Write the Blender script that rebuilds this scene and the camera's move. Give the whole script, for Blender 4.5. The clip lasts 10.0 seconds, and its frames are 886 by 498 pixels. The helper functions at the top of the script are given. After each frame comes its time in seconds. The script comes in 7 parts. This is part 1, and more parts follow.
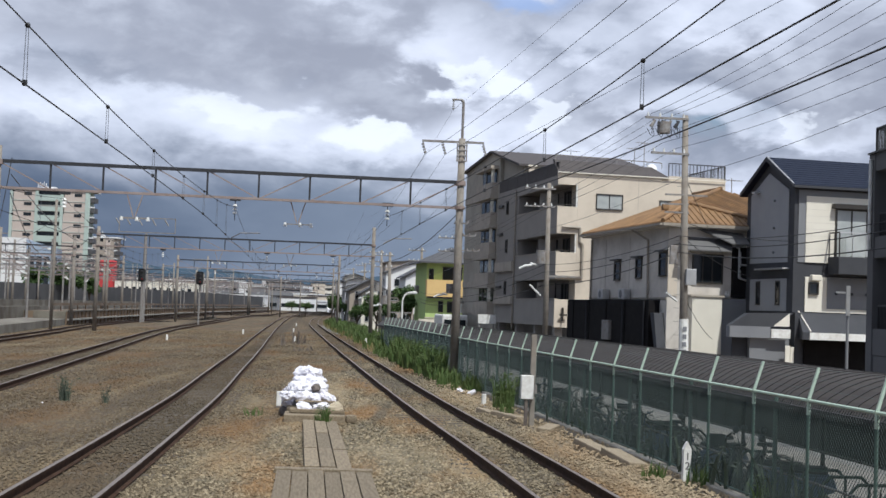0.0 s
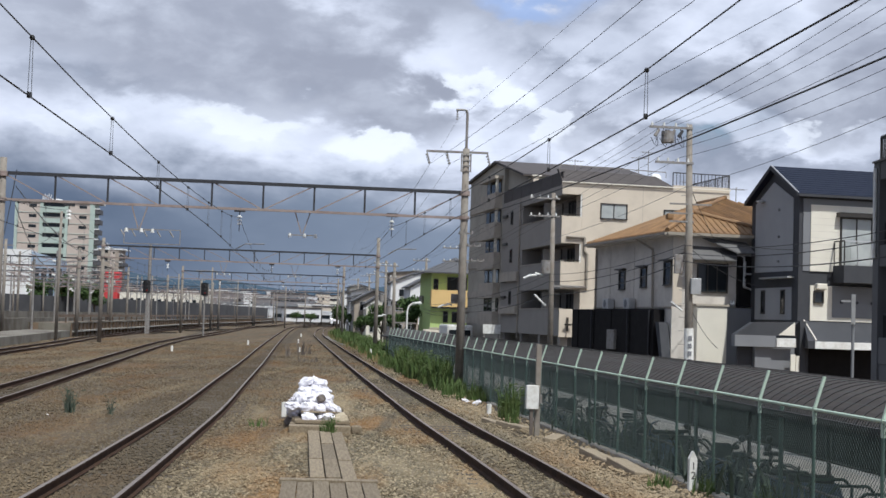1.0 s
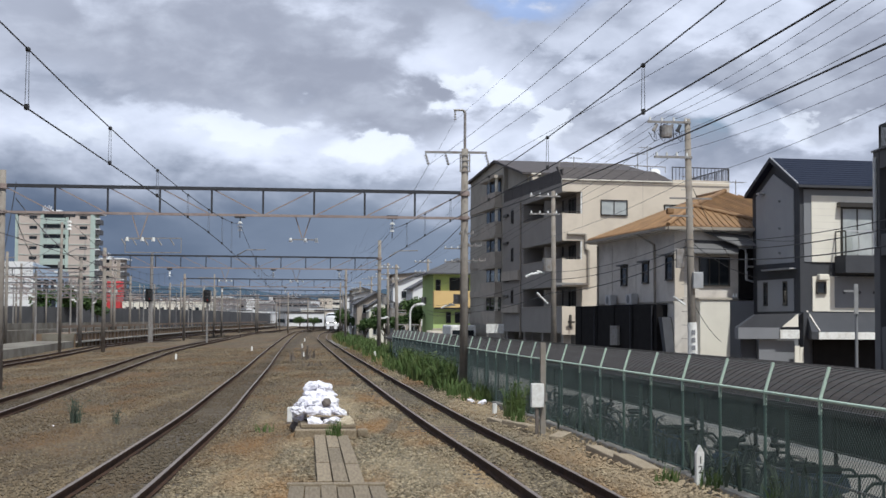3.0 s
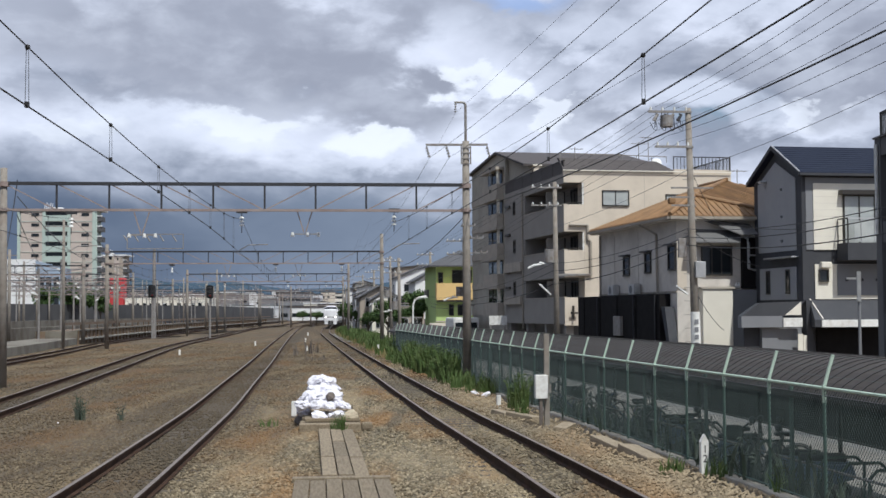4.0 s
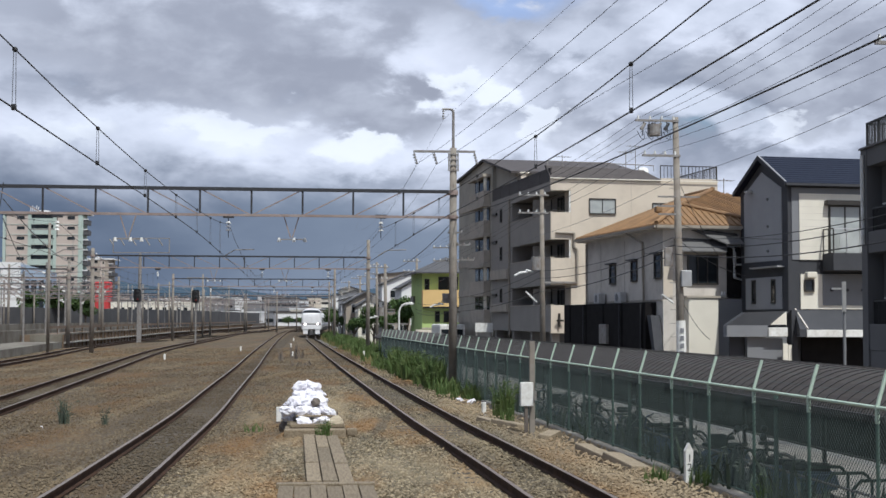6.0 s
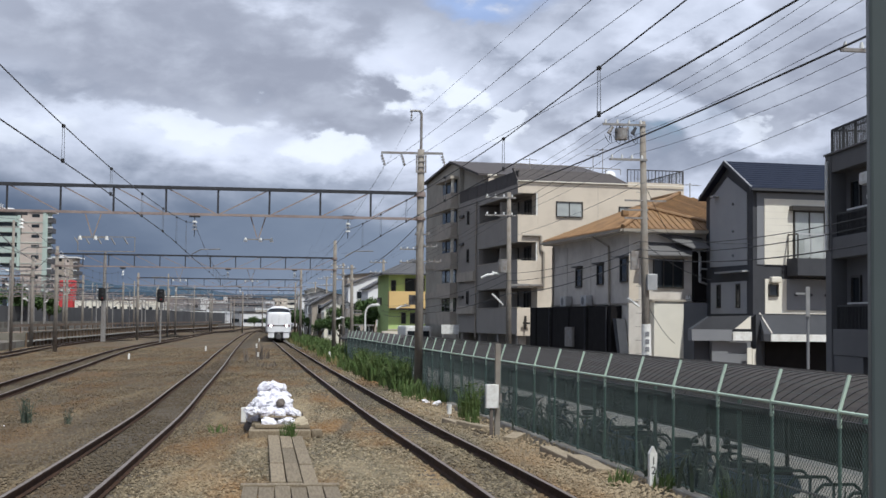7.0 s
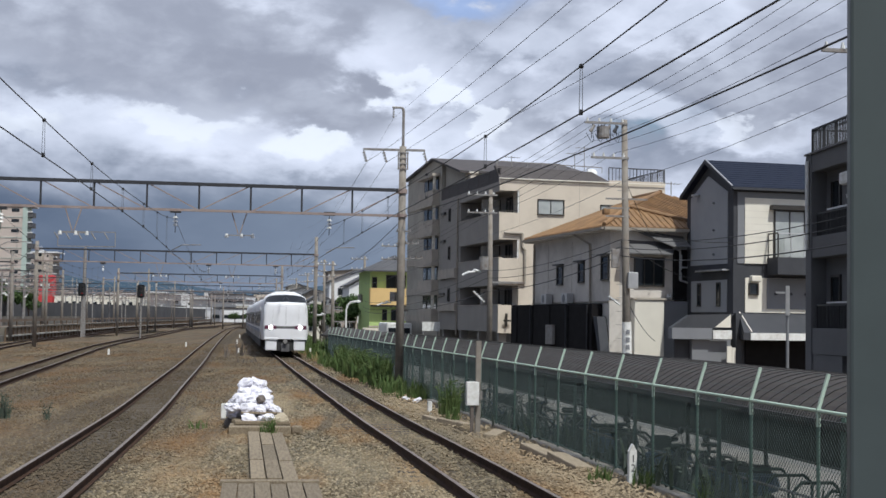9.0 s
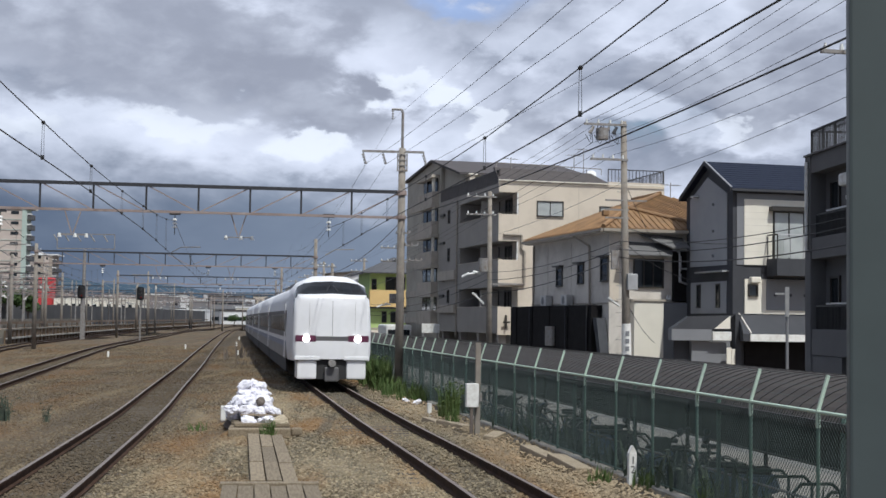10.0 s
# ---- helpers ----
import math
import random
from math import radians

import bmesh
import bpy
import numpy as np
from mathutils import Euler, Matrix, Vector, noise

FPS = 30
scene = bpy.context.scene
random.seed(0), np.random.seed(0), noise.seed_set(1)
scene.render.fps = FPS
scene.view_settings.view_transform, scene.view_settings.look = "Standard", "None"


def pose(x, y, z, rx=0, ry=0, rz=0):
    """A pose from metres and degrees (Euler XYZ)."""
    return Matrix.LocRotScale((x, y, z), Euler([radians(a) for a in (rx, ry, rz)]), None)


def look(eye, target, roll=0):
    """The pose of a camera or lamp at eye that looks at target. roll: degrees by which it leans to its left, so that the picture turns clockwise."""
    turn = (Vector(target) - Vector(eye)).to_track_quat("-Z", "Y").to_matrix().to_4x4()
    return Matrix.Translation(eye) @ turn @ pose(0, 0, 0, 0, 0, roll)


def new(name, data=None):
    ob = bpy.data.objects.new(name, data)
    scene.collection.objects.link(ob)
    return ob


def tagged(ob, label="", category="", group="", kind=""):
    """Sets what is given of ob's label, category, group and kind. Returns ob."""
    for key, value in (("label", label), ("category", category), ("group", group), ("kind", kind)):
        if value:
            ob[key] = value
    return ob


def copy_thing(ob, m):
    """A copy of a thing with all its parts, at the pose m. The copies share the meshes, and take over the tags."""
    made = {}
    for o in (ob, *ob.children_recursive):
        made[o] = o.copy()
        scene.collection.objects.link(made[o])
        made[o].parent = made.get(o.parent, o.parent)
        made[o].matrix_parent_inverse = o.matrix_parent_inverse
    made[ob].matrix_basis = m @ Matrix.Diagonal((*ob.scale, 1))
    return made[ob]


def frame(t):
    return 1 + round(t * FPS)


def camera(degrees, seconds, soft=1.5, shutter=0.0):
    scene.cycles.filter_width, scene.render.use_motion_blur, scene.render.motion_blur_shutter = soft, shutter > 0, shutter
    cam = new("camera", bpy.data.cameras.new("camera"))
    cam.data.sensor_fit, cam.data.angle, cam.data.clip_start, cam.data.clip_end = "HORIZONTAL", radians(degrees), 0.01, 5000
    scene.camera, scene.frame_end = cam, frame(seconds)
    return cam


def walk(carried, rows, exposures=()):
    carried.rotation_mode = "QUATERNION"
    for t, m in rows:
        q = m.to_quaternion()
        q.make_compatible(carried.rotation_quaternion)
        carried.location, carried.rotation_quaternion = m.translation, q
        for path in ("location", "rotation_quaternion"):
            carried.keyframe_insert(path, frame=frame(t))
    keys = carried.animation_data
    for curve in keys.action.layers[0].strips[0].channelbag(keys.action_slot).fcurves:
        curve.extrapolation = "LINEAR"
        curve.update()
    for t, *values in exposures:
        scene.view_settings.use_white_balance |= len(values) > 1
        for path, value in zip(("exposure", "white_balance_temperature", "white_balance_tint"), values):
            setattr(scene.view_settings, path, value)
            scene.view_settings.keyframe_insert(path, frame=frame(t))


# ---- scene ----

# ---- camera ----
EYE = 2.4
cam = camera(36.2, 10.0, soft=1.55)
PATH = [
    (0, 92.561, -2.114, -0.583), (0.5, 92.822, -2.316, -0.701), (1, 92.984, -1.892, -0.380),
    (1.5, 93.040, -1.883, -0.406), (2, 93.081, -0.768, -0.301), (2.5, 93.124, -0.682, -0.307),
    (4, 92.698, 0.363, -0.125), (4.5, 93.077, 0.0, 0.036), (5, 93.060, -0.085, -0.366),
    (6.5, 92.961, -0.252, -1.231), (7, 93.059, -0.601, -2.140), (7.5, 93.243, -1.138, -2.409),
    (8, 93.035, -1.177, -2.625), (8.5, 93.072, -1.128, -2.955), (9, 92.946, -0.897, -2.944),
    (9.5, 92.883, -0.605, -3.083), (10, 93.021, -0.805, -2.963),
]
walk(cam, [(t, pose(0, 0, EYE, rx, ry, rz)) for t, rx, ry, rz in PATH], [(0, 0.02, 6050, 7), (4.5, -0.03, 6050, 7), (7.0, -0.04, 6050, 7), (10, -0.1, 6050, 7)])

# ---- light ----
SUN_EL, SUN_AZ = 58.0, 155.0      # azimuth clockwise from the way ahead
sun = new("sun", bpy.data.lights.new("sun", "SUN"))
sun.data.energy, sun.data.angle, sun.data.color = 4.0, radians(0.6), (1.0, 0.95, 0.86)
_az, _el = radians(SUN_AZ), radians(SUN_EL)
TO_SUN = Vector((math.sin(_az) * math.cos(_el), math.cos(_az) * math.cos(_el), math.sin(_el)))
sun.matrix_world = look(TO_SUN * 50, (0, 0, 0))


class Graph:
    """Short hand for node trees."""

    def __init__(self, tree):
        self.tree = tree
        tree.nodes.clear()

    def node(self, kind, **inputs):
        n = self.tree.nodes.new(kind)
        for key, value in inputs.items():
            self.feed(n.inputs[key.replace("_", " ")], value)
        return n

    def feed(self, socket, value):
        if isinstance(value, bpy.types.NodeSocket):
            self.tree.links.new(value, socket)
        else:
            socket.default_value = value

    def math(self, op, a, b=0.0, c=0.0):
        n = self.tree.nodes.new("ShaderNodeMath")
        n.operation = op
        for i, v in enumerate((a, b, c)):
            self.feed(n.inputs[i], v)
        return n.outputs[0]

    def mix(self, fac, a, b, blend="MIX"):
        n = self.tree.nodes.new("ShaderNodeMix")
        n.data_type, n.blend_type = "RGBA", blend
        n.clamp_factor = True
        for i, v in ((0, fac), (6, a), (7, b)):
            if not isinstance(v, bpy.types.NodeSocket) and i > 0 and len(v) == 3:
                v = (*v, 1)
            self.feed(n.inputs[i], v)
        return n.outputs[2]

    def step(self, value, lo, hi):
        n = self.tree.nodes.new("ShaderNodeMapRange")
        n.interpolation_type = "SMOOTHSTEP"
        for i, v in enumerate((value, lo, hi)):
            self.feed(n.inputs[i], v)
        return n.outputs[0]

    def noise(self, vector, scale, detail=4.0, rough=0.55, distort=0.0):
        n = self.tree.nodes.new("ShaderNodeTexNoise")
        if vector is not None:
            self.feed(n.inputs["Vector"], vector)
        n.inputs["Scale"].default_value, n.inputs["Detail"].default_value = scale, detail
        n.inputs["Roughness"].default_value, n.inputs["Distortion"].default_value = rough, distort
        return n.outputs["Fac"]

    def scaled(self, vector, sx, sy, sz, lx=0.0, ly=0.0, lz=0.0):
        n = self.tree.nodes.new("ShaderNodeMapping")
        self.feed(n.inputs["Vector"], vector)
        n.inputs["Scale"].default_value, n.inputs["Location"].default_value = (sx, sy, sz), (lx, ly, lz)
        return n.outputs[0]


def make_sky():
    world = bpy.data.worlds.new("sky")
    world.use_nodes = True
    scene.world = world
    g = Graph(world.node_tree)
    way = g.node("ShaderNodeTexCoord").outputs["Generated"]
    sep = g.node("ShaderNodeSeparateXYZ", Vector=way)
    x, y, z = sep.outputs
    az = g.math("ARCTAN2", x, y)                 # bearing from the way ahead, to the right
    el = g.math("ARCSINE", z)
    flat = g.node("ShaderNodeCombineXYZ", X=az, Y=g.math("MULTIPLY", el, 1.9)).outputs[0]
    big = g.noise(flat, 5.0, 6.0, 0.55, 0.3)
    fine = g.noise(flat, 13.0, 7.0, 0.52, 0.2)
    puff = g.noise(flat, 42.0, 6.0, 0.6, 0.3)
    warp = g.math("ADD", g.math("MULTIPLY", g.math("SUBTRACT", fine, 0.5), 0.13), g.math("MULTIPLY", g.math("SUBTRACT", puff, 0.5), 0.035))
    edge = g.math("MULTIPLY", g.math("SUBTRACT", big, 0.5), 0.12)

    def heap(a, e, wa, we, soft=0.38):
        """A cloud about the bearing a and the height e (radians), ragged at its edge."""
        da = g.math("DIVIDE", g.math("SUBTRACT", g.math("ADD", az, warp), a), wa)
        de = g.math("DIVIDE", g.math("SUBTRACT", g.math("ADD", el, g.math("MULTIPLY", warp, 0.6)), e), we)
        r = g.math("SQRT", g.math("ADD", g.math("MULTIPLY", da, da), g.math("MULTIPLY", de, de)))
        return g.step(r, 1.0 + soft, 1.0 - soft)

    nishita = g.node("ShaderNodeTexSky")
    nishita.sky_type, nishita.sun_disc = "NISHITA", False
    nishita.sun_elevation, nishita.sun_rotation = radians(SUN_EL), radians(SUN_AZ)
    blue = g.mix(1.0, nishita.outputs[0], (0.09, 0.09, 0.09), "MULTIPLY")
    white, grey, slate = (0.93, 0.95, 1.08), (0.32, 0.345, 0.43), (0.125, 0.160, 0.235)
    body = g.mix(g.step(g.math("ADD", g.math("ADD", big, g.math("MULTIPLY", fine, 0.45)), g.math("MULTIPLY", puff, 0.10)), 0.58, 0.98), grey, white)
    cover = g.step(g.math("ADD", g.math("MULTIPLY", big, 0.7), g.math("MULTIPLY", fine, 0.5)), 0.32, 0.48)
    sky = g.mix(cover, blue, body)
    shade = g.math("ADD", g.math("MULTIPLY", fine, 0.8), g.math("MULTIPLY", puff, 0.2))
    tones = {"w": g.mix(g.step(shade, 0.32, 0.62), (0.78, 0.81, 0.93), white), "g": g.mix(g.step(shade, 0.40, 0.70), (0.37, 0.385, 0.465), (0.58, 0.60, 0.69)), "b": (0.30, 0.45, 0.80), "p": (1.0, 1.02, 1.10)}
    for a, e, wa, we, col, amount in CLOUDS:
        sky = g.mix(g.math("MULTIPLY", heap(a, e, wa, we, 0.3 if col == "p" else (0.34 if col == "g" else 0.5)), amount), sky, tones[col])
    # the rain cloud that lies low over the way ahead
    low = g.math("ADD", el, g.math("ADD", edge, g.math("ADD", g.math("MULTIPLY", az, 0.10), 0.008)))
    # added out of sight: it thickens and climbs leftwards to dim the light from there
    ahead = g.step(g.math("ABSOLUTE", g.math("ADD", az, 1.35)), 1.72, 1.44)
    climb = g.math("MULTIPLY", g.step(az, -0.42, -1.2), 0.3)
    front = g.math("MULTIPLY", g.step(g.math("SUBTRACT", low, climb), 0.122, 0.066), ahead)
    thin = g.math("MULTIPLY", g.step(az, -0.26, -0.04), 0.75)
    sky = g.mix(front, sky, g.mix(g.math("ADD", g.math("MULTIPLY", g.step(fine, 0.35, 0.75), 0.35), thin), slate, (0.245, 0.288, 0.375)))
    haze = g.step(el, 0.035, 0.0)
    sky = g.mix(g.math("MULTIPLY", haze, 0.35), sky, (0.36, 0.43, 0.55))
    out = g.node("ShaderNodeOutputWorld")
    bg = g.node("ShaderNodeBackground", Color=sky, Strength=1.0)
    g.tree.links.new(bg.outputs[0], out.inputs[0])


# bearing, height, half width, half height (radians), white, grey, blue or a bright puff, amount
CLOUDS = [
    (-0.20, 0.205, 0.20, 0.035, "w", 0.55), (-0.215, 0.130, 0.13, 0.022, "w", 0.95), (-0.30, 0.205, 0.05, 0.028, "g", 0.7),
    (-0.15, 0.196, 0.135, 0.042, "g", 0.9), (-0.028, 0.154, 0.052, 0.022, "g", 1.0), (-0.085, 0.175, 0.06, 0.02, "g", 0.8),
    (-0.045, 0.118, 0.055, 0.012, "w", 0.9), (0.0, 0.19, 0.025, 0.018, "w", 0.6), (0.045, 0.165, 0.035, 0.018, "w", 0.85),
    (0.06, 0.235, 0.045, 0.012, "b", 0.65), (0.005, 0.23, 0.05, 0.014, "g", 0.4), (0.13, 0.145, 0.05, 0.016, "g", 0.55),
    (0.245, 0.182, 0.05, 0.022, "g", 0.75), (0.11, 0.20, 0.045, 0.016, "w", 0.55), (0.24, 0.215, 0.08, 0.014, "w", 0.45),
    (0.27, 0.135, 0.06, 0.012, "w", 0.7), (0.07, 0.125, 0.06, 0.014, "w", 0.7), (0.29, 0.20, 0.03, 0.02, "g", 0.5),
    (0.048, 0.163, 0.020, 0.013, "p", 0.8), (0.012, 0.172, 0.018, 0.010, "p", 0.7), (0.082, 0.146, 0.024, 0.010, "p", 0.7),
    (-0.052, 0.126, 0.030, 0.008, "p", 0.8), (-0.14, 0.142, 0.05, 0.010, "p", 0.6), (-0.27, 0.130, 0.03, 0.010, "p", 0.6),
    (0.305, 0.165, 0.06, 0.03, "g", 0.95), (0.18, 0.150, 0.04, 0.016, "w", 0.8), (0.32, 0.225, 0.05, 0.03, "g", 0.7), (0.265, 0.141, 0.025, 0.008, "p", 0.5),
]
make_sky()

# ---- materials ----
MATS = {}


def surface(name, color, rough=0.7, metal=0.0, second=None, scale=3.0, amount=0.5, bump=0.0, bump_scale=40.0,
            dirt=None, dirt_scale=0.6, dirt_amount=0.4, per_piece=0.0, stretch=(1, 1, 1), spec=0.5):
    """A painted, stained or weathered surface: base colour with two scales of change and fine relief."""
    if name in MATS:
        return MATS[name]
    m = bpy.data.materials.new(name)
    m.use_nodes = True
    g = Graph(m.node_tree)
    where = g.scaled(g.node("ShaderNodeTexCoord").outputs["Object"], *stretch)
    base = (*color, 1)
    second = second or tuple(c * 0.72 for c in color)
    col = g.mix(g.math("MULTIPLY", g.step(g.noise(where, scale, 5.0), 0.35, 0.7), amount), base, second)
    if dirt:
        col = g.mix(g.math("MULTIPLY", g.step(g.noise(where, dirt_scale, 6.0, 0.65), 0.42, 0.68), dirt_amount), col, dirt)
    if per_piece:
        rnd = g.node("ShaderNodeObjectInfo").outputs["Random"]
        k = g.math("ADD", 1.0 - per_piece, g.math("MULTIPLY", rnd, 2 * per_piece))
        n = g.node("ShaderNodeHueSaturation", Color=col, Value=k)
        col = n.outputs[0]
    b = g.node("ShaderNodeBsdfPrincipled", Base_Color=col, Metallic=metal)
    b.inputs["Specular IOR Level"].default_value = spec
    g.feed(b.inputs["Roughness"], g.math("ADD", rough - 0.08, g.math("MULTIPLY", g.noise(where, scale * 2.3), 0.16)))
    if bump:
        n = g.node("ShaderNodeBump", Height=g.noise(where, bump_scale, 4.0), Strength=bump)
        n.inputs["Distance"].default_value = 0.02
        g.tree.links.new(n.outputs[0], b.inputs["Normal"])
    out = g.node("ShaderNodeOutputMaterial")
    g.tree.links.new(b.outputs[0], out.inputs[0])
    MATS[name] = m
    return m


def glow(name, color, strength):
    m = bpy.data.materials.new(name)
    m.use_nodes = True
    g = Graph(m.node_tree)
    e = g.node("ShaderNodeEmission", Color=(*color, 1), Strength=strength)
    g.tree.links.new(e.outputs[0], g.node("ShaderNodeOutputMaterial").inputs[0])
    return m


def ballast_material(name, stones):
    """Crushed stone: grey and brown, rusty in broad patches along the rails."""
    m = bpy.data.materials.new(name)
    m.use_nodes = True
    g = Graph(m.node_tree)
    where = g.node("ShaderNodeTexCoord").outputs["Object"]
    cell = g.node("ShaderNodeTexVoronoi", Vector=where, Scale=17.0)
    if stones:
        tone = g.node("ShaderNodeNewGeometry").outputs["Random Per Island"]
    else:
        tone = g.node("ShaderNodeSeparateColor", Color=cell.outputs["Color"]).outputs[0]
    ramp = g.node("ShaderNodeValToRGB", Fac=tone)
    r = ramp.color_ramp
    k = 1.32 if stones else 1.02
    r.elements[0].color, r.elements[1].color = (0.056 * k, 0.045 * k, 0.029 * k, 1), (0.275 * k, 0.232 * k, 0.158 * k, 1)
    r.elements.new(0.5).color = (0.128 * k, 0.105 * k, 0.069 * k, 1)
    rust = g.math("MULTIPLY", g.step(g.noise(g.scaled(where, 0.5, 0.12, 1.0), 1.0, 5.0, 0.6), 0.44, 0.66), 0.75)
    col = g.mix(rust, ramp.outputs[0], (0.20 * k, 0.112 * k, 0.048 * k), "MIX")
    col = g.mix(g.math("MULTIPLY", g.step(g.noise(where, 0.9, 5.0), 0.5, 0.75), 0.45), col, (0.15 * k, 0.134 * k, 0.100 * k))
    # strips of sandy fines and of grey new stone run along the line
    strip = g.noise(g.scaled(where, 0.55, 0.05, 1.0, 3.0, 1.0, 0.0), 1.0, 6.0, 0.62, 0.6)
    col = g.mix(g.math("MULTIPLY", g.step(strip, 0.52, 0.66), 0.75), col, (0.285 * k, 0.232 * k, 0.15 * k))
    col = g.mix(g.math("MULTIPLY", g.step(strip, 0.46, 0.34), 0.65), col, (0.088 * k, 0.079 * k, 0.062 * k))
    # the stone gets darker towards the yard side
    side = g.math("ADD", g.node("ShaderNodeSeparateXYZ", Vector=where).outputs[0], g.math("MULTIPLY", g.noise(where, 0.25, 3.0), 4.0))
    col = g.mix(g.math("MULTIPLY", g.step(side, 0.5, -4.5), 0.6), col, (0.062 * k, 0.043 * k, 0.027 * k))
    px, py, _ = g.node("ShaderNodeSeparateXYZ", Vector=where).outputs
    wob = g.math("MULTIPLY", g.math("SUBTRACT", g.noise(where, 1.3, 4.0), 0.5), 0.5)

    def beside(slope, offset):
        """How far a place lies to the right of a straight line in plan."""
        return g.math("ADD", g.math("SUBTRACT", g.math("ADD", px, g.math("MULTIPLY", py, slope)), offset), wob)

    # oil and brake dust between the rails, with painted shade on the third track; sandy soil on the bank by the fence
    for slope, offset, amount in ((0.111, 4.0, 0.34), (0.085, -3.03, 0.66), (0.127, -7.26, 0.6)):
        d = g.math("ABSOLUTE", beside(slope, offset))
        col = g.mix(g.math("MULTIPLY", g.step(d, 0.75, 0.40), amount), col, (0.058 * k, 0.047 * k, 0.034 * k))
    bank = beside(0.1204, 7.135)
    soil = g.math("MULTIPLY", g.step(bank, -2.1, -1.1), g.step(py, 60.0, 35.0))
    col = g.mix(g.math("MULTIPLY", soil, 0.6), col, (0.25 * k, 0.20 * k, 0.135 * k))
    b = g.node("ShaderNodeBsdfPrincipled", Base_Color=col, Roughness=0.92)
    b.inputs["Specular IOR Level"].default_value = 0.25
    if not stones:
        n = g.node("ShaderNodeBump", Height=cell.outputs["Distance"], Strength=0.9)
        n.inputs["Distance"].default_value = 0.03
        g.tree.links.new(n.outputs[0], b.inputs["Normal"])
    g.tree.links.new(b.outputs[0], g.node("ShaderNodeOutputMaterial").inputs[0])
    return m


def glass_material(name, color, rough=0.06):
    return surface(name, color, rough, 0.0, amount=0.25, scale=0.8, spec=0.35)


BALLAST = ballast_material("ballast", False)
STONES = ballast_material("stones", True)
RAIL_SIDE = surface("rusted rail steel", (0.036, 0.020, 0.013), 0.9, 0.0, (0.08, 0.042, 0.024), 6, 0.6, spec=0.2)
RAIL_TOP = surface("worn rail head", (0.20, 0.165, 0.14), 0.5, 0.3, second=(0.11, 0.08, 0.06), scale=5, spec=0.4)
SLEEPER = surface("sleeper", (0.088, 0.071, 0.053), 0.92, second=(0.065, 0.052, 0.038), scale=5, bump=0.4, per_piece=0.2)
CONCRETE = surface("concrete", (0.36, 0.345, 0.31), 0.9, second=(0.24, 0.22, 0.19), scale=2, bump=0.3, dirt=(0.12, 0.10, 0.08, 1), dirt_amount=0.5)
POLE_CONCRETE = surface("pole concrete", (0.25, 0.225, 0.195), 0.88, second=(0.13, 0.12, 0.108), scale=4, dirt=(0.23, 0.175, 0.13, 1), dirt_scale=2.0, bump=0.2)
OLD_STEEL = surface("galvanised steel", (0.30, 0.29, 0.28), 0.6, 0.35, second=(0.19, 0.17, 0.15), scale=6, dirt=(0.16, 0.10, 0.07, 1), dirt_scale=3.0)
RUSTY = surface("weathered girder", (0.30, 0.24, 0.22), 0.75, 0.1, second=(0.17, 0.11, 0.09), scale=3, amount=0.7, dirt=(0.40, 0.37, 0.35, 1), dirt_scale=1.5)
DARK_STEEL = surface("dark girder", (0.035, 0.036, 0.042), 0.6, 0.2)
WIRE = surface("wire", (0.03, 0.03, 0.032), 0.6, 0.3)
WIRE_GREY = surface("grey cable", (0.16, 0.17, 0.19), 0.6, 0.3)
PORCELAIN = surface("porcelain", (0.72, 0.72, 0.70), 0.3)


# ---- mesh helpers ----
def link(name, bm, material, parent=None, label="", smooth=False):
    me = bpy.data.meshes.new(name)
    bm.normal_update()
    bm.to_mesh(me)
    bm.free()
    if smooth:
        me.polygons.foreach_set("use_smooth", [True] * len(me.polygons))
    for m in material if isinstance(material, (list, tuple)) else [material]:
        me.materials.append(m)
    ob = new(name, me)
    if parent is not None:
        ob.parent = parent
    if label:
        ob["label"] = label
    return ob


def part(name, bm, material, parent, label="", smooth=False):
    return link(name, bm, material, parent, label, smooth)


def thing(name, label, category, at=(0, 0, 0), turn=0.0, group=""):
    """An empty at a thing's base, turned about the upright by so many degrees."""
    ob = new(name)
    ob.empty_display_size = 0.2
    ob.matrix_basis = pose(*at, 0, 0, turn)
    return tagged(ob, label, category, group)


def block(bm, lo, hi, bevel=0.0):
    """An upright box between two corners, added to bm."""
    lo, hi = Vector(lo), Vector(hi)
    made = bmesh.ops.create_cube(bm, size=1.0, matrix=Matrix.LocRotScale((lo + hi) / 2, None, hi - lo))
    if bevel:
        edges = {e for v in made["verts"] for e in v.link_edges}
        bmesh.ops.bevel(bm, geom=list(edges), offset=bevel, segments=2, affect="EDGES", profile=0.6)
    return bm


def box(lo, hi, bevel=0.0):
    return block(bmesh.new(), lo, hi, bevel)


def rod(bm, a, b, r, r2=None, sides=8):
    """A round bar from a to b."""
    a, b = Vector(a), Vector(b)
    turn = (b - a).to_track_quat("Z", "Y")
    bmesh.ops.create_cone(bm, cap_ends=True, segments=sides, radius1=r, radius2=r if r2 is None else r2,
                          depth=(b - a).length, matrix=Matrix.LocRotScale((a + b) / 2, turn, None))
    return bm


def bar(bm, a, b, w, h):
    """A square bar from a to b, w wide and h deep."""
    a, b = Vector(a), Vector(b)
    turn = (b - a).to_track_quat("Z", "Y")
    bmesh.ops.create_cube(bm, size=1.0, matrix=Matrix.LocRotScale((a + b) / 2, turn, (w, h, (b - a).length)))
    return bm


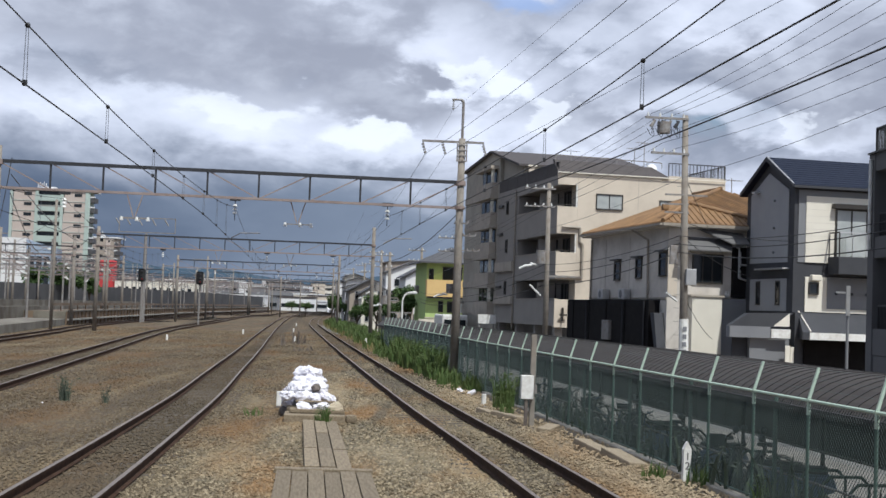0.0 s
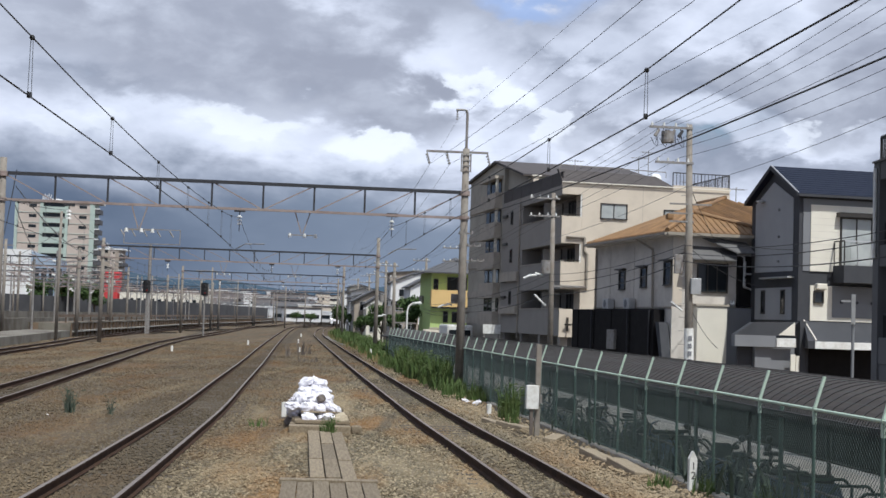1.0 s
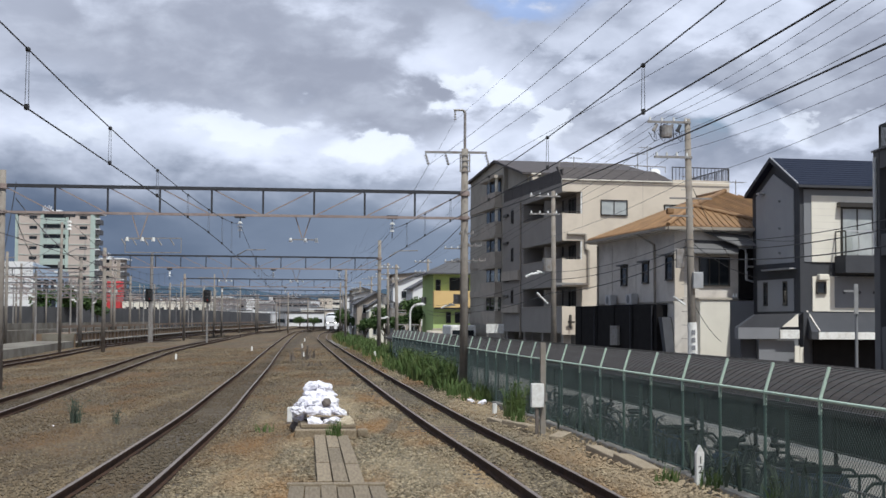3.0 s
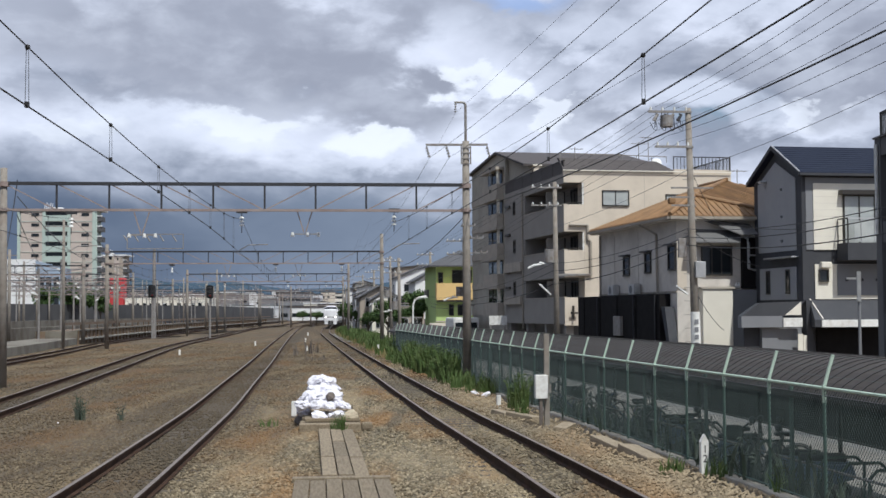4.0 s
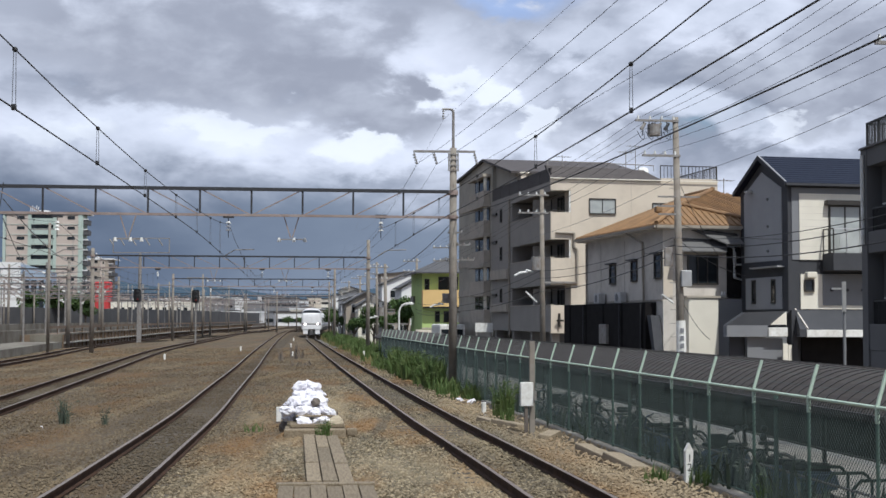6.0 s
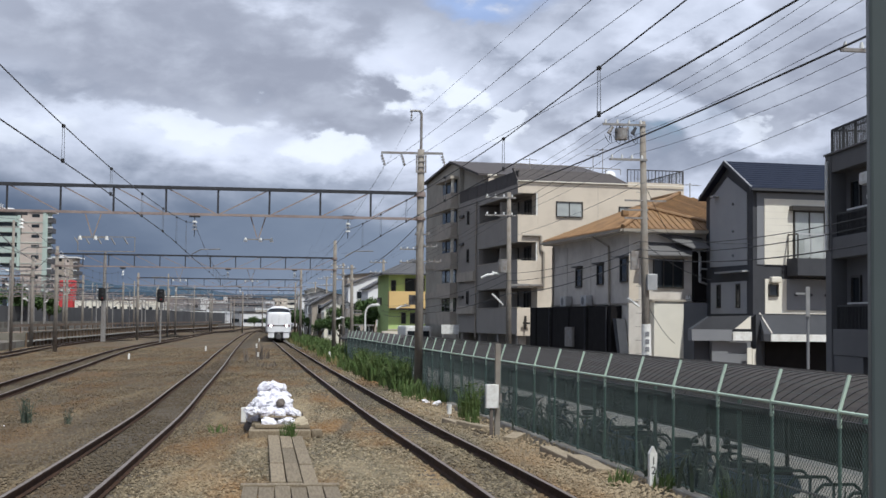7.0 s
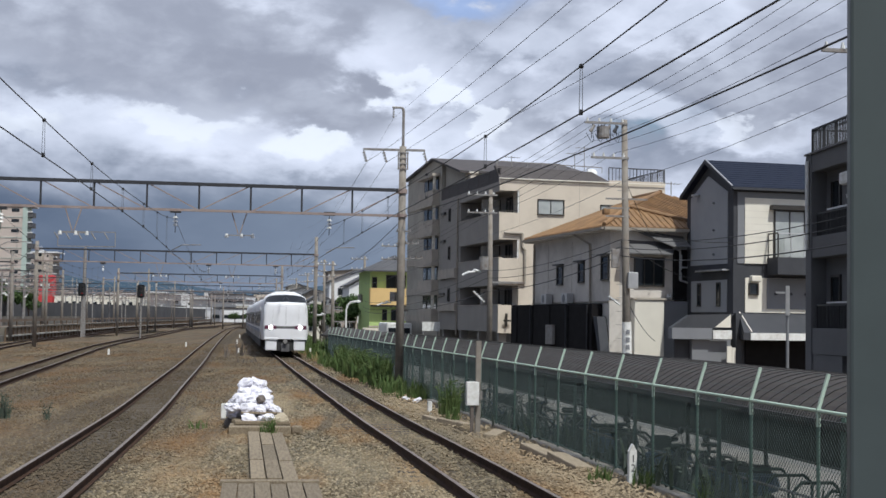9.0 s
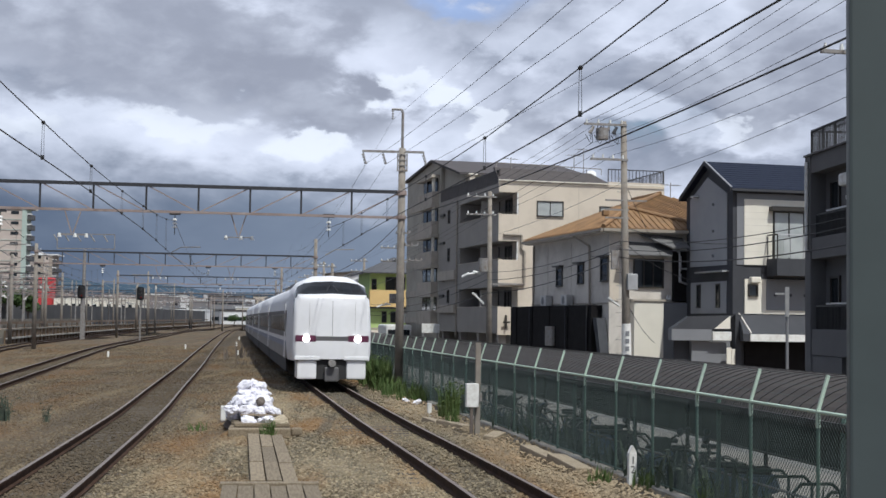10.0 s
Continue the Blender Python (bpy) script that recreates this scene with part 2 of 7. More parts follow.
def polygon(bm, points, depth):
    """A prism: a flat outline (3D points) pushed along depth (a vector)."""
    depth = Vector(depth)
    a = [bm.verts.new(p) for p in points]
    b = [bm.verts.new(Vector(p) + depth) for p in points]
    n = len(points)
    bm.faces.new(a[::-1])
    bm.faces.new(b)
    for i in range(n):
        bm.faces.new((a[i], a[(i + 1) % n], b[(i + 1) % n], b[i]))
    bmesh.ops.recalc_face_normals(bm, faces=bm.faces[:])
    return bm


def sweep(bm, path, profile, closed=True):
    """A profile (aside, up) drawn along a path of points."""
    rings = []
    for i, p in enumerate(path):
        way = Vector(path[min(i + 1, len(path) - 1)]) - Vector(path[max(i - 1, 0)])
        side = Vector((way.y, -way.x, 0)).normalized()
        rings.append([bm.verts.new(Vector(p) + side * a + Vector((0, 0, u))) for a, u in profile])
    n = len(profile)
    for r0, r1 in zip(rings, rings[1:]):
        for j in range(n if closed else n - 1):
            bm.faces.new((r0[j], r0[(j + 1) % n], r1[(j + 1) % n], r1[j]))
    if closed:
        bm.faces.new(rings[0][::-1])
        bm.faces.new(rings[-1])
    bmesh.ops.recalc_face_normals(bm, faces=bm.faces[:])
    return bm


def curve_wire(name, points, radius, material, label="", parent=None):
    """A cable through points, as a thin tube."""
    cu = bpy.data.curves.new(name, "CURVE")
    cu.dimensions, cu.bevel_depth, cu.bevel_resolution = "3D", radius, 1
    sp = cu.splines.new("POLY")
    sp.points.add(len(points) - 1)
    for p, q in zip(sp.points, points):
        p.co = (*q, 1)
    cu.materials.append(material)
    ob = new(name, cu)
    if parent is not None:
        ob.parent = parent
    if label:
        tagged(ob, label, "cable")
    return ob


class Line:
    """A smooth plan line x(y) through given places."""

    def __init__(self, rows):
        self.y = [r[0] for r in rows]
        self.x = [r[1] for r in rows]
        n = len(rows)
        self.m = []
        for i in range(n):
            lo, hi = max(i - 1, 0), min(i + 1, n - 1)
            self.m.append((self.x[hi] - self.x[lo]) / (self.y[hi] - self.y[lo]))

    def at(self, y):
        i = 0
        while i < len(self.y) - 2 and y > self.y[i + 1]:
            i += 1
        h = self.y[i + 1] - self.y[i]
        t = (y - self.y[i]) / h
        if t < 0:
            return self.x[0] + self.m[0] * (y - self.y[0])
        if t > 1:
            return self.x[-1] + self.m[-1] * (y - self.y[-1])
        a, b, c, d = self.x[i], self.x[i + 1], self.m[i] * h, self.m[i + 1] * h
        return a * (1 + 2 * t) * (1 - t) ** 2 + c * t * (1 - t) ** 2 + b * t * t * (3 - 2 * t) + d * t * t * (t - 1)

    def slope(self, y):
        return (self.at(y + 0.5) - self.at(y - 0.5))


RIGHT = Line([(-30, 7.05), (18, 2.05), (34, 0.12), (50, -1.68), (70, -3.88), (100, -7.1), (140, -11.3), (174, -14.7), (246, -20.2), (321, -24.4), (376, -27.4), (412, -29.7), (700, -50)])
LEFT = Line([(-30, -2.4), (8, -3.95), (18.4, -4.62), (25, -5.10), (35, -5.88), (47, -7.02), (70, -9.2), (97, -11.9), (143, -16.35), (194, -21.1), (255, -26.4), (303, -29.2), (376, -33.5), (700, -57)])
THIRD = Line([(-30, -4.2), (35, -11.7), (60, -14.9), (110, -21.2), (168, -26.2), (230, -31.5), (303, -35.0), (376, -39), (700, -64)])
FOURTH = Line([(-30, -9.8), (70, -22.7), (87, -24.8), (124, -29.9), (170, -33.8), (230, -38.6), (303, -42), (376, -46), (700, -70)])
FENCE = Line([(-30, 10.75), (700, -77.2)])


def fence_x(y):
    return 7.135 - 0.1204 * y


# ---- ground ----
ROAD_Z = -0.62


def make_ground():
    bm = bmesh.new()
    ys = [-40 + 3 * i for i in range(30)] + [50 + 10 * i for i in range(40)] + [450 + 60 * i for i in range(8)] + [1000, 1600, 2600, 4500]
    prev = None
    for y in ys:
        fx = fence_x(y)
        xs = [-4000, -600, -200, -90, -60, -40, -30] + [fx - 30 + 2 * i for i in range(15)] + [fx - 1.0, fx - 0.1, fx + 0.25, fx + 0.6, fx + 3, fx + 10, fx + 60, 400, 4000]
        row = []
        for x in xs:
            if x > fx + 0.2:
                z = ROAD_Z
            elif x > fx - 0.3:
                z = -0.36
            else:
                z = -0.18 + 0.04 * noise.noise((x * 0.35, y * 0.2, 0)) - (0.08 if x > fx - 1.2 else 0)
            row.append(bm.verts.new((x, y, z)))
        if prev:
            for i in range(len(xs) - 1):
                bm.faces.new((prev[i], prev[i + 1], row[i + 1], row[i]))
        prev = row
    ob = link("ground", bm, BALLAST, smooth=True)
    tagged(ob, "brown and grey ballast ground between the tracks", "ground", kind="structure")


make_ground()

RAIL_PROFILE = [(-0.0325, 0), (0.0325, 0), (0.0325, -0.035), (0.009, -0.05), (0.009, -0.125), (0.062, -0.143), (0.062, -0.153),
                (-0.062, -0.153), (-0.062, -0.143), (-0.009, -0.125), (-0.009, -0.05), (-0.0325, -0.035)]


def make_track(line, y0, y1, label, sleepers_to):
    road = thing("railway_track", label, "railway track")
    road["kind"] = "structure"
    ys, y = [], y0
    while y < y1:
        ys.append(y)
        y += 2.0 if y < 60 else 5.0
    for side in (-0.566, 0.566):
        bm = sweep(bmesh.new(), [(line.at(v) + side, v, 0) for v in ys], RAIL_PROFILE)
        ob = part("rail", bm, [RAIL_SIDE, RAIL_TOP], road)
        n = len(RAIL_PROFILE)
        for p in ob.data.polygons:
            if p.index % n == 0:
                p.material_index = 1
    bm = box((-1.0, -0.11, -0.36), (1.0, 0.11, -0.165), 0.015)
    first = part("sleeper", bm, SLEEPER, road)
    y = y0 + 0.3
    k = 0
    while y < sleepers_to:
        ob = first if k == 0 else bpy.data.objects.new("sleeper", first.data)
        if k:
            scene.collection.objects.link(ob)
            ob.parent = road
        ob.matrix_basis = pose(line.at(y), y, random.uniform(-0.022, -0.006), 0, 0, -math.degrees(math.atan(line.slope(y))) + random.uniform(-0.6, 0.6))
        y += 0.62
        k += 1


make_track(RIGHT, -20, 640, "single track with brown rusty rails and worn sleepers", 120)
make_track(LEFT, -20, 600, "single track with brown rusty rails curving away", 120)
make_track(THIRD, 20, 600, "single track with rusty rails on ballast", 110)
make_track(FOURTH, 40, 600, "far track with rusty rails on ballast", 110)


# ---- the railway's things ----
POST_SIDE = 2.67          # posts stand so far beside the track's middle
TRACK_TURN = 6.0          # the railway's heading, degrees to the left of the way ahead
STREET_TURN = 6.87


def gantry(y, left_x, z_top, depth, label, pole_h, right_x=None):
    """A lattice beam over the tracks on two posts."""
    rx = RIGHT.at(y) + POST_SIDE if right_x is None else right_x
    ob = thing("catenary_gantry", label, "gantry", (rx, y, 0), TRACK_TURN, "gantries over the tracks")
    span = (rx - left_x) / math.cos(radians(TRACK_TURN))
    for x, h, base in ((0, pole_h, -0.45), (-span, z_top + 0.55, -0.2)):
        bm = bmesh.new()
        rod(bm, (x, 0, base), (x, 0, h), 0.165, 0.125, 12)
        for k in range(int((h - 1) / 0.55)):
            rod(bm, (x, -0.2, 0.8 + 0.55 * k), (x, 0.2, 0.8 + 0.55 * k), 0.012, sides=5)
        part("post", bm, POLE_CONCRETE, ob, "grey concrete post with step bolts", True)
        part("clamp", rod(bmesh.new(), (x, 0, z_top - 0.12), (x, 0, z_top + 0.05), 0.19, sides=12), RUSTY, ob)
        part("clamp", rod(bmesh.new(), (x, 0, z_top - depth - 0.05), (x, 0, z_top - depth + 0.07), 0.19, sides=12), RUSTY, ob)
    part("top_chord", box((-span + 0.15, -0.06, z_top - 0.06), (-0.15, 0.06, z_top + 0.06)), DARK_STEEL, ob, "dark steel top chord")
    part("bottom_chord", box((-span + 0.15, -0.045, z_top - depth - 0.045), (-0.15, 0.045, z_top - depth + 0.045)), RUSTY, ob, "pinkish rusted bottom chord")
    n = max(4, round(span / 1.9))
    for k in range(n):
        x0 = -span + span * k / n
        x1 = -span + span * (k + 1) / n
        if k:
            part("hanger", bar(bmesh.new(), (x0, 0, z_top), (x0, 0, z_top - depth * 0.96), 0.07, 0.05), DARK_STEEL, ob)
        up = k >= n / 2
        a, b = (x0, 0, z_top - depth if up else z_top), (x1, 0, z_top if up else z_top - depth)
        part("brace", bar(bmesh.new(), a, b, 0.05, 0.04), RUSTY, ob)
    return ob, span


def wire_support(y, x, z_low, z_contact):
    """A string of insulators under a gantry and the light arm that steadies the contact wire."""
    ob = thing("wire_support", "hanging white insulator string and thin steady arm", "wire support", (x, y, 0), TRACK_TURN, "wire supports")
    part("clamp", box((-0.2, -0.1, z_low - 0.07), (0.2, 0.1, z_low + 0.06)), DARK_STEEL, ob)
    string = part("string", rod(bmesh.new(), (0, 0, z_low - 0.8), (0, 0, z_low), 0.016, sides=6), DARK_STEEL, ob)
    for k in range(3):
        part("insulator", rod(bmesh.new(), (0, 0, z_low - 0.28 - 0.13 * k), (0, 0, z_low - 0.2 - 0.13 * k), 0.1, 0.05, 10), PORCELAIN, string)
    bm = bmesh.new()
    rod(bm, (0.95, 0, z_contact + 0.22), (0.25, 0, z_contact + 0.2), 0.018, sides=6)
    rod(bm, (0.25, 0, z_contact + 0.2), (-0.1, 0, z_contact), 0.018, sides=6)
    part("steady_arm", bm, OLD_STEEL, ob)


def feeder_hanger(y, x, z_low):
    ob = thing("feeder_hanger", "rusty V-shaped hanger with two white insulators", "hanger", (x, y, 0), TRACK_TURN, "feeder hangers")
    bm = bmesh.new()
    for s in (-1, 1):
        bar(bm, (s * 0.28, 0, z_low), (s * 0.03, 0, z_low - 0.8), 0.05, 0.04)
    part("v_frame", bm, RUSTY, ob)
    part("yoke", bar(bmesh.new(), (-0.45, 0, z_low - 0.86), (0.5, 0, z_low - 0.86), 0.04, 0.04), OLD_STEEL, ob)
    for s in (-0.45, 0.1, 0.5):
        part("insulator", rod(bmesh.new(), (s, 0, z_low - 0.95), (s, 0, z_low - 0.8), 0.075, 0.04, 8), PORCELAIN, ob)


POLE_YS = (50.0, 104.0, 162.0, 222.0, 285.0, 350.0)
gantry(50.0, -15.55, 7.12, 0.95, "long rusty lattice beam with hangers on concrete posts", 8.75)
for _y, _lx in ((104.0, -25.0), (162.0, -29.8), (222.0, -34.9), (285.0, -37.8), (350.0, -41.2)):
    gantry(_y, _lx, 7.15, 0.9, "distant lattice beam over the tracks on concrete posts", 8.5, -4.45 if _y == 104.0 else None)
for _y in POLE_YS:
    for _line in (RIGHT, LEFT, THIRD):
        wire_support(_y, _line.at(_y), 6.2, 4.75)
    for _line in (RIGHT, LEFT):
        feeder_hanger(_y, _line.at(_y) - 3.3 - 0.4 * (_line is LEFT), 6.2)

# the near post's cross arm and tip
_x, _y = RIGHT.at(50.0) + POST_SIDE, 50.0
top = thing("pole_crossarm", "steel cross arm with three hanging insulators and bent tip pipe", "cross arm", (_x, _y, 0), 2.0)
part("arm", box((-1.48, -0.04, 8.58), (0.82, 0.04, 8.66)), OLD_STEEL, top)
bm = bmesh.new()
rod(bm, (0, 0, 7.0), (0, 0, 10.1), 0.05, sides=8)
rod(bm, (0, 0, 10.1), (-0.06, 0, 10.2), 0.05, sides=8)
rod(bm, (-0.06, 0, 10.2), (-0.42, 0, 10.2), 0.04, sides=8)
part("tip_pipe", bm, OLD_STEEL, top)
for _dx in (-1.46, -0.72, 0.78):
    bm = bmesh.new()
    for k in range(4):
        rod(bm, (_dx + 0.03 * k, 0, 8.52 - 0.1 * k), (_dx + 0.03 * k + 0.02, 0, 8.47 - 0.1 * k), 0.055, sides=8)
    rod(bm, (_dx, 0, 8.6), (_dx + 0.12, 0, 8.14), 0.018, sides=6)
    part("insulator", bm, OLD_STEEL, top)
bm = bmesh.new()
for k in range(4):
    rod(bm, (-0.38, 0, 10.15 - 0.09 * k), (-0.36, 0, 10.1 - 0.09 * k), 0.04, sides=8)
part("insulator", bm, OLD_STEEL, top)
for s in (-0.17, 0.17):
    part("strap", bar(bmesh.new(), (s, -0.1, 7.9), (s, -0.1, 8.55), 0.05, 0.05), OLD_STEEL, top)
for z in (7.9, 8.1, 8.3, 8.5):
    part("bracket", bar(bmesh.new(), (-0.2, -0.12, z), (0.2, -0.12, z), 0.04, 0.04), OLD_STEEL, top)
for _z, _l in ((5.15, 0.6), (4.6, 0.75), (5.6, 0.3)):
    bm = bmesh.new()
    bar(bm, (-0.2, 0, _z), (_l, -0.1, _z), 0.05, 0.05)
    for k in range(3):
        rod(bm, (_l - 0.22 * k, -0.1, _z), (_l - 0.22 * k, -0.1, _z + 0.09), 0.035, sides=8)
    part("side_arm", bm, OLD_STEEL, top)


def sagging(a, b, sag, n=14, y_to_x=None):
    a, b = Vector(a), Vector(b)
    out = []
    for i in range(n + 1):
        t = i / n
        p = a.lerp(b, t)
        p.z -= 4 * sag * t * (1 - t)
        if y_to_x:
            p.x = y_to_x(p.y)
        out.append(tuple(p))
    return out


def overhead_line(line, label, low=4.72, first=4.6, step=5.0, sag_z=5.12, rise=0.85):
    """Contact wire, messenger wire and the looped droppers between them, span by span."""
    ob = thing("overhead_line", label, "overhead wire", (0, 0, 0))
    ys = (0.0, *POLE_YS)
    pts, mess = [], []
    for y0, y1 in zip(ys, ys[1:]):
        n = 12
        for i in range(n + (y1 == ys[-1])):
            y = y0 + (y1 - y0) * i / n
            t = (y - y0) / (y1 - y0)
            pts.append((line.at(y), y, low))
            mess.append((line.at(y), y, sag_z + rise * (2 * t - 1) ** 2))
    curve_wire("contact_wire", pts, 0.009, WIRE, parent=ob)
    curve_wire("messenger_wire", mess, 0.008, WIRE, parent=ob)
    for y0, y1 in zip(ys[:3], ys[1:3]):
        y = y0 + first
        while y < y1 - 2:
            t = (y - y0) / (y1 - y0)
            zm, x = sag_z + rise * (2 * t - 1) ** 2, line.at(y)
            bm = bmesh.new()
            rod(bm, (x - 0.02, y, low), (x - 0.012, y, zm), 0.004, sides=4)
            rod(bm, (x + 0.02, y, low), (x + 0.012, y, zm), 0.004, sides=4)
            part("dropper", bm, WIRE_GREY, ob)
            bm = bmesh.new()
            bmesh.ops.create_uvsphere(bm, u_segments=8, v_segments=6, radius=0.03, matrix=Matrix.Translation((x, y, zm)))
            part("clip", bm, WIRE, ob)
            part("clamp", box((x - 0.02, y - 0.03, low - 0.02), (x + 0.02, y + 0.03, low + 0.04)), WIRE, ob)
            y += step


overhead_line(RIGHT, "black contact wire and messenger over the track", 4.78, 15.35, 5.7, 5.25, 0.5)
overhead_line(LEFT, "black contact wire and messenger over the curved track", 4.6, 14.15, 5.08, 5.06)
overhead_line(THIRD, "dark overhead wires above the third track")

# feeder wires: place on the arm, height, sag and spread of the span that passes over the platform
for _dx, _z, _sag, _out in ((-1.36, 8.14, 0.472, 0.75), (-0.62, 8.14, 0.329, 1.25), (0.88, 8.14, 0.065, 2.45), (-0.38, 9.8, 0.154, 1.55)):
    for _y0, _y1 in ((50.0, -4.0), (50.0, 104.0), (104.0, 162.0), (162.0, 222.0)):
        _a = (RIGHT.at(_y0) + POST_SIDE + _dx, _y0, _z)
        _b = (RIGHT.at(_y1) + POST_SIDE + _dx + (_out if _y1 < 0 else 0.0), _y1, _z - (0.6 if _y1 > 100 else 0.0))
        curve_wire("feeder_wire", sagging(_a, _b, _sag if _y1 < 0 else 0.9, 24), 0.006 if _z < 9 else 0.004, WIRE_GREY if _z > 9 else WIRE, "thin sagging feeder wire between railway posts")
for _y0, _y1, _sag in ((50.0, -4.0, 0.417), (50.0, 104.0, 0.95)):
    curve_wire("power_cable", sagging((RIGHT.at(_y0) + POST_SIDE + 0.1, _y0, 6.15), (RIGHT.at(_y1) + POST_SIDE + (0.9 if _y1 < 0 else 0.1), _y1, 6.15), _sag, 24), 0.014, WIRE, "thick black cable slung between railway posts")


# ---- lineside things ----
# the purple-grey second tone paints shading into the sacks' colour
SACK = surface("white sack", (0.80, 0.79, 0.83), 0.75, second=(0.56, 0.54, 0.63), scale=7, amount=0.75, bump=0.35, bump_scale=25)
TAN_SACK = surface("tan sack", (0.42, 0.36, 0.26), 0.85, second=(0.3, 0.25, 0.18), bump=0.4)
OLD_WOOD = surface("grey wood", (0.245, 0.198, 0.135), 0.9, second=(0.14, 0.108, 0.072), scale=5, amount=0.8, bump=0.5, stretch=(6, 0.6, 6), per_piece=0.22)
PALE_WOOD = surface("pale old wood", (0.32, 0.265, 0.19), 0.9, second=(0.2, 0.16, 0.11), scale=5, amount=0.8, bump=0.4, stretch=(6, 0.6, 6))
WHITE_PAINT = surface("white paint", (0.78, 0.78, 0.76), 0.6, second=(0.6, 0.58, 0.54), scale=6, dirt=(0.3, 0.26, 0.2, 1), dirt_scale=4, dirt_amount=0.35)
BLACK_PAINT = surface("black paint", (0.02, 0.02, 0.022), 0.6)
LEAF = surface("weed leaf", (0.066, 0.112, 0.03), 0.7, second=(0.105, 0.13, 0.045), scale=2.2, amount=0.8, spec=0.3)
DRY_LEAF = surface("dry weed", (0.20, 0.17, 0.07), 0.8, second=(0.12, 0.13, 0.04), scale=2, amount=0.8)
VINE = surface("dusty vine", (0.05, 0.075, 0.05), 0.8, second=(0.08, 0.095, 0.075), scale=2, amount=0.8)
STEEL_GREEN = surface("mint paint", (0.45, 0.56, 0.46), 0.55, second=(0.36, 0.45, 0.38), scale=5)
FENCE_WIRE = surface("green wire", (0.065, 0.09, 0.086), 0.6, 0.2)
FENCE_POST = surface("green post", (0.10, 0.16, 0.135), 0.6)


def sack(parent, at, size, turn, material):
    bm = bmesh.new()
    bmesh.ops.create_icosphere(bm, subdivisions=3, radius=1.0)
    seed = random.uniform(0, 50)
    for v in bm.verts:
        n = noise.noise(v.co * 1.7 + Vector((seed, 0, 0))) * 0.3 + noise.noise(v.co * 3.5 + Vector((0, seed, 0))) * 0.24 + noise.noise(v.co * 8 + Vector((0, 0, seed))) * 0.1
        v.co *= 1 + n
        v.co.x = math.copysign(abs(v.co.x) ** 0.8, v.co.x)
        v.co = Vector((v.co.x * size[0], v.co.y * size[1], max(v.co.z, -0.75) * size[2]))
    ob = link("sandbag", bm, material, None)
    ob.matrix_basis = pose(*at, random.uniform(-28, 28), random.uniform(-28, 28), turn)
    return tagged(ob, "bulging white plastic sandbag in a heap on planks" if material is SACK else "tan cloth sandbag lying on planks", "sandbag", "heap of sandbags")


PX, PY = -2.45, 30.2      # the heap's middle
deck = thing("timber_platform", "two stacked weathered timber baulks under sandbags", "timber", (PX, PY, 0.05), TRACK_TURN)
part("baulk", box((-0.68, -0.45, -0.24), (0.66, 0.0, -0.06), 0.02), OLD_WOOD, deck)
part("baulk", box((-0.66, 0.02, -0.24), (0.68, 0.5, -0.05), 0.02), OLD_WOOD, deck)
part("baulk", box((-0.55, 0.0, -0.048), (0.66, 0.95, 0.03), 0.015), OLD_WOOD, deck)
part("baulk", box((-0.62, 0.55, -0.24), (0.62, 3.0, 0.02), 0.02), OLD_WOOD, deck)
part("offcut", box((0.68, -0.35, -0.22), (0.92, -0.05, -0.05), 0.05), OLD_WOOD, deck)
random.seed(5)
for dx, dy, dz, mat in ((-0.24, 0.25, 0.10, SACK), (0.14, 0.3, 0.10, SACK), (0.40, 0.25, 0.10, TAN_SACK)):
    sack(None, (PX + dx, PY + dy, dz), (0.20, 0.17, 0.10), random.uniform(-20, 20), mat)
part("board", box((-0.42, 0.42, 0.16), (0.46, 0.9, 0.2), 0.01), OLD_WOOD, deck)
for row in range(7):
    y = 0.62 + row * 0.36
    for lay in range((1, 2, 3, 4, 5, 5, 5)[row]):
        n = max(2, 5 - (lay + row // 2) // 2)
        w = 1.04 - 0.11 * lay - 0.05 * row
        for k in range(n):
            x = -w / 2 + w * (k + 0.5) / n + random.uniform(-0.11, 0.11)
            sack(None, (PX - 0.16 + x - 0.1 * y, PY + y + 0.05 * lay + random.uniform(-0.07, 0.07), (0.31 if row < 2 else 0.15) + 0.15 * lay + random.uniform(-0.05, 0.05)),
                 (random.uniform(0.13, 0.19), random.uniform(0.12, 0.17), random.uniform(0.10, 0.14)), random.uniform(-80, 80), SACK)
ROCK = surface("brown stone", (0.12, 0.10, 0.09), 0.85, second=(0.2, 0.17, 0.14), bump=0.5)


def stone(at, r, label="angular brown stone lying in the ballast", material=None):
    bm = bmesh.new()
    bmesh.ops.create_icosphere(bm, subdivisions=2, radius=r)
    for v in bm.verts:
        v.co *= 1 + 0.35 * noise.noise(v.co / r * 1.3 + Vector((at[0] * 3, at[1], 0)))
    ob = link("rock", bm, material or ROCK)
    ob.matrix_basis = pose(*at, 20, 30, 40)
    return tagged(ob, label, "stone")


stone((PX - 0.06, PY + 0.8, 0.52), 0.11, "dark brown stone weighing down a sandbag heap")
stone((PX - 0.75, PY + 1.5, -0.1), 0.2)

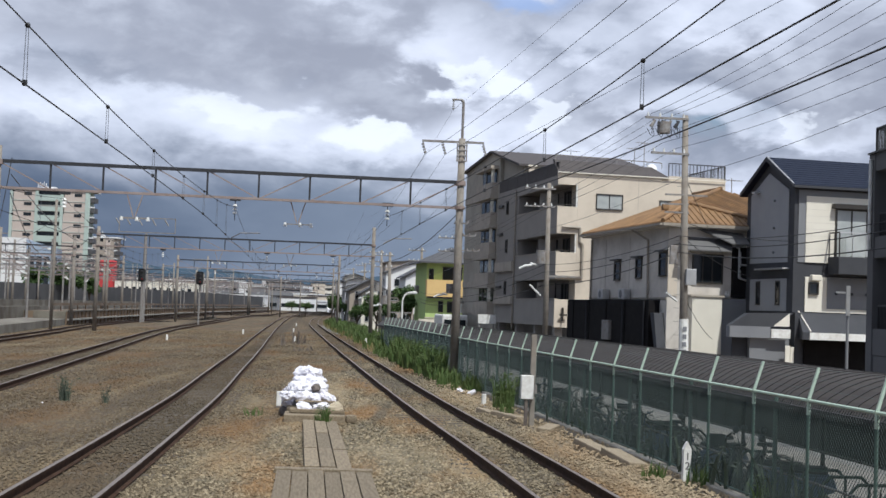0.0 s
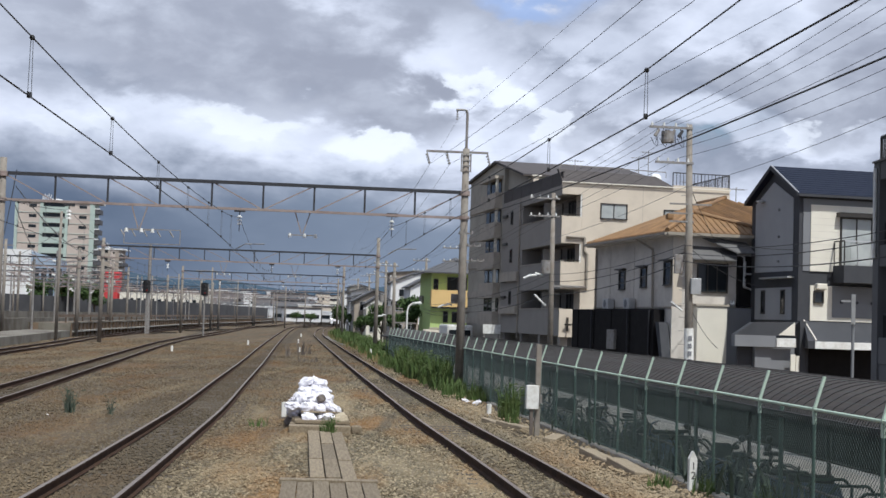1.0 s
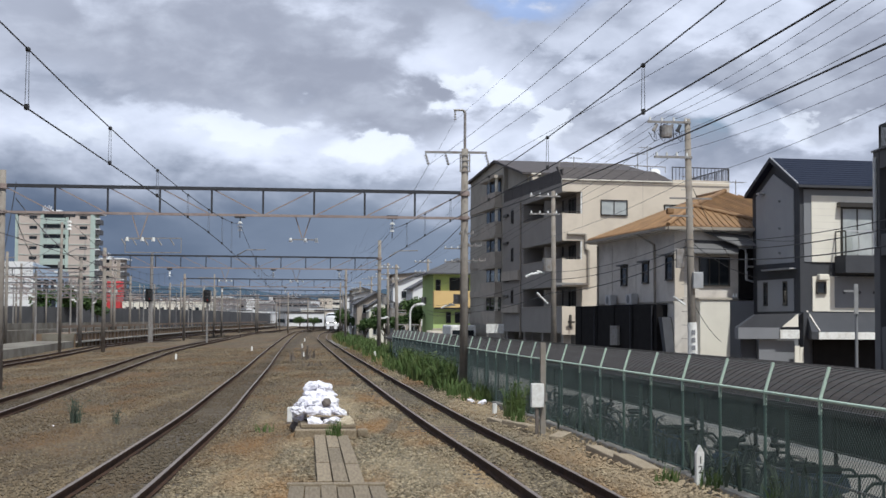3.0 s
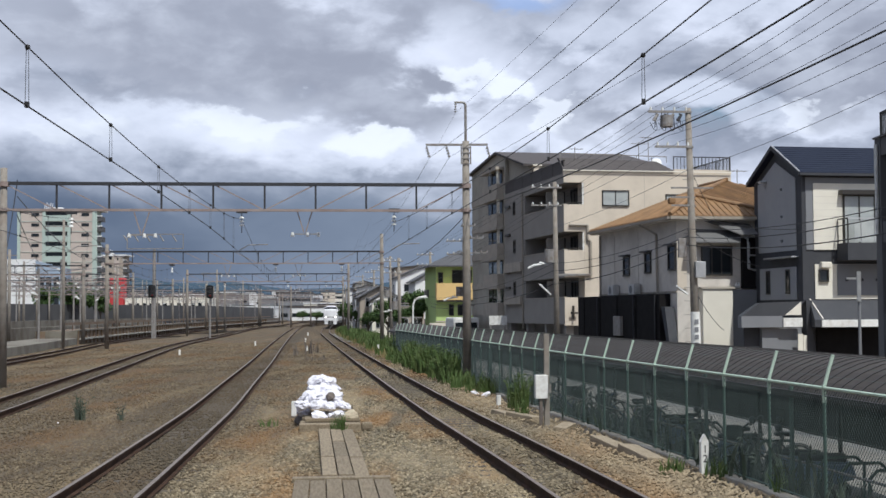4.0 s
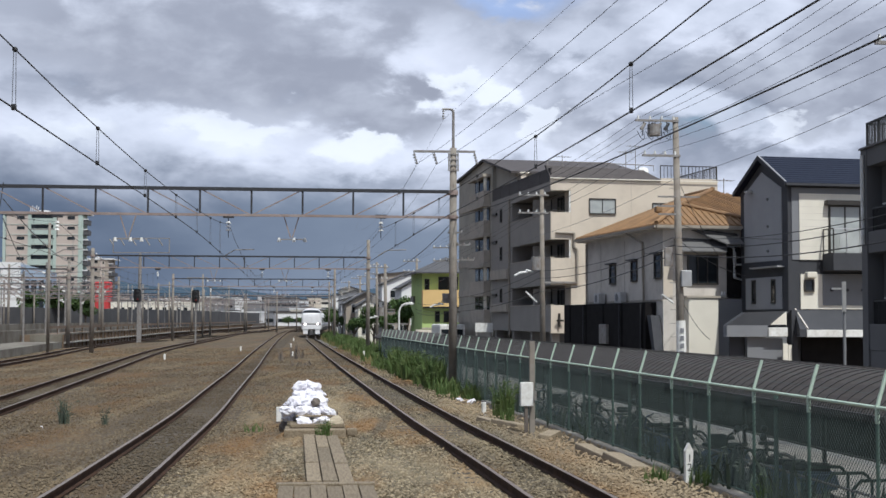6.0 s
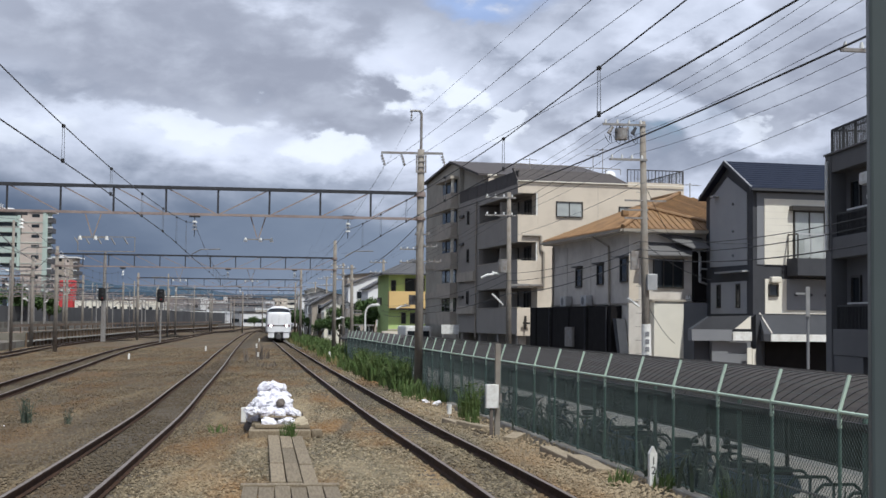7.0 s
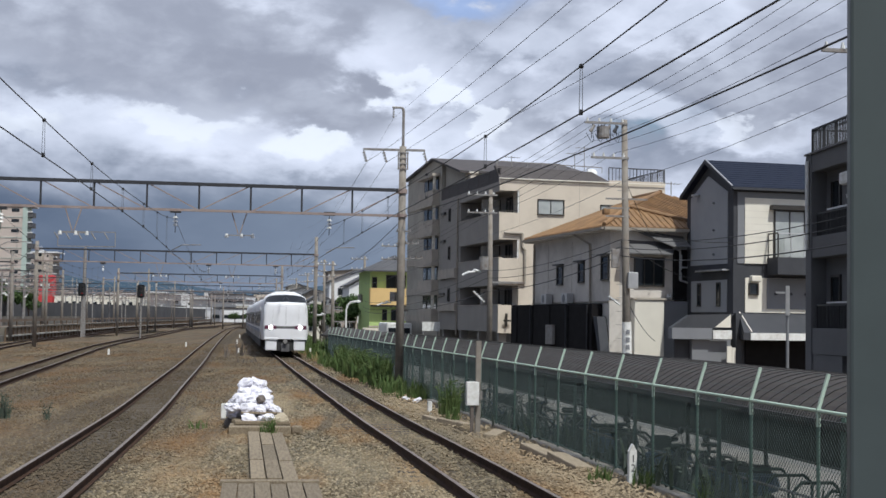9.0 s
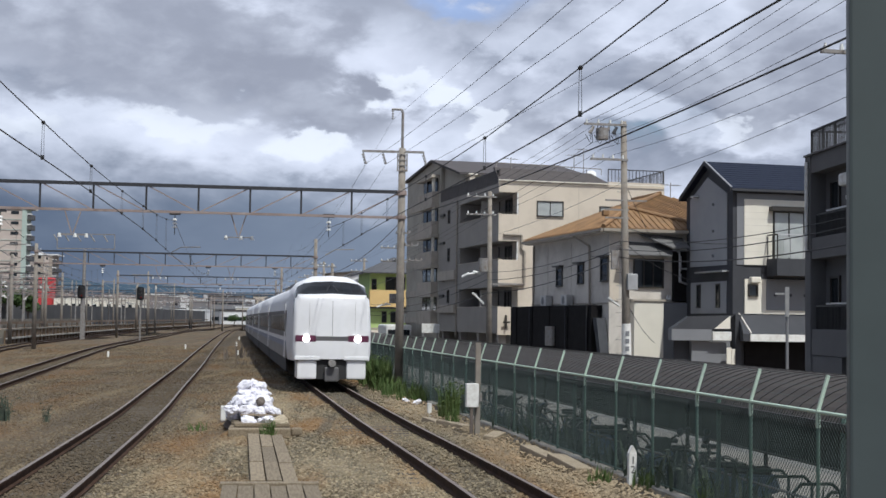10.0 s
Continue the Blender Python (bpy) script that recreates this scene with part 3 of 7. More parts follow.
peg = thing("marker_peg", "short white painted marker peg in the ballast", "marker", (-3.62, 33.6, -0.2), 4)
part("shaft", box((-0.06, -0.05, 0.08), (0.06, 0.05, 0.44), 0.02), WHITE_PAINT, peg)
part("foot", box((-0.07, -0.06, -0.05), (0.07, 0.06, 0.08), 0.01), ROCK, peg)
for _x, _y, _h in ((-16.3, 85, 0.4), (-14.7, 108, 0.45), (-9.3, 95, 0.3), (-30, 104, 0.5), (-11.9, 120, 0.5), (-14.6, 150, 0.6), (1.6, 37.5, 0.25), (-1.3, 64, 0.45), (-4.2, 92, 0.5)):
    p = copy_thing(peg, pose(_x, _y, -0.2 + (_h - 0.44) * 0.6, 0, 0, 5))

# timber walkway towards the sandbags and the wider deck before it
path = thing("plank_walkway", "weathered grey plank walkway laid on ballast", "walkway", (-2.30, 29.7, -0.10), 5.5)
for k in range(3):
    for j, (a, b) in enumerate(((0.0, 2.9), (2.93, 5.8), (5.83, 8.5))):
        part("plank", box((-0.36 + 0.25 * k, -b - 0.1 * k, -0.08), (-0.13 + 0.25 * k, -a - 0.1 * k, 0.0 + 0.012 * ((k + j) % 2)), 0.008), OLD_WOOD, path)
wide = thing("timber_deck", "wide deck of old brown timber planks in the ballast", "timber deck", (-1.35, 19.0, -0.115), 5.0)
for k in range(6):
    part("plank", box((-0.72 + 0.24 * k, -2.5, -0.08), (-0.495 + 0.24 * k, 1.74 - 0.12 * (k % 2), 0.005 * (k % 3)), 0.01), OLD_WOOD, wide)
part("plank", box((-0.76, 1.78, -0.08), (0.74, 2.04, 0.02), 0.01), OLD_WOOD, wide)


def text_mesh(name, body, size, material, parent, at, rx=90, rz=0, ry=0):
    cu = bpy.data.curves.new(name, "FONT")
    cu.body, cu.size, cu.extrude, cu.align_x, cu.align_y = body, size, 0.002, "CENTER", "CENTER"
    cu.materials.append(material)
    ob = new(name, cu)
    ob.parent = parent
    ob.matrix_basis = pose(*at, rx, ry, rz)
    return ob


km = thing("distance_post", "white pointed distance post with black figures", "distance post", (4.2, 21.75, -0.2), 8)
bm = box((-0.065, -0.05, 0), (0.065, 0.05, 0.52), 0.008)
polygon(bm, [(-0.065, -0.05, 0.52), (0.065, -0.05, 0.52), (0, -0.05, 0.64)], (0, 0.1, 0))
part("shaft", bm, WHITE_PAINT, km)
text_mesh("figure", "1", 0.17, BLACK_PAINT, km, (0.0, -0.053, 0.40))
text_mesh("figure", "2", 0.17, BLACK_PAINT, km, (0.0, -0.053, 0.25))

relay = thing("relay_box", "white steel box on a grey concrete post", "equipment box", (2.45, 31.4, -0.3), 5)
part("post", box((-0.06, -0.06, -0.1), (0.06, 0.06, 2.2), 0.01), POLE_CONCRETE, relay)
part("box", box((-0.29, -0.2, 0.72), (0.0, 0.0, 1.26), 0.015), WHITE_PAINT, relay)
part("stand", box((-0.19, -0.16, -0.1), (-0.12, -0.06, 0.72)), ROCK, relay)
part("bracket", box((-0.05, -0.1, 0.85), (0.09, -0.06, 1.05)), OLD_STEEL, relay)
for _x, _y, _w, _l, _t in ((2.05, 33.5, 0.35, 1.2, 30), (2.75, 30.3, 0.3, 0.9, -20), (3.3, 26.2, 0.32, 1.9, 12), (3.6, 24.6, 0.36, 1.7, 10), (1.55, 34.6, 0.25, 0.9, 20)):
    ob = link("timber_baulk", box((-_w / 2, -_l / 2, 0), (_w / 2, _l / 2, 0.2), 0.025), OLD_WOOD)
    ob.matrix_basis = pose(_x, _y, -0.3, 3, 4, _t)
    ob.data.materials[0] = PALE_WOOD
    tagged(ob, "short weathered timber baulk lying by the fence", "timber")
for _x, _y, _s in ((1.1, 43.2, 0.13), (1.42, 42.4, 0.16), (-1.2, 83, 0.3), (-9.06, 32.3, 0.04)):
    ob = sack(None, (_x, _y, -0.16), (_s, _s * 0.8, _s * 0.5), 30, SACK)
    tagged(ob, "small white plastic bag lying in ballast", "litter", "litter")

# ---- fence with kerb ----
FY0, FSTEP, FN = 11.775, 1.985, 36


def make_fence():
    fence = thing("chain_link_fence", "green chain-link fence with pale bent post tops", "fence", (0, 0, 0))
    for k in range(FN):
        y = FY0 + FSTEP * k
        x = fence_x(y)
        part("post", rod(bmesh.new(), (x, y, -0.4), (x, y, 1.42), 0.024, sides=8), FENCE_POST, fence)
        bm = bmesh.new()
        bar(bm, (x, y, 1.2), (x, y, 1.42), 0.045, 0.045)
        bar(bm, (x, y, 1.40), (x + 0.13, y + 0.02, 1.82), 0.035, 0.035)
        part("bent_arm", bm, STEEL_GREEN, fence, "pale mint bent arm")
    y1 = FY0 + FSTEP * (FN - 1)
    for z, r in ((1.39, 0.022), (-0.12, 0.011)):
        part("rail", rod(bmesh.new(), (fence_x(FY0), FY0, z), (fence_x(y1), y1, z), r, sides=6), STEEL_GREEN if z > 1 else FENCE_POST, fence)
    for a, z in ((0.05, 1.54), (0.09, 1.67), (0.125, 1.80)):
        part("top_wire", rod(bmesh.new(), (fence_x(FY0) + a, FY0, z), (fence_x(y1) + a, y1, z), 0.0022, sides=4), FENCE_WIRE, fence)
    verts, faces = [], []
    h, pitch, r = 1.54, 0.075, 0.0027
    for way in (1, -1):
        y = FY0 - h
        while y < y1:
            a, b = max(FY0, y), min(y1, y + h)
            if b > a:
                ends = [(a, a - y), (b, b - y)]
                if way < 0:
                    ends = [(a, h - (a - y)), (b, h - (b - y))]
                i = len(verts)
                for yy, zz in ends:
                    x, z = fence_x(yy), zz - 0.15
                    verts += [(x - r, yy, z), (x + r, yy, z - r), (x + r, yy, z + r)]
                faces += [(i, i + 1, i + 4, i + 3), (i + 1, i + 2, i + 5, i + 4), (i + 2, i, i + 3, i + 5)]
            y += pitch
    me = bpy.data.meshes.new("wire_mesh")
    me.from_pydata(verts, [], faces)
    me.materials.append(FENCE_WIRE)
    ob = new("wire_mesh", me)
    ob.parent = fence
    kerb = sweep(bmesh.new(), [(fence_x(y), y, 0) for y in (10, 30, 60, 90)], [(-0.11, -0.6), (-0.11, -0.19), (-0.09, -0.17), (0.12, -0.17), (0.12, -0.7)])
    tagged(link("kerb", kerb, CONCRETE), "stained concrete kerb under the fence", "kerb", kind="structure")


make_fence()

# ---- cycle shed along the fence ----
SHED = surface("smoked roof sheet", (0.047, 0.040, 0.036), 0.68, second=(0.062, 0.053, 0.046), scale=1.2, amount=0.6, spec=0.25)
SHED_RIB = surface("shed rib", (0.022, 0.020, 0.02), 0.6)


def make_shed():
    shed = thing("cycle_shed", "long cycle shed with arched smoked brown roof", "cycle shed", (0, 0, 0))
    r, half = 1.75, 1.28
    prof = []
    for k in range(11):
        a = -half + 2 * half * k / 10
        prof.append((1.62 + a, math.sqrt(r * r - a * a) - r + 1.72))
    low = [(a, z - 0.02) for a, z in reversed(prof)]
    y0, seg = 8.0, 3.97
    for k in range(21):
        ya, yb = y0 + seg * k + 0.01, y0 + seg * (k + 1) - 0.01
        sheet = part("roof_sheet", sweep(bmesh.new(), [(fence_x(ya), ya, 0), (fence_x((ya + yb) / 2), (ya + yb) / 2, 0), (fence_x(yb), yb, 0)], prof + low), SHED, shed)
        if ya < 62:
            for j in range(12):
                y = ya + seg * (j + 0.5) / 12
                bm = sweep(bmesh.new(), [(fence_x(y - 0.014), y - 0.014, 0), (fence_x(y + 0.014), y + 0.014, 0)], [(a, z + 0.012) for a, z in prof] + [(a, z - 0.03) for a, z in reversed(prof)])
                part("rib", bm, SHED_RIB, sheet)
        for j in range(4):
            yc, yd = ya + (yb - ya) * j / 4 + 0.01, ya + (yb - ya) * (j + 1) / 4 - 0.01
            part("back_panel", sweep(bmesh.new(), [(fence_x(yc), yc, 0), (fence_x(yd), yd, 0)], [(2.8, 0.1), (2.8, 1.24), (2.84, 1.24), (2.84, 0.1)]), SHED_RIB, shed)
        x = fence_x(ya)
        part("column", rod(bmesh.new(), (x + 2.75, ya, ROAD_Z), (x + 2.75, ya, 1.3), 0.04), SHED_RIB, shed)
        part("column", rod(bmesh.new(), (x + 0.4, ya, ROAD_Z), (x + 0.4, ya, 1.3), 0.035), FENCE_POST, shed)
    ya, yb = y0, y0 + seg * 21
    for a in (0.36, 2.88):
        part("edge_beam", bar(bmesh.new(), (fence_x(ya) + a, ya, 1.2), (fence_x(yb) + a, yb, 1.2), 0.06, 0.08), SHED_RIB, shed)
    for a, z in ((0.5, 0.2), (2.7, 0.15)):
        part("rail", rod(bmesh.new(), (fence_x(ya) + a, ya, z), (fence_x(yb) + a, yb, z), 0.02), OLD_STEEL, shed)


make_shed()
SLAB = surface("dull paving", (0.18, 0.172, 0.155), 0.9, second=(0.13, 0.123, 0.11), scale=1.2, bump=0.2, dirt=(0.10, 0.09, 0.075, 1), dirt_scale=0.8, dirt_amount=0.5)
PAVING = surface("road asphalt", (0.12, 0.12, 0.115), 0.9, second=(0.17, 0.165, 0.155), scale=0.8, amount=0.7, bump=0.2, bump_scale=120)
bm = sweep(bmesh.new(), [(fence_x(y), y, 0) for y in (-10, 200)], [(0.3, ROAD_Z - 0.1), (0.3, ROAD_Z + 0.02), (5.4, ROAD_Z + 0.02), (5.4, ROAD_Z - 0.1)])
tagged(link("pavement", bm, SLAB), "pale concrete paving under the cycle shed", "pavement", kind="structure")
bm = sweep(bmesh.new(), [(fence_x(y), y, 0) for y in (-10, 260)], [(5.45, ROAD_Z - 0.1), (5.45, ROAD_Z + 0.01), (8.6, ROAD_Z + 0.01), (8.6, ROAD_Z - 0.1)])
tagged(link("road", bm, PAVING), "grey asphalt street behind the cycle shed", "road", kind="structure")
TYRE = surface("tyre", (0.02, 0.02, 0.02), 0.85)
BLUE_CLOTH = surface("blue grey cover", (0.22, 0.29, 0.40), 0.6, second=(0.12, 0.17, 0.25), scale=4, bump=0.3)
DARK_PLASTIC = surface("dark plastic", (0.03, 0.034, 0.04), 0.4)
SILVER = surface("silver", (0.5, 0.5, 0.5), 0.35, 0.8)


def ring(bm, centre, r, thick, n=20):
    """A closed hoop in the y-z plane."""
    rows = []
    for k in range(n):
        a = 2 * math.pi * k / n
        row = []
        for j in range(5):
            b = 2 * math.pi * j / 5
            q = r + thick * math.cos(b)
            row.append(bm.verts.new((centre[0] + thick * math.sin(b), centre[1] + q * math.cos(a), centre[2] + q * math.sin(a))))
        rows.append(row)
    for k in range(n):
        for j in range(5):
            bm.faces.new((rows[k][j], rows[k][(j + 1) % 5], rows[(k + 1) % n][(j + 1) % 5], rows[(k + 1) % n][j]))
    bmesh.ops.recalc_face_normals(bm, faces=bm.faces[:])
    return bm


def bicycle(colour):
    """Local y ahead, wheels on the ground at z 0."""
    b = thing("bicycle", "parked city bicycle with front basket in a cycle shed", "bicycle", (0, 0, 0), 0, "bicycles in the shed")
    for y in (-0.52, 0.52):
        w = part("wheel", ring(bmesh.new(), (0, y, 0.33), 0.31, 0.018), TYRE, b)
        bm = bmesh.new()
        for k in range(6):
            a = math.pi * k / 6
            rod(bm, (0, y + 0.3 * math.cos(a), 0.33 + 0.3 * math.sin(a)), (0, y - 0.3 * math.cos(a), 0.33 - 0.3 * math.sin(a)), 0.003, sides=3)
        part("spokes", bm, SILVER, w)
    bm = bmesh.new()
    for p, q in (((0, -0.52, 0.33), (0, -0.1, 0.3)), ((0, -0.1, 0.3), (0, -0.25, 0.8)), ((0, -0.1, 0.3), (0, 0.4, 0.75)), ((0, 0.4, 0.95), (0, 0.52, 0.33)), ((0, -0.52, 0.33), (0, -0.22, 0.7)), ((-0.25, 0.3, 1.0), (0.25, 0.3, 1.0)), ((0, 0.4, 0.95), (0, 0.33, 1.0))):
        rod(bm, p, q, 0.018, sides=6)
    part("frame", bm, colour, b)
    part("saddle", box((-0.1, -0.4, 0.8), (0.1, -0.12, 0.87), 0.03), DARK_PLASTIC, b)
    bm = bmesh.new()
    made = bmesh.ops.create_cube(bm, size=1.0, matrix=Matrix.LocRotScale((0, 0.6, 0.845), None, (0.34, 0.3, 0.25)))
    for v in bm.verts:
        if v.co.z < 0.8:
            v.co.x *= 0.8
    bm.faces.ensure_lookup_table()
    bmesh.ops.delete(bm, geom=[max(bm.faces, key=lambda q: q.calc_center_median().z)], context="FACES")
    bmesh.ops.solidify(bm, geom=bm.faces[:], thickness=0.012)
    part("basket", bm, DARK_PLASTIC, b)
    part("mudguard", ring(bmesh.new(), (0, -0.52, 0.33), 0.35, 0.012, 14), SILVER, b)
    return b


def scooter():
    b = thing("scooter", "parked motor scooter with dark body in a cycle shed", "scooter", (0, 0, 0), 0, "scooters in the shed")
    for y in (-0.55, 0.55):
        part("wheel", ring(bmesh.new(), (0, y, 0.22), 0.17, 0.05, 14), TYRE, b)
    bm = polygon(bmesh.new(), [(-0.16, -0.85, 0.45), (-0.16, -0.75, 0.72), (-0.16, 0.0, 0.68), (-0.16, 0.05, 0.3), (-0.16, -0.3, 0.28)], (0.32, 0, 0))
    bmesh.ops.bevel(bm, geom=bm.edges[:], offset=0.05, segments=2, affect="EDGES")
    part("body", bm, BLUE_CLOTH, b)
    part("saddle", box((-0.14, -0.7, 0.7), (0.14, 0.0, 0.8), 0.04), DARK_PLASTIC, b)
    bm = polygon(bmesh.new(), [(-0.2, 0.35, 0.3), (-0.2, 0.25, 0.85), (-0.2, 0.32, 1.0), (-0.2, 0.5, 0.8), (-0.2, 0.55, 0.4)], (0.4, 0, 0))
    bmesh.ops.bevel(bm, geom=bm.edges[:], offset=0.04, segments=2, affect="EDGES")
    part("front_shield", bm, DARK_PLASTIC, b)
    bm = bmesh.new()
    rod(bm, (-0.33, 0.25, 1.0), (0.33, 0.25, 1.0), 0.02)
    for s in (-1, 1):
        rod(bm, (s * 0.28, 0.25, 1.0), (s * 0.36, 0.3, 1.22), 0.008)
        bmesh.ops.create_uvsphere(bm, u_segments=8, v_segments=6, radius=0.06, matrix=Matrix.Translation((s * 0.37, 0.3, 1.25)))
    part("handlebar", bm, DARK_PLASTIC, b)
    part("floor", box((-0.15, 0.0, 0.25), (0.15, 0.4, 0.3)), DARK_PLASTIC, b)
    return b


random.seed(11)
_bikes = [bicycle(SILVER), bicycle(BLACK_PAINT), bicycle(surface("blue frame", (0.05, 0.09, 0.2), 0.4))]
_scoot = scooter()
_spots = [15.2, 16.0, 21.2, 21.8, 24.0, 24.6, 25.3, 28.0, 28.6, 29.2, 32.6, 33.3, 36, 37, 39, 41]
for k, y in enumerate(_spots):
    src = _scoot if k in (2, 3, 5, 7, 9) else _bikes[k % 3]
    m = pose(fence_x(y) + (1.35 if src is not _scoot else 0.95) + random.uniform(-0.15, 0.15), y, ROAD_Z + 0.02, random.uniform(-1, 1), random.uniform(-7, 7), 80 + random.uniform(-14, 14))
    if not src.get("used"):
        src["used"] = 1
        src.matrix_basis = m
    else:
        copy_thing(src, m)


for y in (17.6, 18.5, 19.4, 20.2, 22.8, 26.6, 30.6, 31.5):
    stand = thing("cycle_stand", "green painted tubular hoop for locking bicycles", "cycle stand", (fence_x(y) + 0.9, y, ROAD_Z), 6.9, "cycle stands")
    bm = bmesh.new()
    for p, q in (((0, 0, 0), (0, 0, 0.72)), ((0, 0, 0.72), (0.12, 0, 0.84)), ((0.12, 0, 0.84), (0.58, 0, 0.84)), ((0.58, 0, 0.84), (0.7, 0, 0.72)), ((0.7, 0, 0.72), (0.7, 0, 0))):
        rod(bm, p, q, 0.024, sides=8)
    part("hoop", bm, FENCE_POST, stand)


# ---- weeds ----
def weeds(name, label, spots, material, seed, blade_w=0.02):
    """Many upright bent blades: spots of (x, y, radius, height, count)."""
    rng = np.random.default_rng(seed)
    verts, faces = [], []
    for x, y, rad, h, n in spots:
        for _ in range(n):
            a, d = rng.uniform(0, 6.283), rad * math.sqrt(rng.uniform())
            px, py = x + d * math.cos(a), y + d * math.sin(a)
            hh = h * rng.uniform(0.45, 1.1)
            lean = rng.uniform(0.05, 0.45) * hh
            b = rng.uniform(0, 6.283)
            lx, ly = lean * math.cos(b), lean * math.sin(b)
            w = blade_w * rng.uniform(0.6, 1.4)
            c = rng.uniform(0, 6.283)
            wx, wy = w * math.cos(c), w * math.sin(c)
            i = len(verts)
            z = -0.25
            verts += [(px - wx, py - wy, z), (px + wx, py + wy, z), (px + lx * 0.35 + wx, py + ly * 0.35 + wy, z + hh * 0.6), (px + lx * 0.35 - wx, py + ly * 0.35 - wy, z + hh * 0.6), (px + lx, py + ly, z + hh)]
            faces += [(i, i + 1, i + 2, i + 3), (i + 3, i + 2, i + 4)]
            for _k in range(2):
                t = rng.uniform(0.3, 0.95)
                e = rng.uniform(0, 6.283)
                s = hh * rng.uniform(0.05, 0.12)
                q = (px + lx * t * t, py + ly * t * t, z + hh * t)
                j = len(verts)
                verts += [q, (q[0] + s * math.cos(e) + wx, q[1] + s * math.sin(e) + wy, q[2] + s * 0.5), (q[0] + 1.6 * s * math.cos(e), q[1] + 1.6 * s * math.sin(e), q[2] + s * 0.2)]
                faces.append((j, j + 1, j + 2))
    me = bpy.data.meshes.new(name)
    me.from_pydata(verts, [], faces)
    me.materials.append(material)
    return tagged(new(name, me), label, "weeds", kind="stuff")


random.seed(3)
_tall = [(fence_x(y) - random.uniform(0.1, 0.75), y, 0.42, random.uniform(0.35, 0.9) * (1.45 if 51 < y < 70 else 0.8), 60 if y > 50 else 36) for y in [44 + 0.55 * i for i in range(62)]]
weeds("tall_weeds", "tall green weeds growing along the fence", _tall, LEAF, 1, 0.028)
_low = [(RIGHT.at(y) + random.uniform(2.0, 3.6), y, 0.9, random.uniform(0.25, 0.6), 40) for y in [78 + 1.3 * i for i in range(100)]]
weeds("lineside_weeds", "low yellow-green weeds beside the distant track", _low, DRY_LEAF, 2, 0.04)
_low = [(RIGHT.at(y) + random.uniform(2.2, 4.2), y, 0.9, random.uniform(0.4, 1.05), 85) for y in [74 + 1.5 * i for i in range(90)]]
weeds("green_weeds", "leafy green weeds beside the distant track", _low, LEAF, 3, 0.045)
_vine = [(fence_x(y) + random.uniform(0.1, 0.3), y, 0.25, random.uniform(0.3, 0.9), 7) for y in [16 + 0.4 * i for i in range(75)]]
weeds("fence_climbers", "grey-green climbing weeds tangled behind the fence", _vine, VINE, 6, 0.025)
weeds("ballast_weeds", "small green tufts of weed growing in ballast", [(-2.2, 29.4, 0.16, 0.5, 60), (3.75, 22.2, 0.2, 0.3, 40), (4.35, 21.6, 0.2, 0.35, 40), (2.1, 36.5, 0.3, 1.0, 120), (2.0, 33.8, 0.2, 0.5, 40), (-3.9, 31, 0.2, 0.3, 20), (4.9, 19.4, 0.2, 0.5, 40)], LEAF, 4, 0.012)
weeds("yard_stalks", "thin grey-green weed stalks standing in ballast", [(-8.85, 33.4, 0.13, 0.72, 60), (-7.75, 33.0, 0.07, 0.62, 18), (-16.0, 49, 0.5, 0.35, 40)], VINE, 9, 0.009)
weeds("dry_stalks", "dry brown weed stalks between the tracks", [(-9.0, 84, 0.2, 0.9, 9), (-8.5, 88, 0.25, 1.2, 14), (-8.2, 90, 0.2, 0.8, 10), (-2.6, 34.0, 0.5, 0.5, 14), (-3.4, 37, 0.5, 0.4, 30), (-6.9, 75, 0.6, 0.4, 20)], ROCK, 5, 0.03)


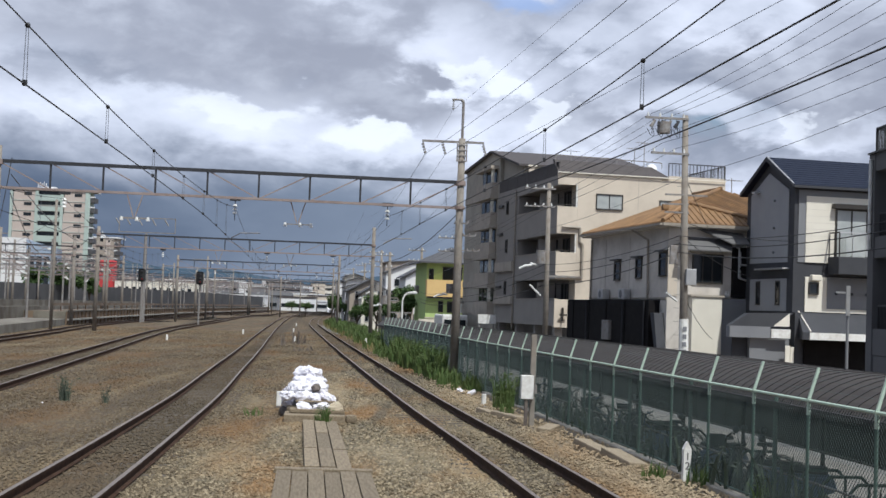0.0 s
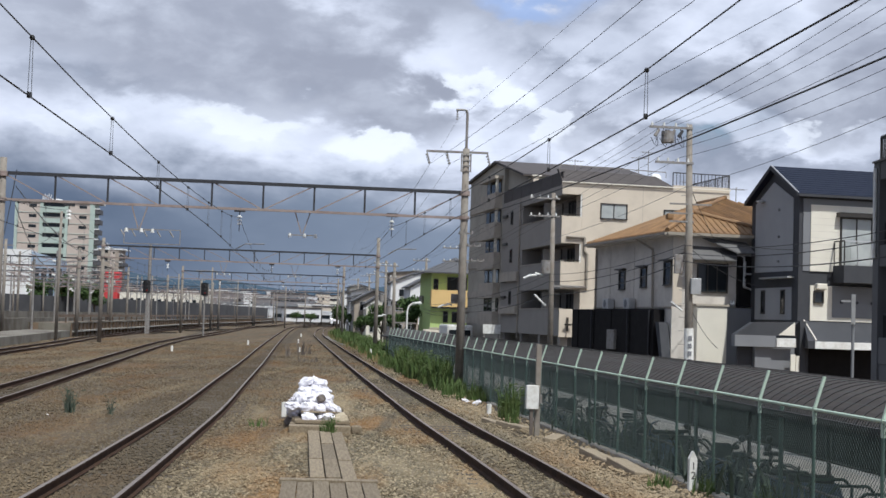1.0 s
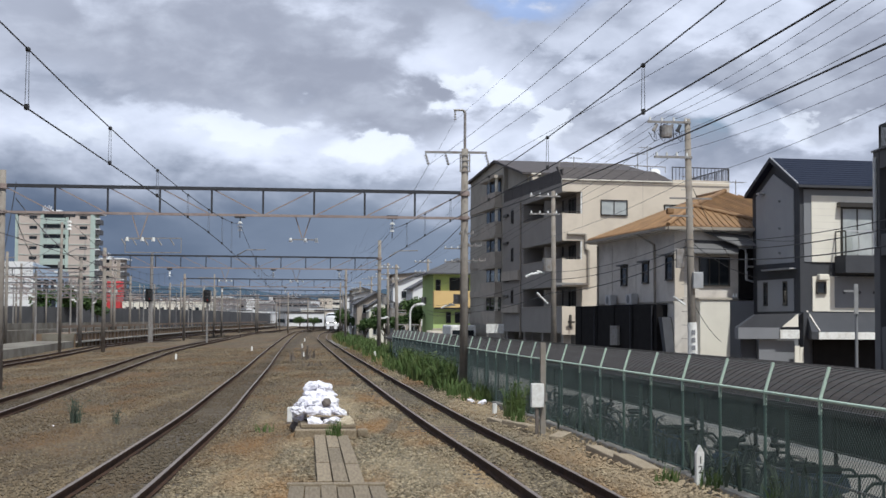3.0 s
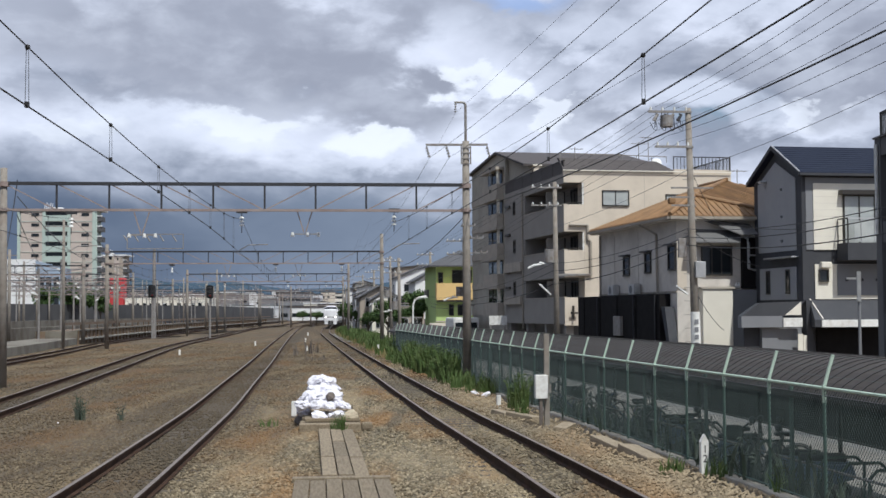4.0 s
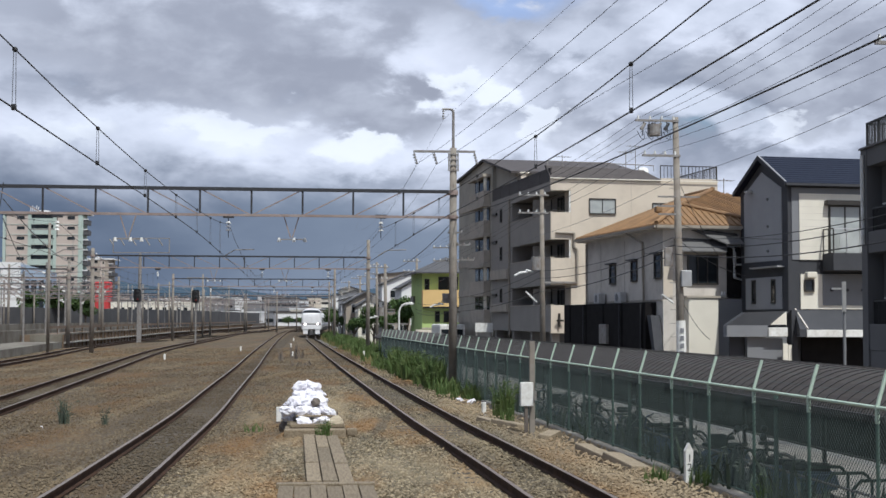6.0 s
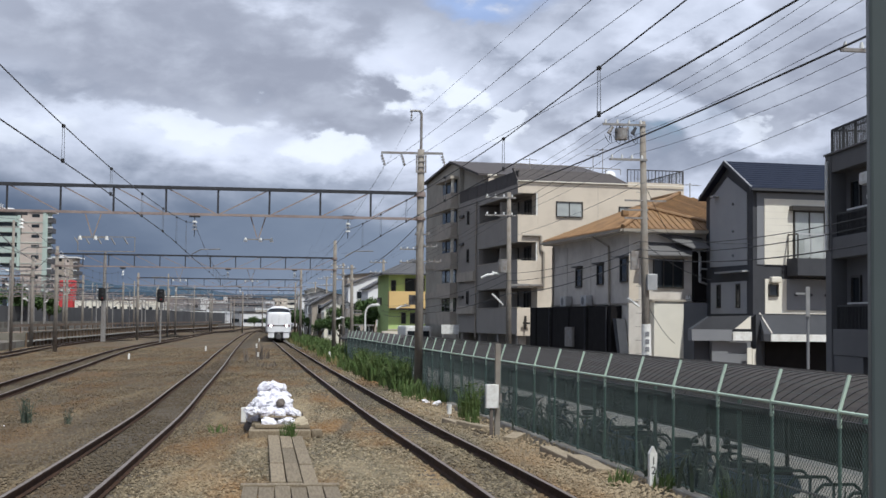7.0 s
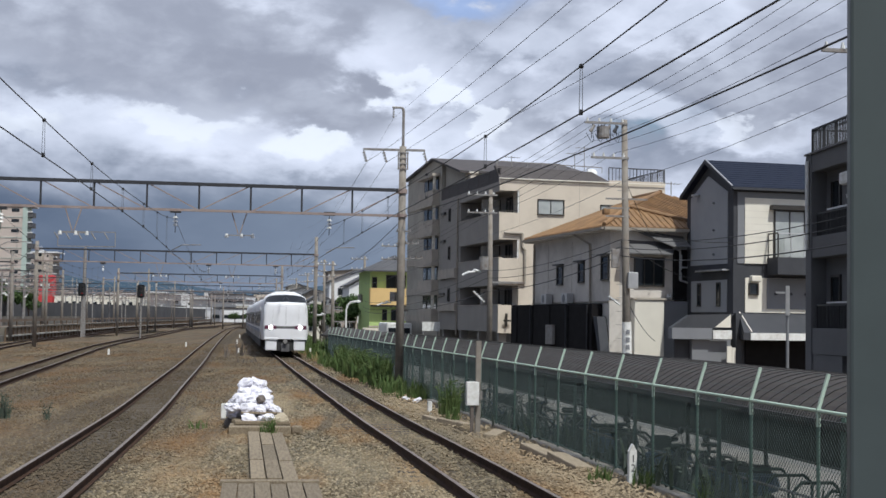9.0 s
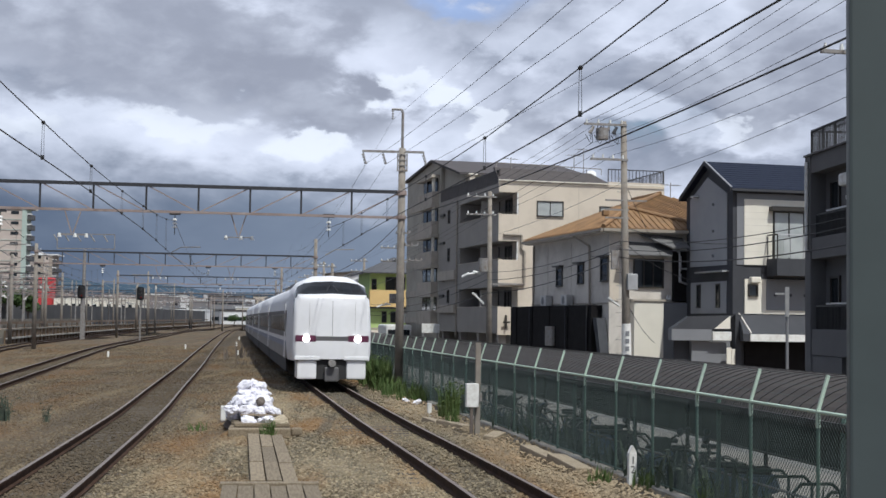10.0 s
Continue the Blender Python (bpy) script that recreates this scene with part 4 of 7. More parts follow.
# ---- loose stones over the near ballast ----
def scatter_stones():
    rng = np.random.default_rng(8)
    base = np.array([(1, 0, 0), (-1, 0, 0), (0, 1, 0), (0, -1, 0), (0, 0, 1), (0, 0, -1)], float)
    tri = np.array([(0, 2, 4), (2, 1, 4), (1, 3, 4), (3, 0, 4), (2, 0, 5), (1, 2, 5), (3, 1, 5), (0, 3, 5)])
    n = 95000
    y = 15.5 + 105 * rng.uniform(size=n) ** 2.6
    x = -0.35 * y + rng.uniform(size=n) * (np.minimum(fence_x(y) - 0.2, 6.4 - 0.1056 * y + 0.8) + 0.35 * y)
    keep = np.ones(n, bool)
    for line in (RIGHT, LEFT, THIRD):
        c = np.array([line.at(v) for v in y])
        for s in (-0.566, 0.566):
            keep &= np.abs(x - c - s) > 0.075
    keep &= ~((np.abs(x + 2.3 + 0.096 * (y - 29.7)) < 0.40) & (y > 21.1) & (y < 34) & (rng.uniform(size=n) > 0.15)) & ~((np.abs(x + 1.35 + 0.087 * (y - 19)) < 0.74) & (y < 21.2) & (rng.uniform(size=n) > 0.3))
    x, y = x[keep], y[keep]
    n = len(x)
    size = rng.uniform(0.018, 0.042, n) * (1 + np.clip(y - 30, 0, 90) / 70)
    pts = base[None] * size[:, None, None] * rng.uniform(0.6, 1.3, (n, 6, 1))
    a = rng.uniform(0, 6.283, n)
    b = rng.uniform(-0.8, 0.8, n)
    px = pts[:, :, 0] * np.cos(a)[:, None] - pts[:, :, 1] * np.sin(a)[:, None]
    py = pts[:, :, 0] * np.sin(a)[:, None] + pts[:, :, 1] * np.cos(a)[:, None]
    pz = pts[:, :, 2] * np.cos(b)[:, None] + px * np.sin(b)[:, None]
    z = -0.17 + 0.04 * np.array([noise.noise((u * 0.35, v * 0.2, 0)) for u, v in zip(x, y)])
    v = np.stack([px + x[:, None], py + y[:, None], pz * 0.75 + z[:, None]], -1).reshape(-1, 3)
    f = (tri[None] + 6 * np.arange(n)[:, None, None]).reshape(-1, 3)
    me = bpy.data.meshes.new("ballast_stones")
    me.from_pydata(v.tolist(), [], f.tolist())
    me.materials.append(STONES)
    tagged(new("ballast_stones", me), "loose crushed brown and grey ballast stones", "gravel", kind="stuff")


scatter_stones()


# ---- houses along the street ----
# grey puts the shade of the flats' railway side into the colour
SHADE_GREY_WALL = surface("render greyed for shade", (0.31, 0.287, 0.262), 0.88, second=(0.26, 0.24, 0.22), scale=0.7, bump=0.1, bump_scale=80)
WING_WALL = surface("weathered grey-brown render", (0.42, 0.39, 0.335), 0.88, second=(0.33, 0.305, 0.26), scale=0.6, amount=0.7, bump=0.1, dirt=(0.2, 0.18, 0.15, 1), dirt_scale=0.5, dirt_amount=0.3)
BEIGE_BAND = surface("beige tile", (0.44, 0.39, 0.33), 0.8, second=(0.28, 0.25, 0.21), scale=1.5)
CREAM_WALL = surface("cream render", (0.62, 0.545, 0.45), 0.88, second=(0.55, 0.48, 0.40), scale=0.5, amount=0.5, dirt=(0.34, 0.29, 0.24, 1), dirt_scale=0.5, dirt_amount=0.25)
PALE_WALL = surface("pale wall", (0.62, 0.58, 0.53), 0.88, second=(0.5, 0.46, 0.42), scale=0.9, amount=0.5, dirt=(0.26, 0.23, 0.2, 1), dirt_scale=0.8, dirt_amount=0.35)
DARK_ROOF = surface("dark brown roof", (0.055, 0.046, 0.045), 0.7, second=(0.08, 0.07, 0.066), scale=3)
TILE = surface("orange brown tile", (0.26, 0.15, 0.068), 0.75, second=(0.19, 0.11, 0.052), scale=2.5, amount=0.7, dirt=(0.13, 0.08, 0.05, 1), dirt_scale=1.5, per_piece=0.16)
SLATE = surface("navy slate", (0.014, 0.019, 0.036), 0.8, second=(0.019, 0.025, 0.045), scale=4, spec=0.2)
CHARCOAL = surface("charcoal wall", (0.042, 0.044, 0.052), 0.8, second=(0.06, 0.062, 0.07), scale=1.2)
GABLE_GREY = surface("gable grey", (0.33, 0.335, 0.35), 0.85, second=(0.28, 0.285, 0.30), scale=1.0)
SLATE_WALL = surface("slate grey wall", (0.125, 0.123, 0.125), 0.85, second=(0.10, 0.098, 0.10), scale=0.8, amount=0.6, bump=0.1)
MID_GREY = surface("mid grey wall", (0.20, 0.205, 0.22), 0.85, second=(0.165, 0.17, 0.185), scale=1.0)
WHITE_WALL = surface("white siding", (0.74, 0.70, 0.61), 0.85, second=(0.66, 0.62, 0.54), scale=1.5, bump=0.15)
BLACK_WALL = surface("black sheet", (0.011, 0.010, 0.011), 0.9, second=(0.018, 0.017, 0.017), scale=2, spec=0.15)
ALU = surface("aluminium", (0.55, 0.55, 0.55), 0.4, 0.6)
DARK_ALU = surface("bronze frame", (0.05, 0.045, 0.04), 0.45, 0.4)
PANE = glass_material("dark pane", (0.018, 0.022, 0.026))
PALE_PANE = surface("curtained pane", (0.42, 0.44, 0.43), 0.12, second=(0.3, 0.32, 0.32), scale=2, amount=0.6)
GUTTER = surface("gutter", (0.34, 0.30, 0.25), 0.6)


def window(parent, lo, hi, face, pane=None, frame_mat=None, bars=1, depth=0.06):
    """A window set on a wall. face: 'x-' for a wall that looks along -x, 'y-' for -y. lo and hi: its two corners on the wall's plane."""
    pane, frame_mat = pane or PANE, frame_mat or ALU
    w = thing("window", "", "")
    w.parent = parent
    (a0, b0, z0), (a1, b1, z1) = lo, hi
    t = 0.05

    def slab(name, u0, u1, za, zb, out, mat):
        if face == "y-":
            bm = box((u0, b0 - out, za), (u1, b0 + 0.03, zb))
        else:
            bm = box((a0 - out, u0, za), (a0 + 0.03, u1, zb))
        return part(name, bm, mat, w)

    u0, u1 = (a0, a1) if face == "y-" else (b0, b1)
    slab("pane", u0, u1, z0, z1, 0.012, pane)
    slab("frame", u0 - t, u0 + 0.01, z0 - t, z1 + t, depth, frame_mat)
    slab("frame", u1 - 0.01, u1 + t, z0 - t, z1 + t, depth, frame_mat)
    slab("frame", u0, u1, z1 - 0.01, z1 + t, depth, frame_mat)
    slab("sill", u0 - 0.02, u1 + 0.02, z0 - t, z0 + 0.01, depth + 0.03, frame_mat)
    for k in range(bars):
        u = u0 + (u1 - u0) * (k + 1) / (bars + 1)
        slab("mullion", u - 0.025, u + 0.025, z0, z1, depth * 0.7, frame_mat)
    return w


def railing(parent, a, b, h, material, step=0.13):
    rail = part("handrail", bar(bmesh.new(), (a[0], a[1], a[2] + h), (b[0], b[1], b[2] + h), 0.05, 0.05), material, parent)
    a, b = Vector(a), Vector(b)
    n = max(2, int((b - a).length / step))
    for k in range(n + 1):
        p = a.lerp(b, k / n)
        part("baluster", bar(bmesh.new(), p, p + Vector((0, 0, h)), 0.025 if k % 8 else 0.05, 0.025), material, rail)
    return rail


# block of flats in cream, its railway side greyed to paint the shade; local x runs along the sunlit front, y along the
# railway side
HOUSE_TURN = 11.0


def make_flats():
    ob = thing("apartment_building", "cream block of flats with shade-grey side and slit balconies", "apartment building", (6.9, 75, 0), HOUSE_TURN)
    G = ROAD_Z
    L, W, OPEN = 13.7, 9.9, 8.87
    part("core", box((1.3, 1.2, G), (W - 0.05, L, 10.05)), SHADE_GREY_WALL, ob)
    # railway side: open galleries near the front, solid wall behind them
    part("street_wall", box((0, OPEN, 1.72), (1.3, L, 10.1), 0.01), SHADE_GREY_WALL, ob, "side wall in shade grey")
    part("roof_band", box((0, 0.05, 9.55), (0.22, OPEN, 10.1)), SHADE_GREY_WALL, ob)
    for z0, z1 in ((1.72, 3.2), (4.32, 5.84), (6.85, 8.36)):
        part("balcony_parapet", box((0, 0.02, z0), (0.18, OPEN, z1), 0.01), SHADE_GREY_WALL, ob, "balcony parapet in shade grey")
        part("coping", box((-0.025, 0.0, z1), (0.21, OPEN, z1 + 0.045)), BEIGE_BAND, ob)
        part("floor_slab", box((0.19, 0.23, z0 + 0.02), (1.29, OPEN, z0 + 0.2)), SHADE_GREY_WALL, ob)
    part("floor_slab", box((0.23, 0.23, 9.6), (1.29, OPEN, 9.75)), SHADE_GREY_WALL, ob)
    for z0, z1 in ((3.25, 4.3), (5.9, 6.84), (8.42, 9.54)):
        part("pier", box((0.02, OPEN - 0.3, z0), (1.28, OPEN - 0.02, z1)), SHADE_GREY_WALL, ob)
        for y in (1.6, 4.2, 6.6):
            window(ob, (1.3, y, z0 - 0.9), (1.3, y + 1.3, z1 - 0.15), "x-", PANE, DARK_ALU)
        part("partition", box((0.2, 4.3, z0 - 0.9), (1.28, 4.36, z1 - 0.1)), PALE_WALL, ob)
    for z in (8.62, 6.2, 3.55):
        window(ob, (0, 11.0, z), (0, 11.35, z + 0.75), "x-", PANE, DARK_ALU, 0)
    for z in (9.1, 7.3, 4.9, 3.9):
        part("duct_hood", box((-0.12, 12.2, z), (0, 13.3, z + 0.16), 0.02), DARK_ALU, ob)
    for z0, z1 in ((4.95, 5.55), (2.9, 3.4)):
        part("small_balcony", box((-0.2, 9.1, z0), (-0.003, 13.5, z1), 0.01), BEIGE_BAND, ob, "beige ledge along the side wall")
    part("downpipe", rod(bmesh.new(), (-0.07, OPEN + 0.1, 1.4), (-0.07, OPEN + 0.1, 9.9), 0.05), GUTTER, ob)
    for y in (0.3, 4.4, 8.6, 13.0):
        part("column", box((0.15, y, G), (0.6, y + 0.4, 1.71)), SHADE_GREY_WALL, ob)
    # terrace railing panels above the side
    for k in range(6):
        part("terrace_panel", box((0.03, 0.1 + 2.27 * k, 10.1), (0.09, 0.1 + 2.27 * k + 2.22, 10.82)), DARK_ROOF, ob, "dark terrace panel")
    part("terrace_rail", box((0.0, 0.08, 10.82), (0.12, L, 10.87)), DARK_ALU, ob)
    part("vent_shaft", box((0.5, 8.2, 10.05), (0.85, 8.7, 11.42), 0.02), CREAM_WALL, ob)
    part("vent_cap", box((0.42, 8.1, 11.42), (1.0, 8.8, 11.5)), WHITE_WALL, ob)
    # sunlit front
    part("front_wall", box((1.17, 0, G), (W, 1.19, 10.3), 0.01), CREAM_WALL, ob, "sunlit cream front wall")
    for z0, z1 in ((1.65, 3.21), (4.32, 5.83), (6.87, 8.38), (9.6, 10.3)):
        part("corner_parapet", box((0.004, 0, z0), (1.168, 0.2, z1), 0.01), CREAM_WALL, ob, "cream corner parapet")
    for z0, z1 in ((8.38, 9.6), (5.83, 6.87)):
        part("corner_post", box((1.08, 0.03, z0), (1.165, 0.12, z1)), WHITE_PAINT, ob)
        part("corner_rail", box((0.02, 0.05, z0 + 0.08), (1.08, 0.1, z0 + 0.13)), DARK_ALU, ob)
    window(ob, (2.27, 0, 8.35), (3.75, 0, 9.14), "y-", PALE_PANE, DARK_ALU)
    window(ob, (2.4, 0, 5.4), (3.8, 0, 6.4), "y-", PALE_PANE, DARK_ALU)
    window(ob, (6.0, 0, 8.3), (6.9, 0, 8.95), "y-", PALE_PANE, DARK_ALU)
    for x in (4.7, 7.6):
        part("wall_joint", box((x, -0.006, 5.0), (x + 0.02, -0.001, 10.25)), BEIGE_BAND, ob)
    # mansard front of the roof terrace
    part("mansard", polygon(bmesh.new(), [(-0.05, -0.1, 10.3), (6.5, -0.1, 10.3), (5.7, 0.75, 10.93), (-0.05, 0.75, 11.06)], (0, 0.35, 0.02)), DARK_ROOF, ob, "dark brown mansard roof band")
    part("fascia", box((-0.06, -0.14, 10.24), (W, -0.11, 10.3)), WHITE_WALL, ob)
    part("stub_wall", box((6.5, 0.02, 10.3), (W, 0.2, 10.42)), CREAM_WALL, ob)
    railing(ob, (0.1, 0.95, 11.02), (6.4, 0.95, 10.9), 0.33, OLD_STEEL, 0.9)
    railing(ob, (6.5, 0.1, 10.42), (W, 0.1, 10.42), 0.72, DARK_ALU, 0.2)
    railing(ob, (W - 0.05, 0.1, 10.42), (W - 0.05, 7.0, 10.42), 0.72, DARK_ALU, 0.2)
    bm = bmesh.new()
    for p, q in (((0.28, -0.1, 7.24), (1.33, -0.1, 7.22)), ((1.33, -0.1, 7.22), (1.33, -0.1, 6.45)), ((1.33, -0.1, 6.45), (1.5, -0.1, 6.3)), ((1.5, -0.1, 6.3), (1.5, -0.1, 4.4)), ((0.0, -0.1, 4.5), (1.5, -0.1, 4.45))):
        rod(bm, p, q, 0.075, sides=8)
    part("drain_pipe", bm, GUTTER, ob, "beige boxed drain pipe")
    part("lamp_bracket", box((0.42, -0.2, 2.0), (0.5, -0.02, 2.75)), DARK_ALU, ob)
    part("lamp_bracket", box((0.28, -0.24, 2.3), (0.68, -0.16, 2.4)), DARK_ALU, ob)
    # far wing, its gable towards the railway
    wing = thing("apartment_wing", "grey gabled wing with stacked beige bay windows", "apartment building", (6.9, 75, 0), HOUSE_TURN)
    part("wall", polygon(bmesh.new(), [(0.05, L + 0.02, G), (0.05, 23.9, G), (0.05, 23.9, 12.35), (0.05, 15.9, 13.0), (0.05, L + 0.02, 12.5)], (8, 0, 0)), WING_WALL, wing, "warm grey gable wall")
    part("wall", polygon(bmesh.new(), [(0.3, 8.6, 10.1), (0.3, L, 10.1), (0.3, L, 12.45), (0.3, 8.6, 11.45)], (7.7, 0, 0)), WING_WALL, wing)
    part("roof", polygon(bmesh.new(), [(-0.15, 8.2, 11.42), (-0.15, 15.9, 13.02), (-0.15, 24.3, 12.35), (-0.15, 24.3, 12.5), (-0.15, 15.9, 13.17), (-0.15, 8.2, 11.55)], (9, 0, 0)), DARK_ROOF, wing, "dark brown gable roof")
    for z0, z1 in ((9.9, 10.9), (7.97, 8.94), (6.0, 6.96), (3.95, 4.95), (2.1, 3.05)):
        bay = part("bay", box((-0.4, 14.3, z0), (0.045, 18.6, z1), 0.01), BEIGE_BAND, wing, "beige tiled bay")
        part("hood", box((-0.5, 14.15, z1 + 0.9), (0.045, 18.8, z1 + 1.1)), BEIGE_BAND, bay)
        part("recess", box((-0.02, 14.5, z1 + 0.01), (0.045, 18.4, z1 + 0.97)), PANE, bay)
        part("jamb", box((-0.38, 14.32, z1 + 0.002), (-0.2, 14.45, z1 + 0.97)), WHITE_WALL, bay)
        for y in (15.8, 17.2):
            part("mullion", box((-0.06, y, z1), (-0.02, y + 0.1, z1 + 0.97)), DARK_ALU, bay)
        part("band", box((-0.01, 18.7, z0 + 0.1), (0.048, 23.8, z0 + 0.5)), BEIGE_BAND, wing)
    dish = thing("satellite_dish", "white satellite dish on a rooftop", "satellite dish", (12.65, 78.5, 10.3), 0)
    bm = bmesh.new()
    bmesh.ops.create_uvsphere(bm, u_segments=16, v_segments=10, radius=0.3, matrix=Matrix.LocRotScale((0, 0, 0.75), Euler((1.1, 0, 0)), (1, 1, 0.3)))
    part("bowl", bm, WHITE_PAINT, dish, smooth=True)
    part("mast", rod(bmesh.new(), (0, 0.1, -0.3), (0, 0.1, 0.75), 0.03), OLD_STEEL, dish)


make_flats()


def aerial(at, h):
    ob = thing("tv_aerial", "thin television aerial on a rooftop mast", "aerial", at, 20, "aerials")
    part("mast", rod(bmesh.new(), (0, 0, 0), (0, 0, h), 0.02, sides=6), OLD_STEEL, ob)
    part("boom", rod(bmesh.new(), (-0.5, 0, h - 0.1), (0.5, 0, h - 0.1), 0.012, sides=5), OLD_STEEL, ob)
    for k in range(6):
        part("element", rod(bmesh.new(), (-0.45 + 0.18 * k, -0.25, h - 0.1), (-0.45 + 0.18 * k, 0.25, h - 0.1), 0.008, sides=4), OLD_STEEL, ob)


aerial((7.75, 77.0, 10.05), 1.75)
aerial((12.1, 78, 10.05), 2.5)
aerial((11.6, 78.4, 10.05), 2.2)
aerial((13.75, 62.3, 8.2), 0.75)


def tiled_slope(parent, outline, down, pitch=0.27):
    """One roof face: an outline of corners, with rolls of tile that run down it as separate pieces."""
    pts = [Vector(p) for p in outline]
    bm = bmesh.new()
    a = [bm.verts.new(p) for p in pts]
    b = [bm.verts.new(p - Vector((0, 0, 0.12))) for p in pts]
    bm.faces.new(a)
    bm.faces.new(b[::-1])
    for i in range(len(pts)):
        k = (i + 1) % len(pts)
        bm.faces.new((a[i], b[i], b[k], a[k]))
    bmesh.ops.recalc_face_normals(bm, faces=bm.faces[:])
    slope = part("roof_slope", bm, TILE, parent, "orange-brown tiled slope")
    down = Vector(down).normalized()
    side = Vector((-down.y, down.x))
    across = [p.xy.dot(side) for p in pts]
    u = min(across) + pitch * 0.5
    while u < max(across):
        cuts = []
        for i in range(len(pts)):
            p, q = pts[i], pts[(i + 1) % len(pts)]
            da, db = p.xy.dot(side) - u, q.xy.dot(side) - u
            if da * db < 0:
                cuts.append(p.lerp(q, da / (da - db)))
        if len(cuts) >= 2:
            cuts.sort(key=lambda p: p.z)
            lo, hi = cuts[0], cuts[-1]
            if (hi - lo).length > 0.2:
                part("tile_roll", rod(bmesh.new(), lo + Vector((0, 0, 0.015)), hi + Vector((0, 0, 0.015)), 0.04, sides=6), TILE, slope)
        u += pitch
    return slope


def make_tiled_house():
    ob = thing("tiled_house", "two-storey pale house with orange-brown tiled hip roof", "house", (9.98, 57, 0), HOUSE_TURN)
    G = ROAD_Z
    L, E = 10.6, 6.32
    part("wall", box((0, 0, G), (4.4, L, E)), PALE_WALL, ob, "stained pale rendered wall")
    far, corner, right = (-0.45, L + 0.35, 6.42), (-0.45, -0.45, 6.42), (4.75, -0.45, 6.42)
    apex, peak, back = (1.42, 1.5, 7.40), (4.25, 4.7, 8.40), (4.25, 8.0, 8.40)
    tiled_slope(ob, (far, corner, apex), (-1, 0))
    tiled_slope(ob, (far, apex, peak, back), (-1, 0.0))
    tiled_slope(ob, (corner, right, apex), (0, -1))
    tiled_slope(ob, (apex, right, (6.4, 3.6, 7.75), peak), (0.75, -1))
    for p, q in ((corner, apex), (apex, peak), (apex, right), (peak, back)):
        part("ridge_tile", rod(bmesh.new(), Vector(p) + Vector((0, 0, 0.05)), Vector(q) + Vector((0, 0, 0.05)), 0.10, sides=8), TILE, ob)
    part("ridge_end", box((0.0, 0.75, 7.0), (0.3, 1.05, 7.28), 0.08), TILE, ob)
    part("ridge_end", box((4.12, 4.5, 8.35), (4.3, 4.7, 8.55), 0.05), TILE, ob)
    part("soffit", box((-0.4, -0.4, E - 0.1), (4.6, L + 0.3, E - 0.045)), PALE_WALL, ob)
    part("gutter", bar(bmesh.new(), (-0.5, -0.45, E), (-0.5, L + 0.3, E), 0.12, 0.1), GUTTER, ob)
    part("gutter", bar(bmesh.new(), (-0.45, -0.5, E), (4.7, -0.5, E), 0.1, 0.12), GUTTER, ob)
    bm = bmesh.new()
    rod(bm, (-0.45, 3.4, E - 0.05), (-0.07, 2.3, E - 0.55), 0.05)
    rod(bm, (-0.07, 2.3, E - 0.55), (-0.07, 2.2, 3.0), 0.05)
    part("downpipe", bm, GUTTER, ob)
    part("downpipe", rod(bmesh.new(), (-0.07, 10.3, G), (-0.07, 10.3, E - 0.2), 0.05), GUTTER, ob)
    for y, z0, z1, w in ((6.05, 4.1, 4.92, 0.78), (3.15, 4.15, 4.98, 0.7), (0.12, 4.2, 5.15, 0.8)):
        w = window(ob, (0, y, z0), (0, y + w, z1), "x-", PANE, DARK_ALU, 0)
        part("hood", box((-0.22, y - 0.12, z1 + 0.06), (-0.001, y + 0.95, z1 + 0.13)), DARK_ALU, w)
    for y in (4.8, 8.2):
        part("wall_joint", box((-0.012, y, 3.2), (-0.002, y + 0.03, E - 0.3)), GUTTER, ob)
    part("string_course", box((-0.05, 0, 3.2), (-0.002, L, 3.27)), GUTTER, ob)
    # front: strip painted as if sunlit, awning over a dark wide window, bay blackened for shade
    part("lit_panel", box((0.0, -0.05, 3.35), (0.42, -0.003, 5.25)), CREAM_WALL, ob, "corner strip coloured as sunlit wall")
    window(ob, (1.13, 0, 3.95), (2.42, 0, 5.12), "y-", PANE, DARK_ALU, 2)
    # awning and lean-to take a darker colour to carry the eave's shade
    part("awning", polygon(bmesh.new(), [(0.35, -0.75, 5.3), (2.55, -0.75, 5.3), (2.9, -0.02, 5.85), (0.5, -0.02, 5.85)], (0, 0, -0.05)), SLATE_WALL, ob, "metal awning darkened for eave shade")
    part("awning_box", box((0.75, -0.5, 5.16), (2.45, -0.06, 5.26), 0.01), BEIGE_BAND, ob)
    part("lean_roof", polygon(bmesh.new(), [(2.5, -0.9, 5.62), (3.3, -0.9, 5.62), (3.3, -0.02, 6.1), (1.2, -0.02, 6.28)], (0, 0, -0.05)), SLATE_WALL, ob, "sheet lean-to roof darkened for eave shade")
    # black block in front of the wall stands for the recess's shade
    part("dark_bay", box((2.86, -0.25, 3.36), (4.35, -0.003, 5.5)), BLACK_WALL, ob, "black block standing for a shaded recess")
    for z0, z1 in ((4.15, 4.55), (4.65, 5.3)):
        part("bay_sash", box((3.1, -0.31, z0), (3.16, -0.255, z1)), ALU, ob)
    bm = bmesh.new()
    for p, q in (((2.7, -0.35, 5.6), (3.05, -0.35, 5.45)), ((3.05, -0.35, 5.45), (3.05, -0.35, 4.2)), ((3.05, -0.35, 4.2), (3.4, -0.35, 4.1)), ((3.05, -0.35, 4.75), (3.4, -0.35, 4.75))):
        rod(bm, p, q, 0.04, sides=8)
    part("drain_pipe", bm, ALU, ob)
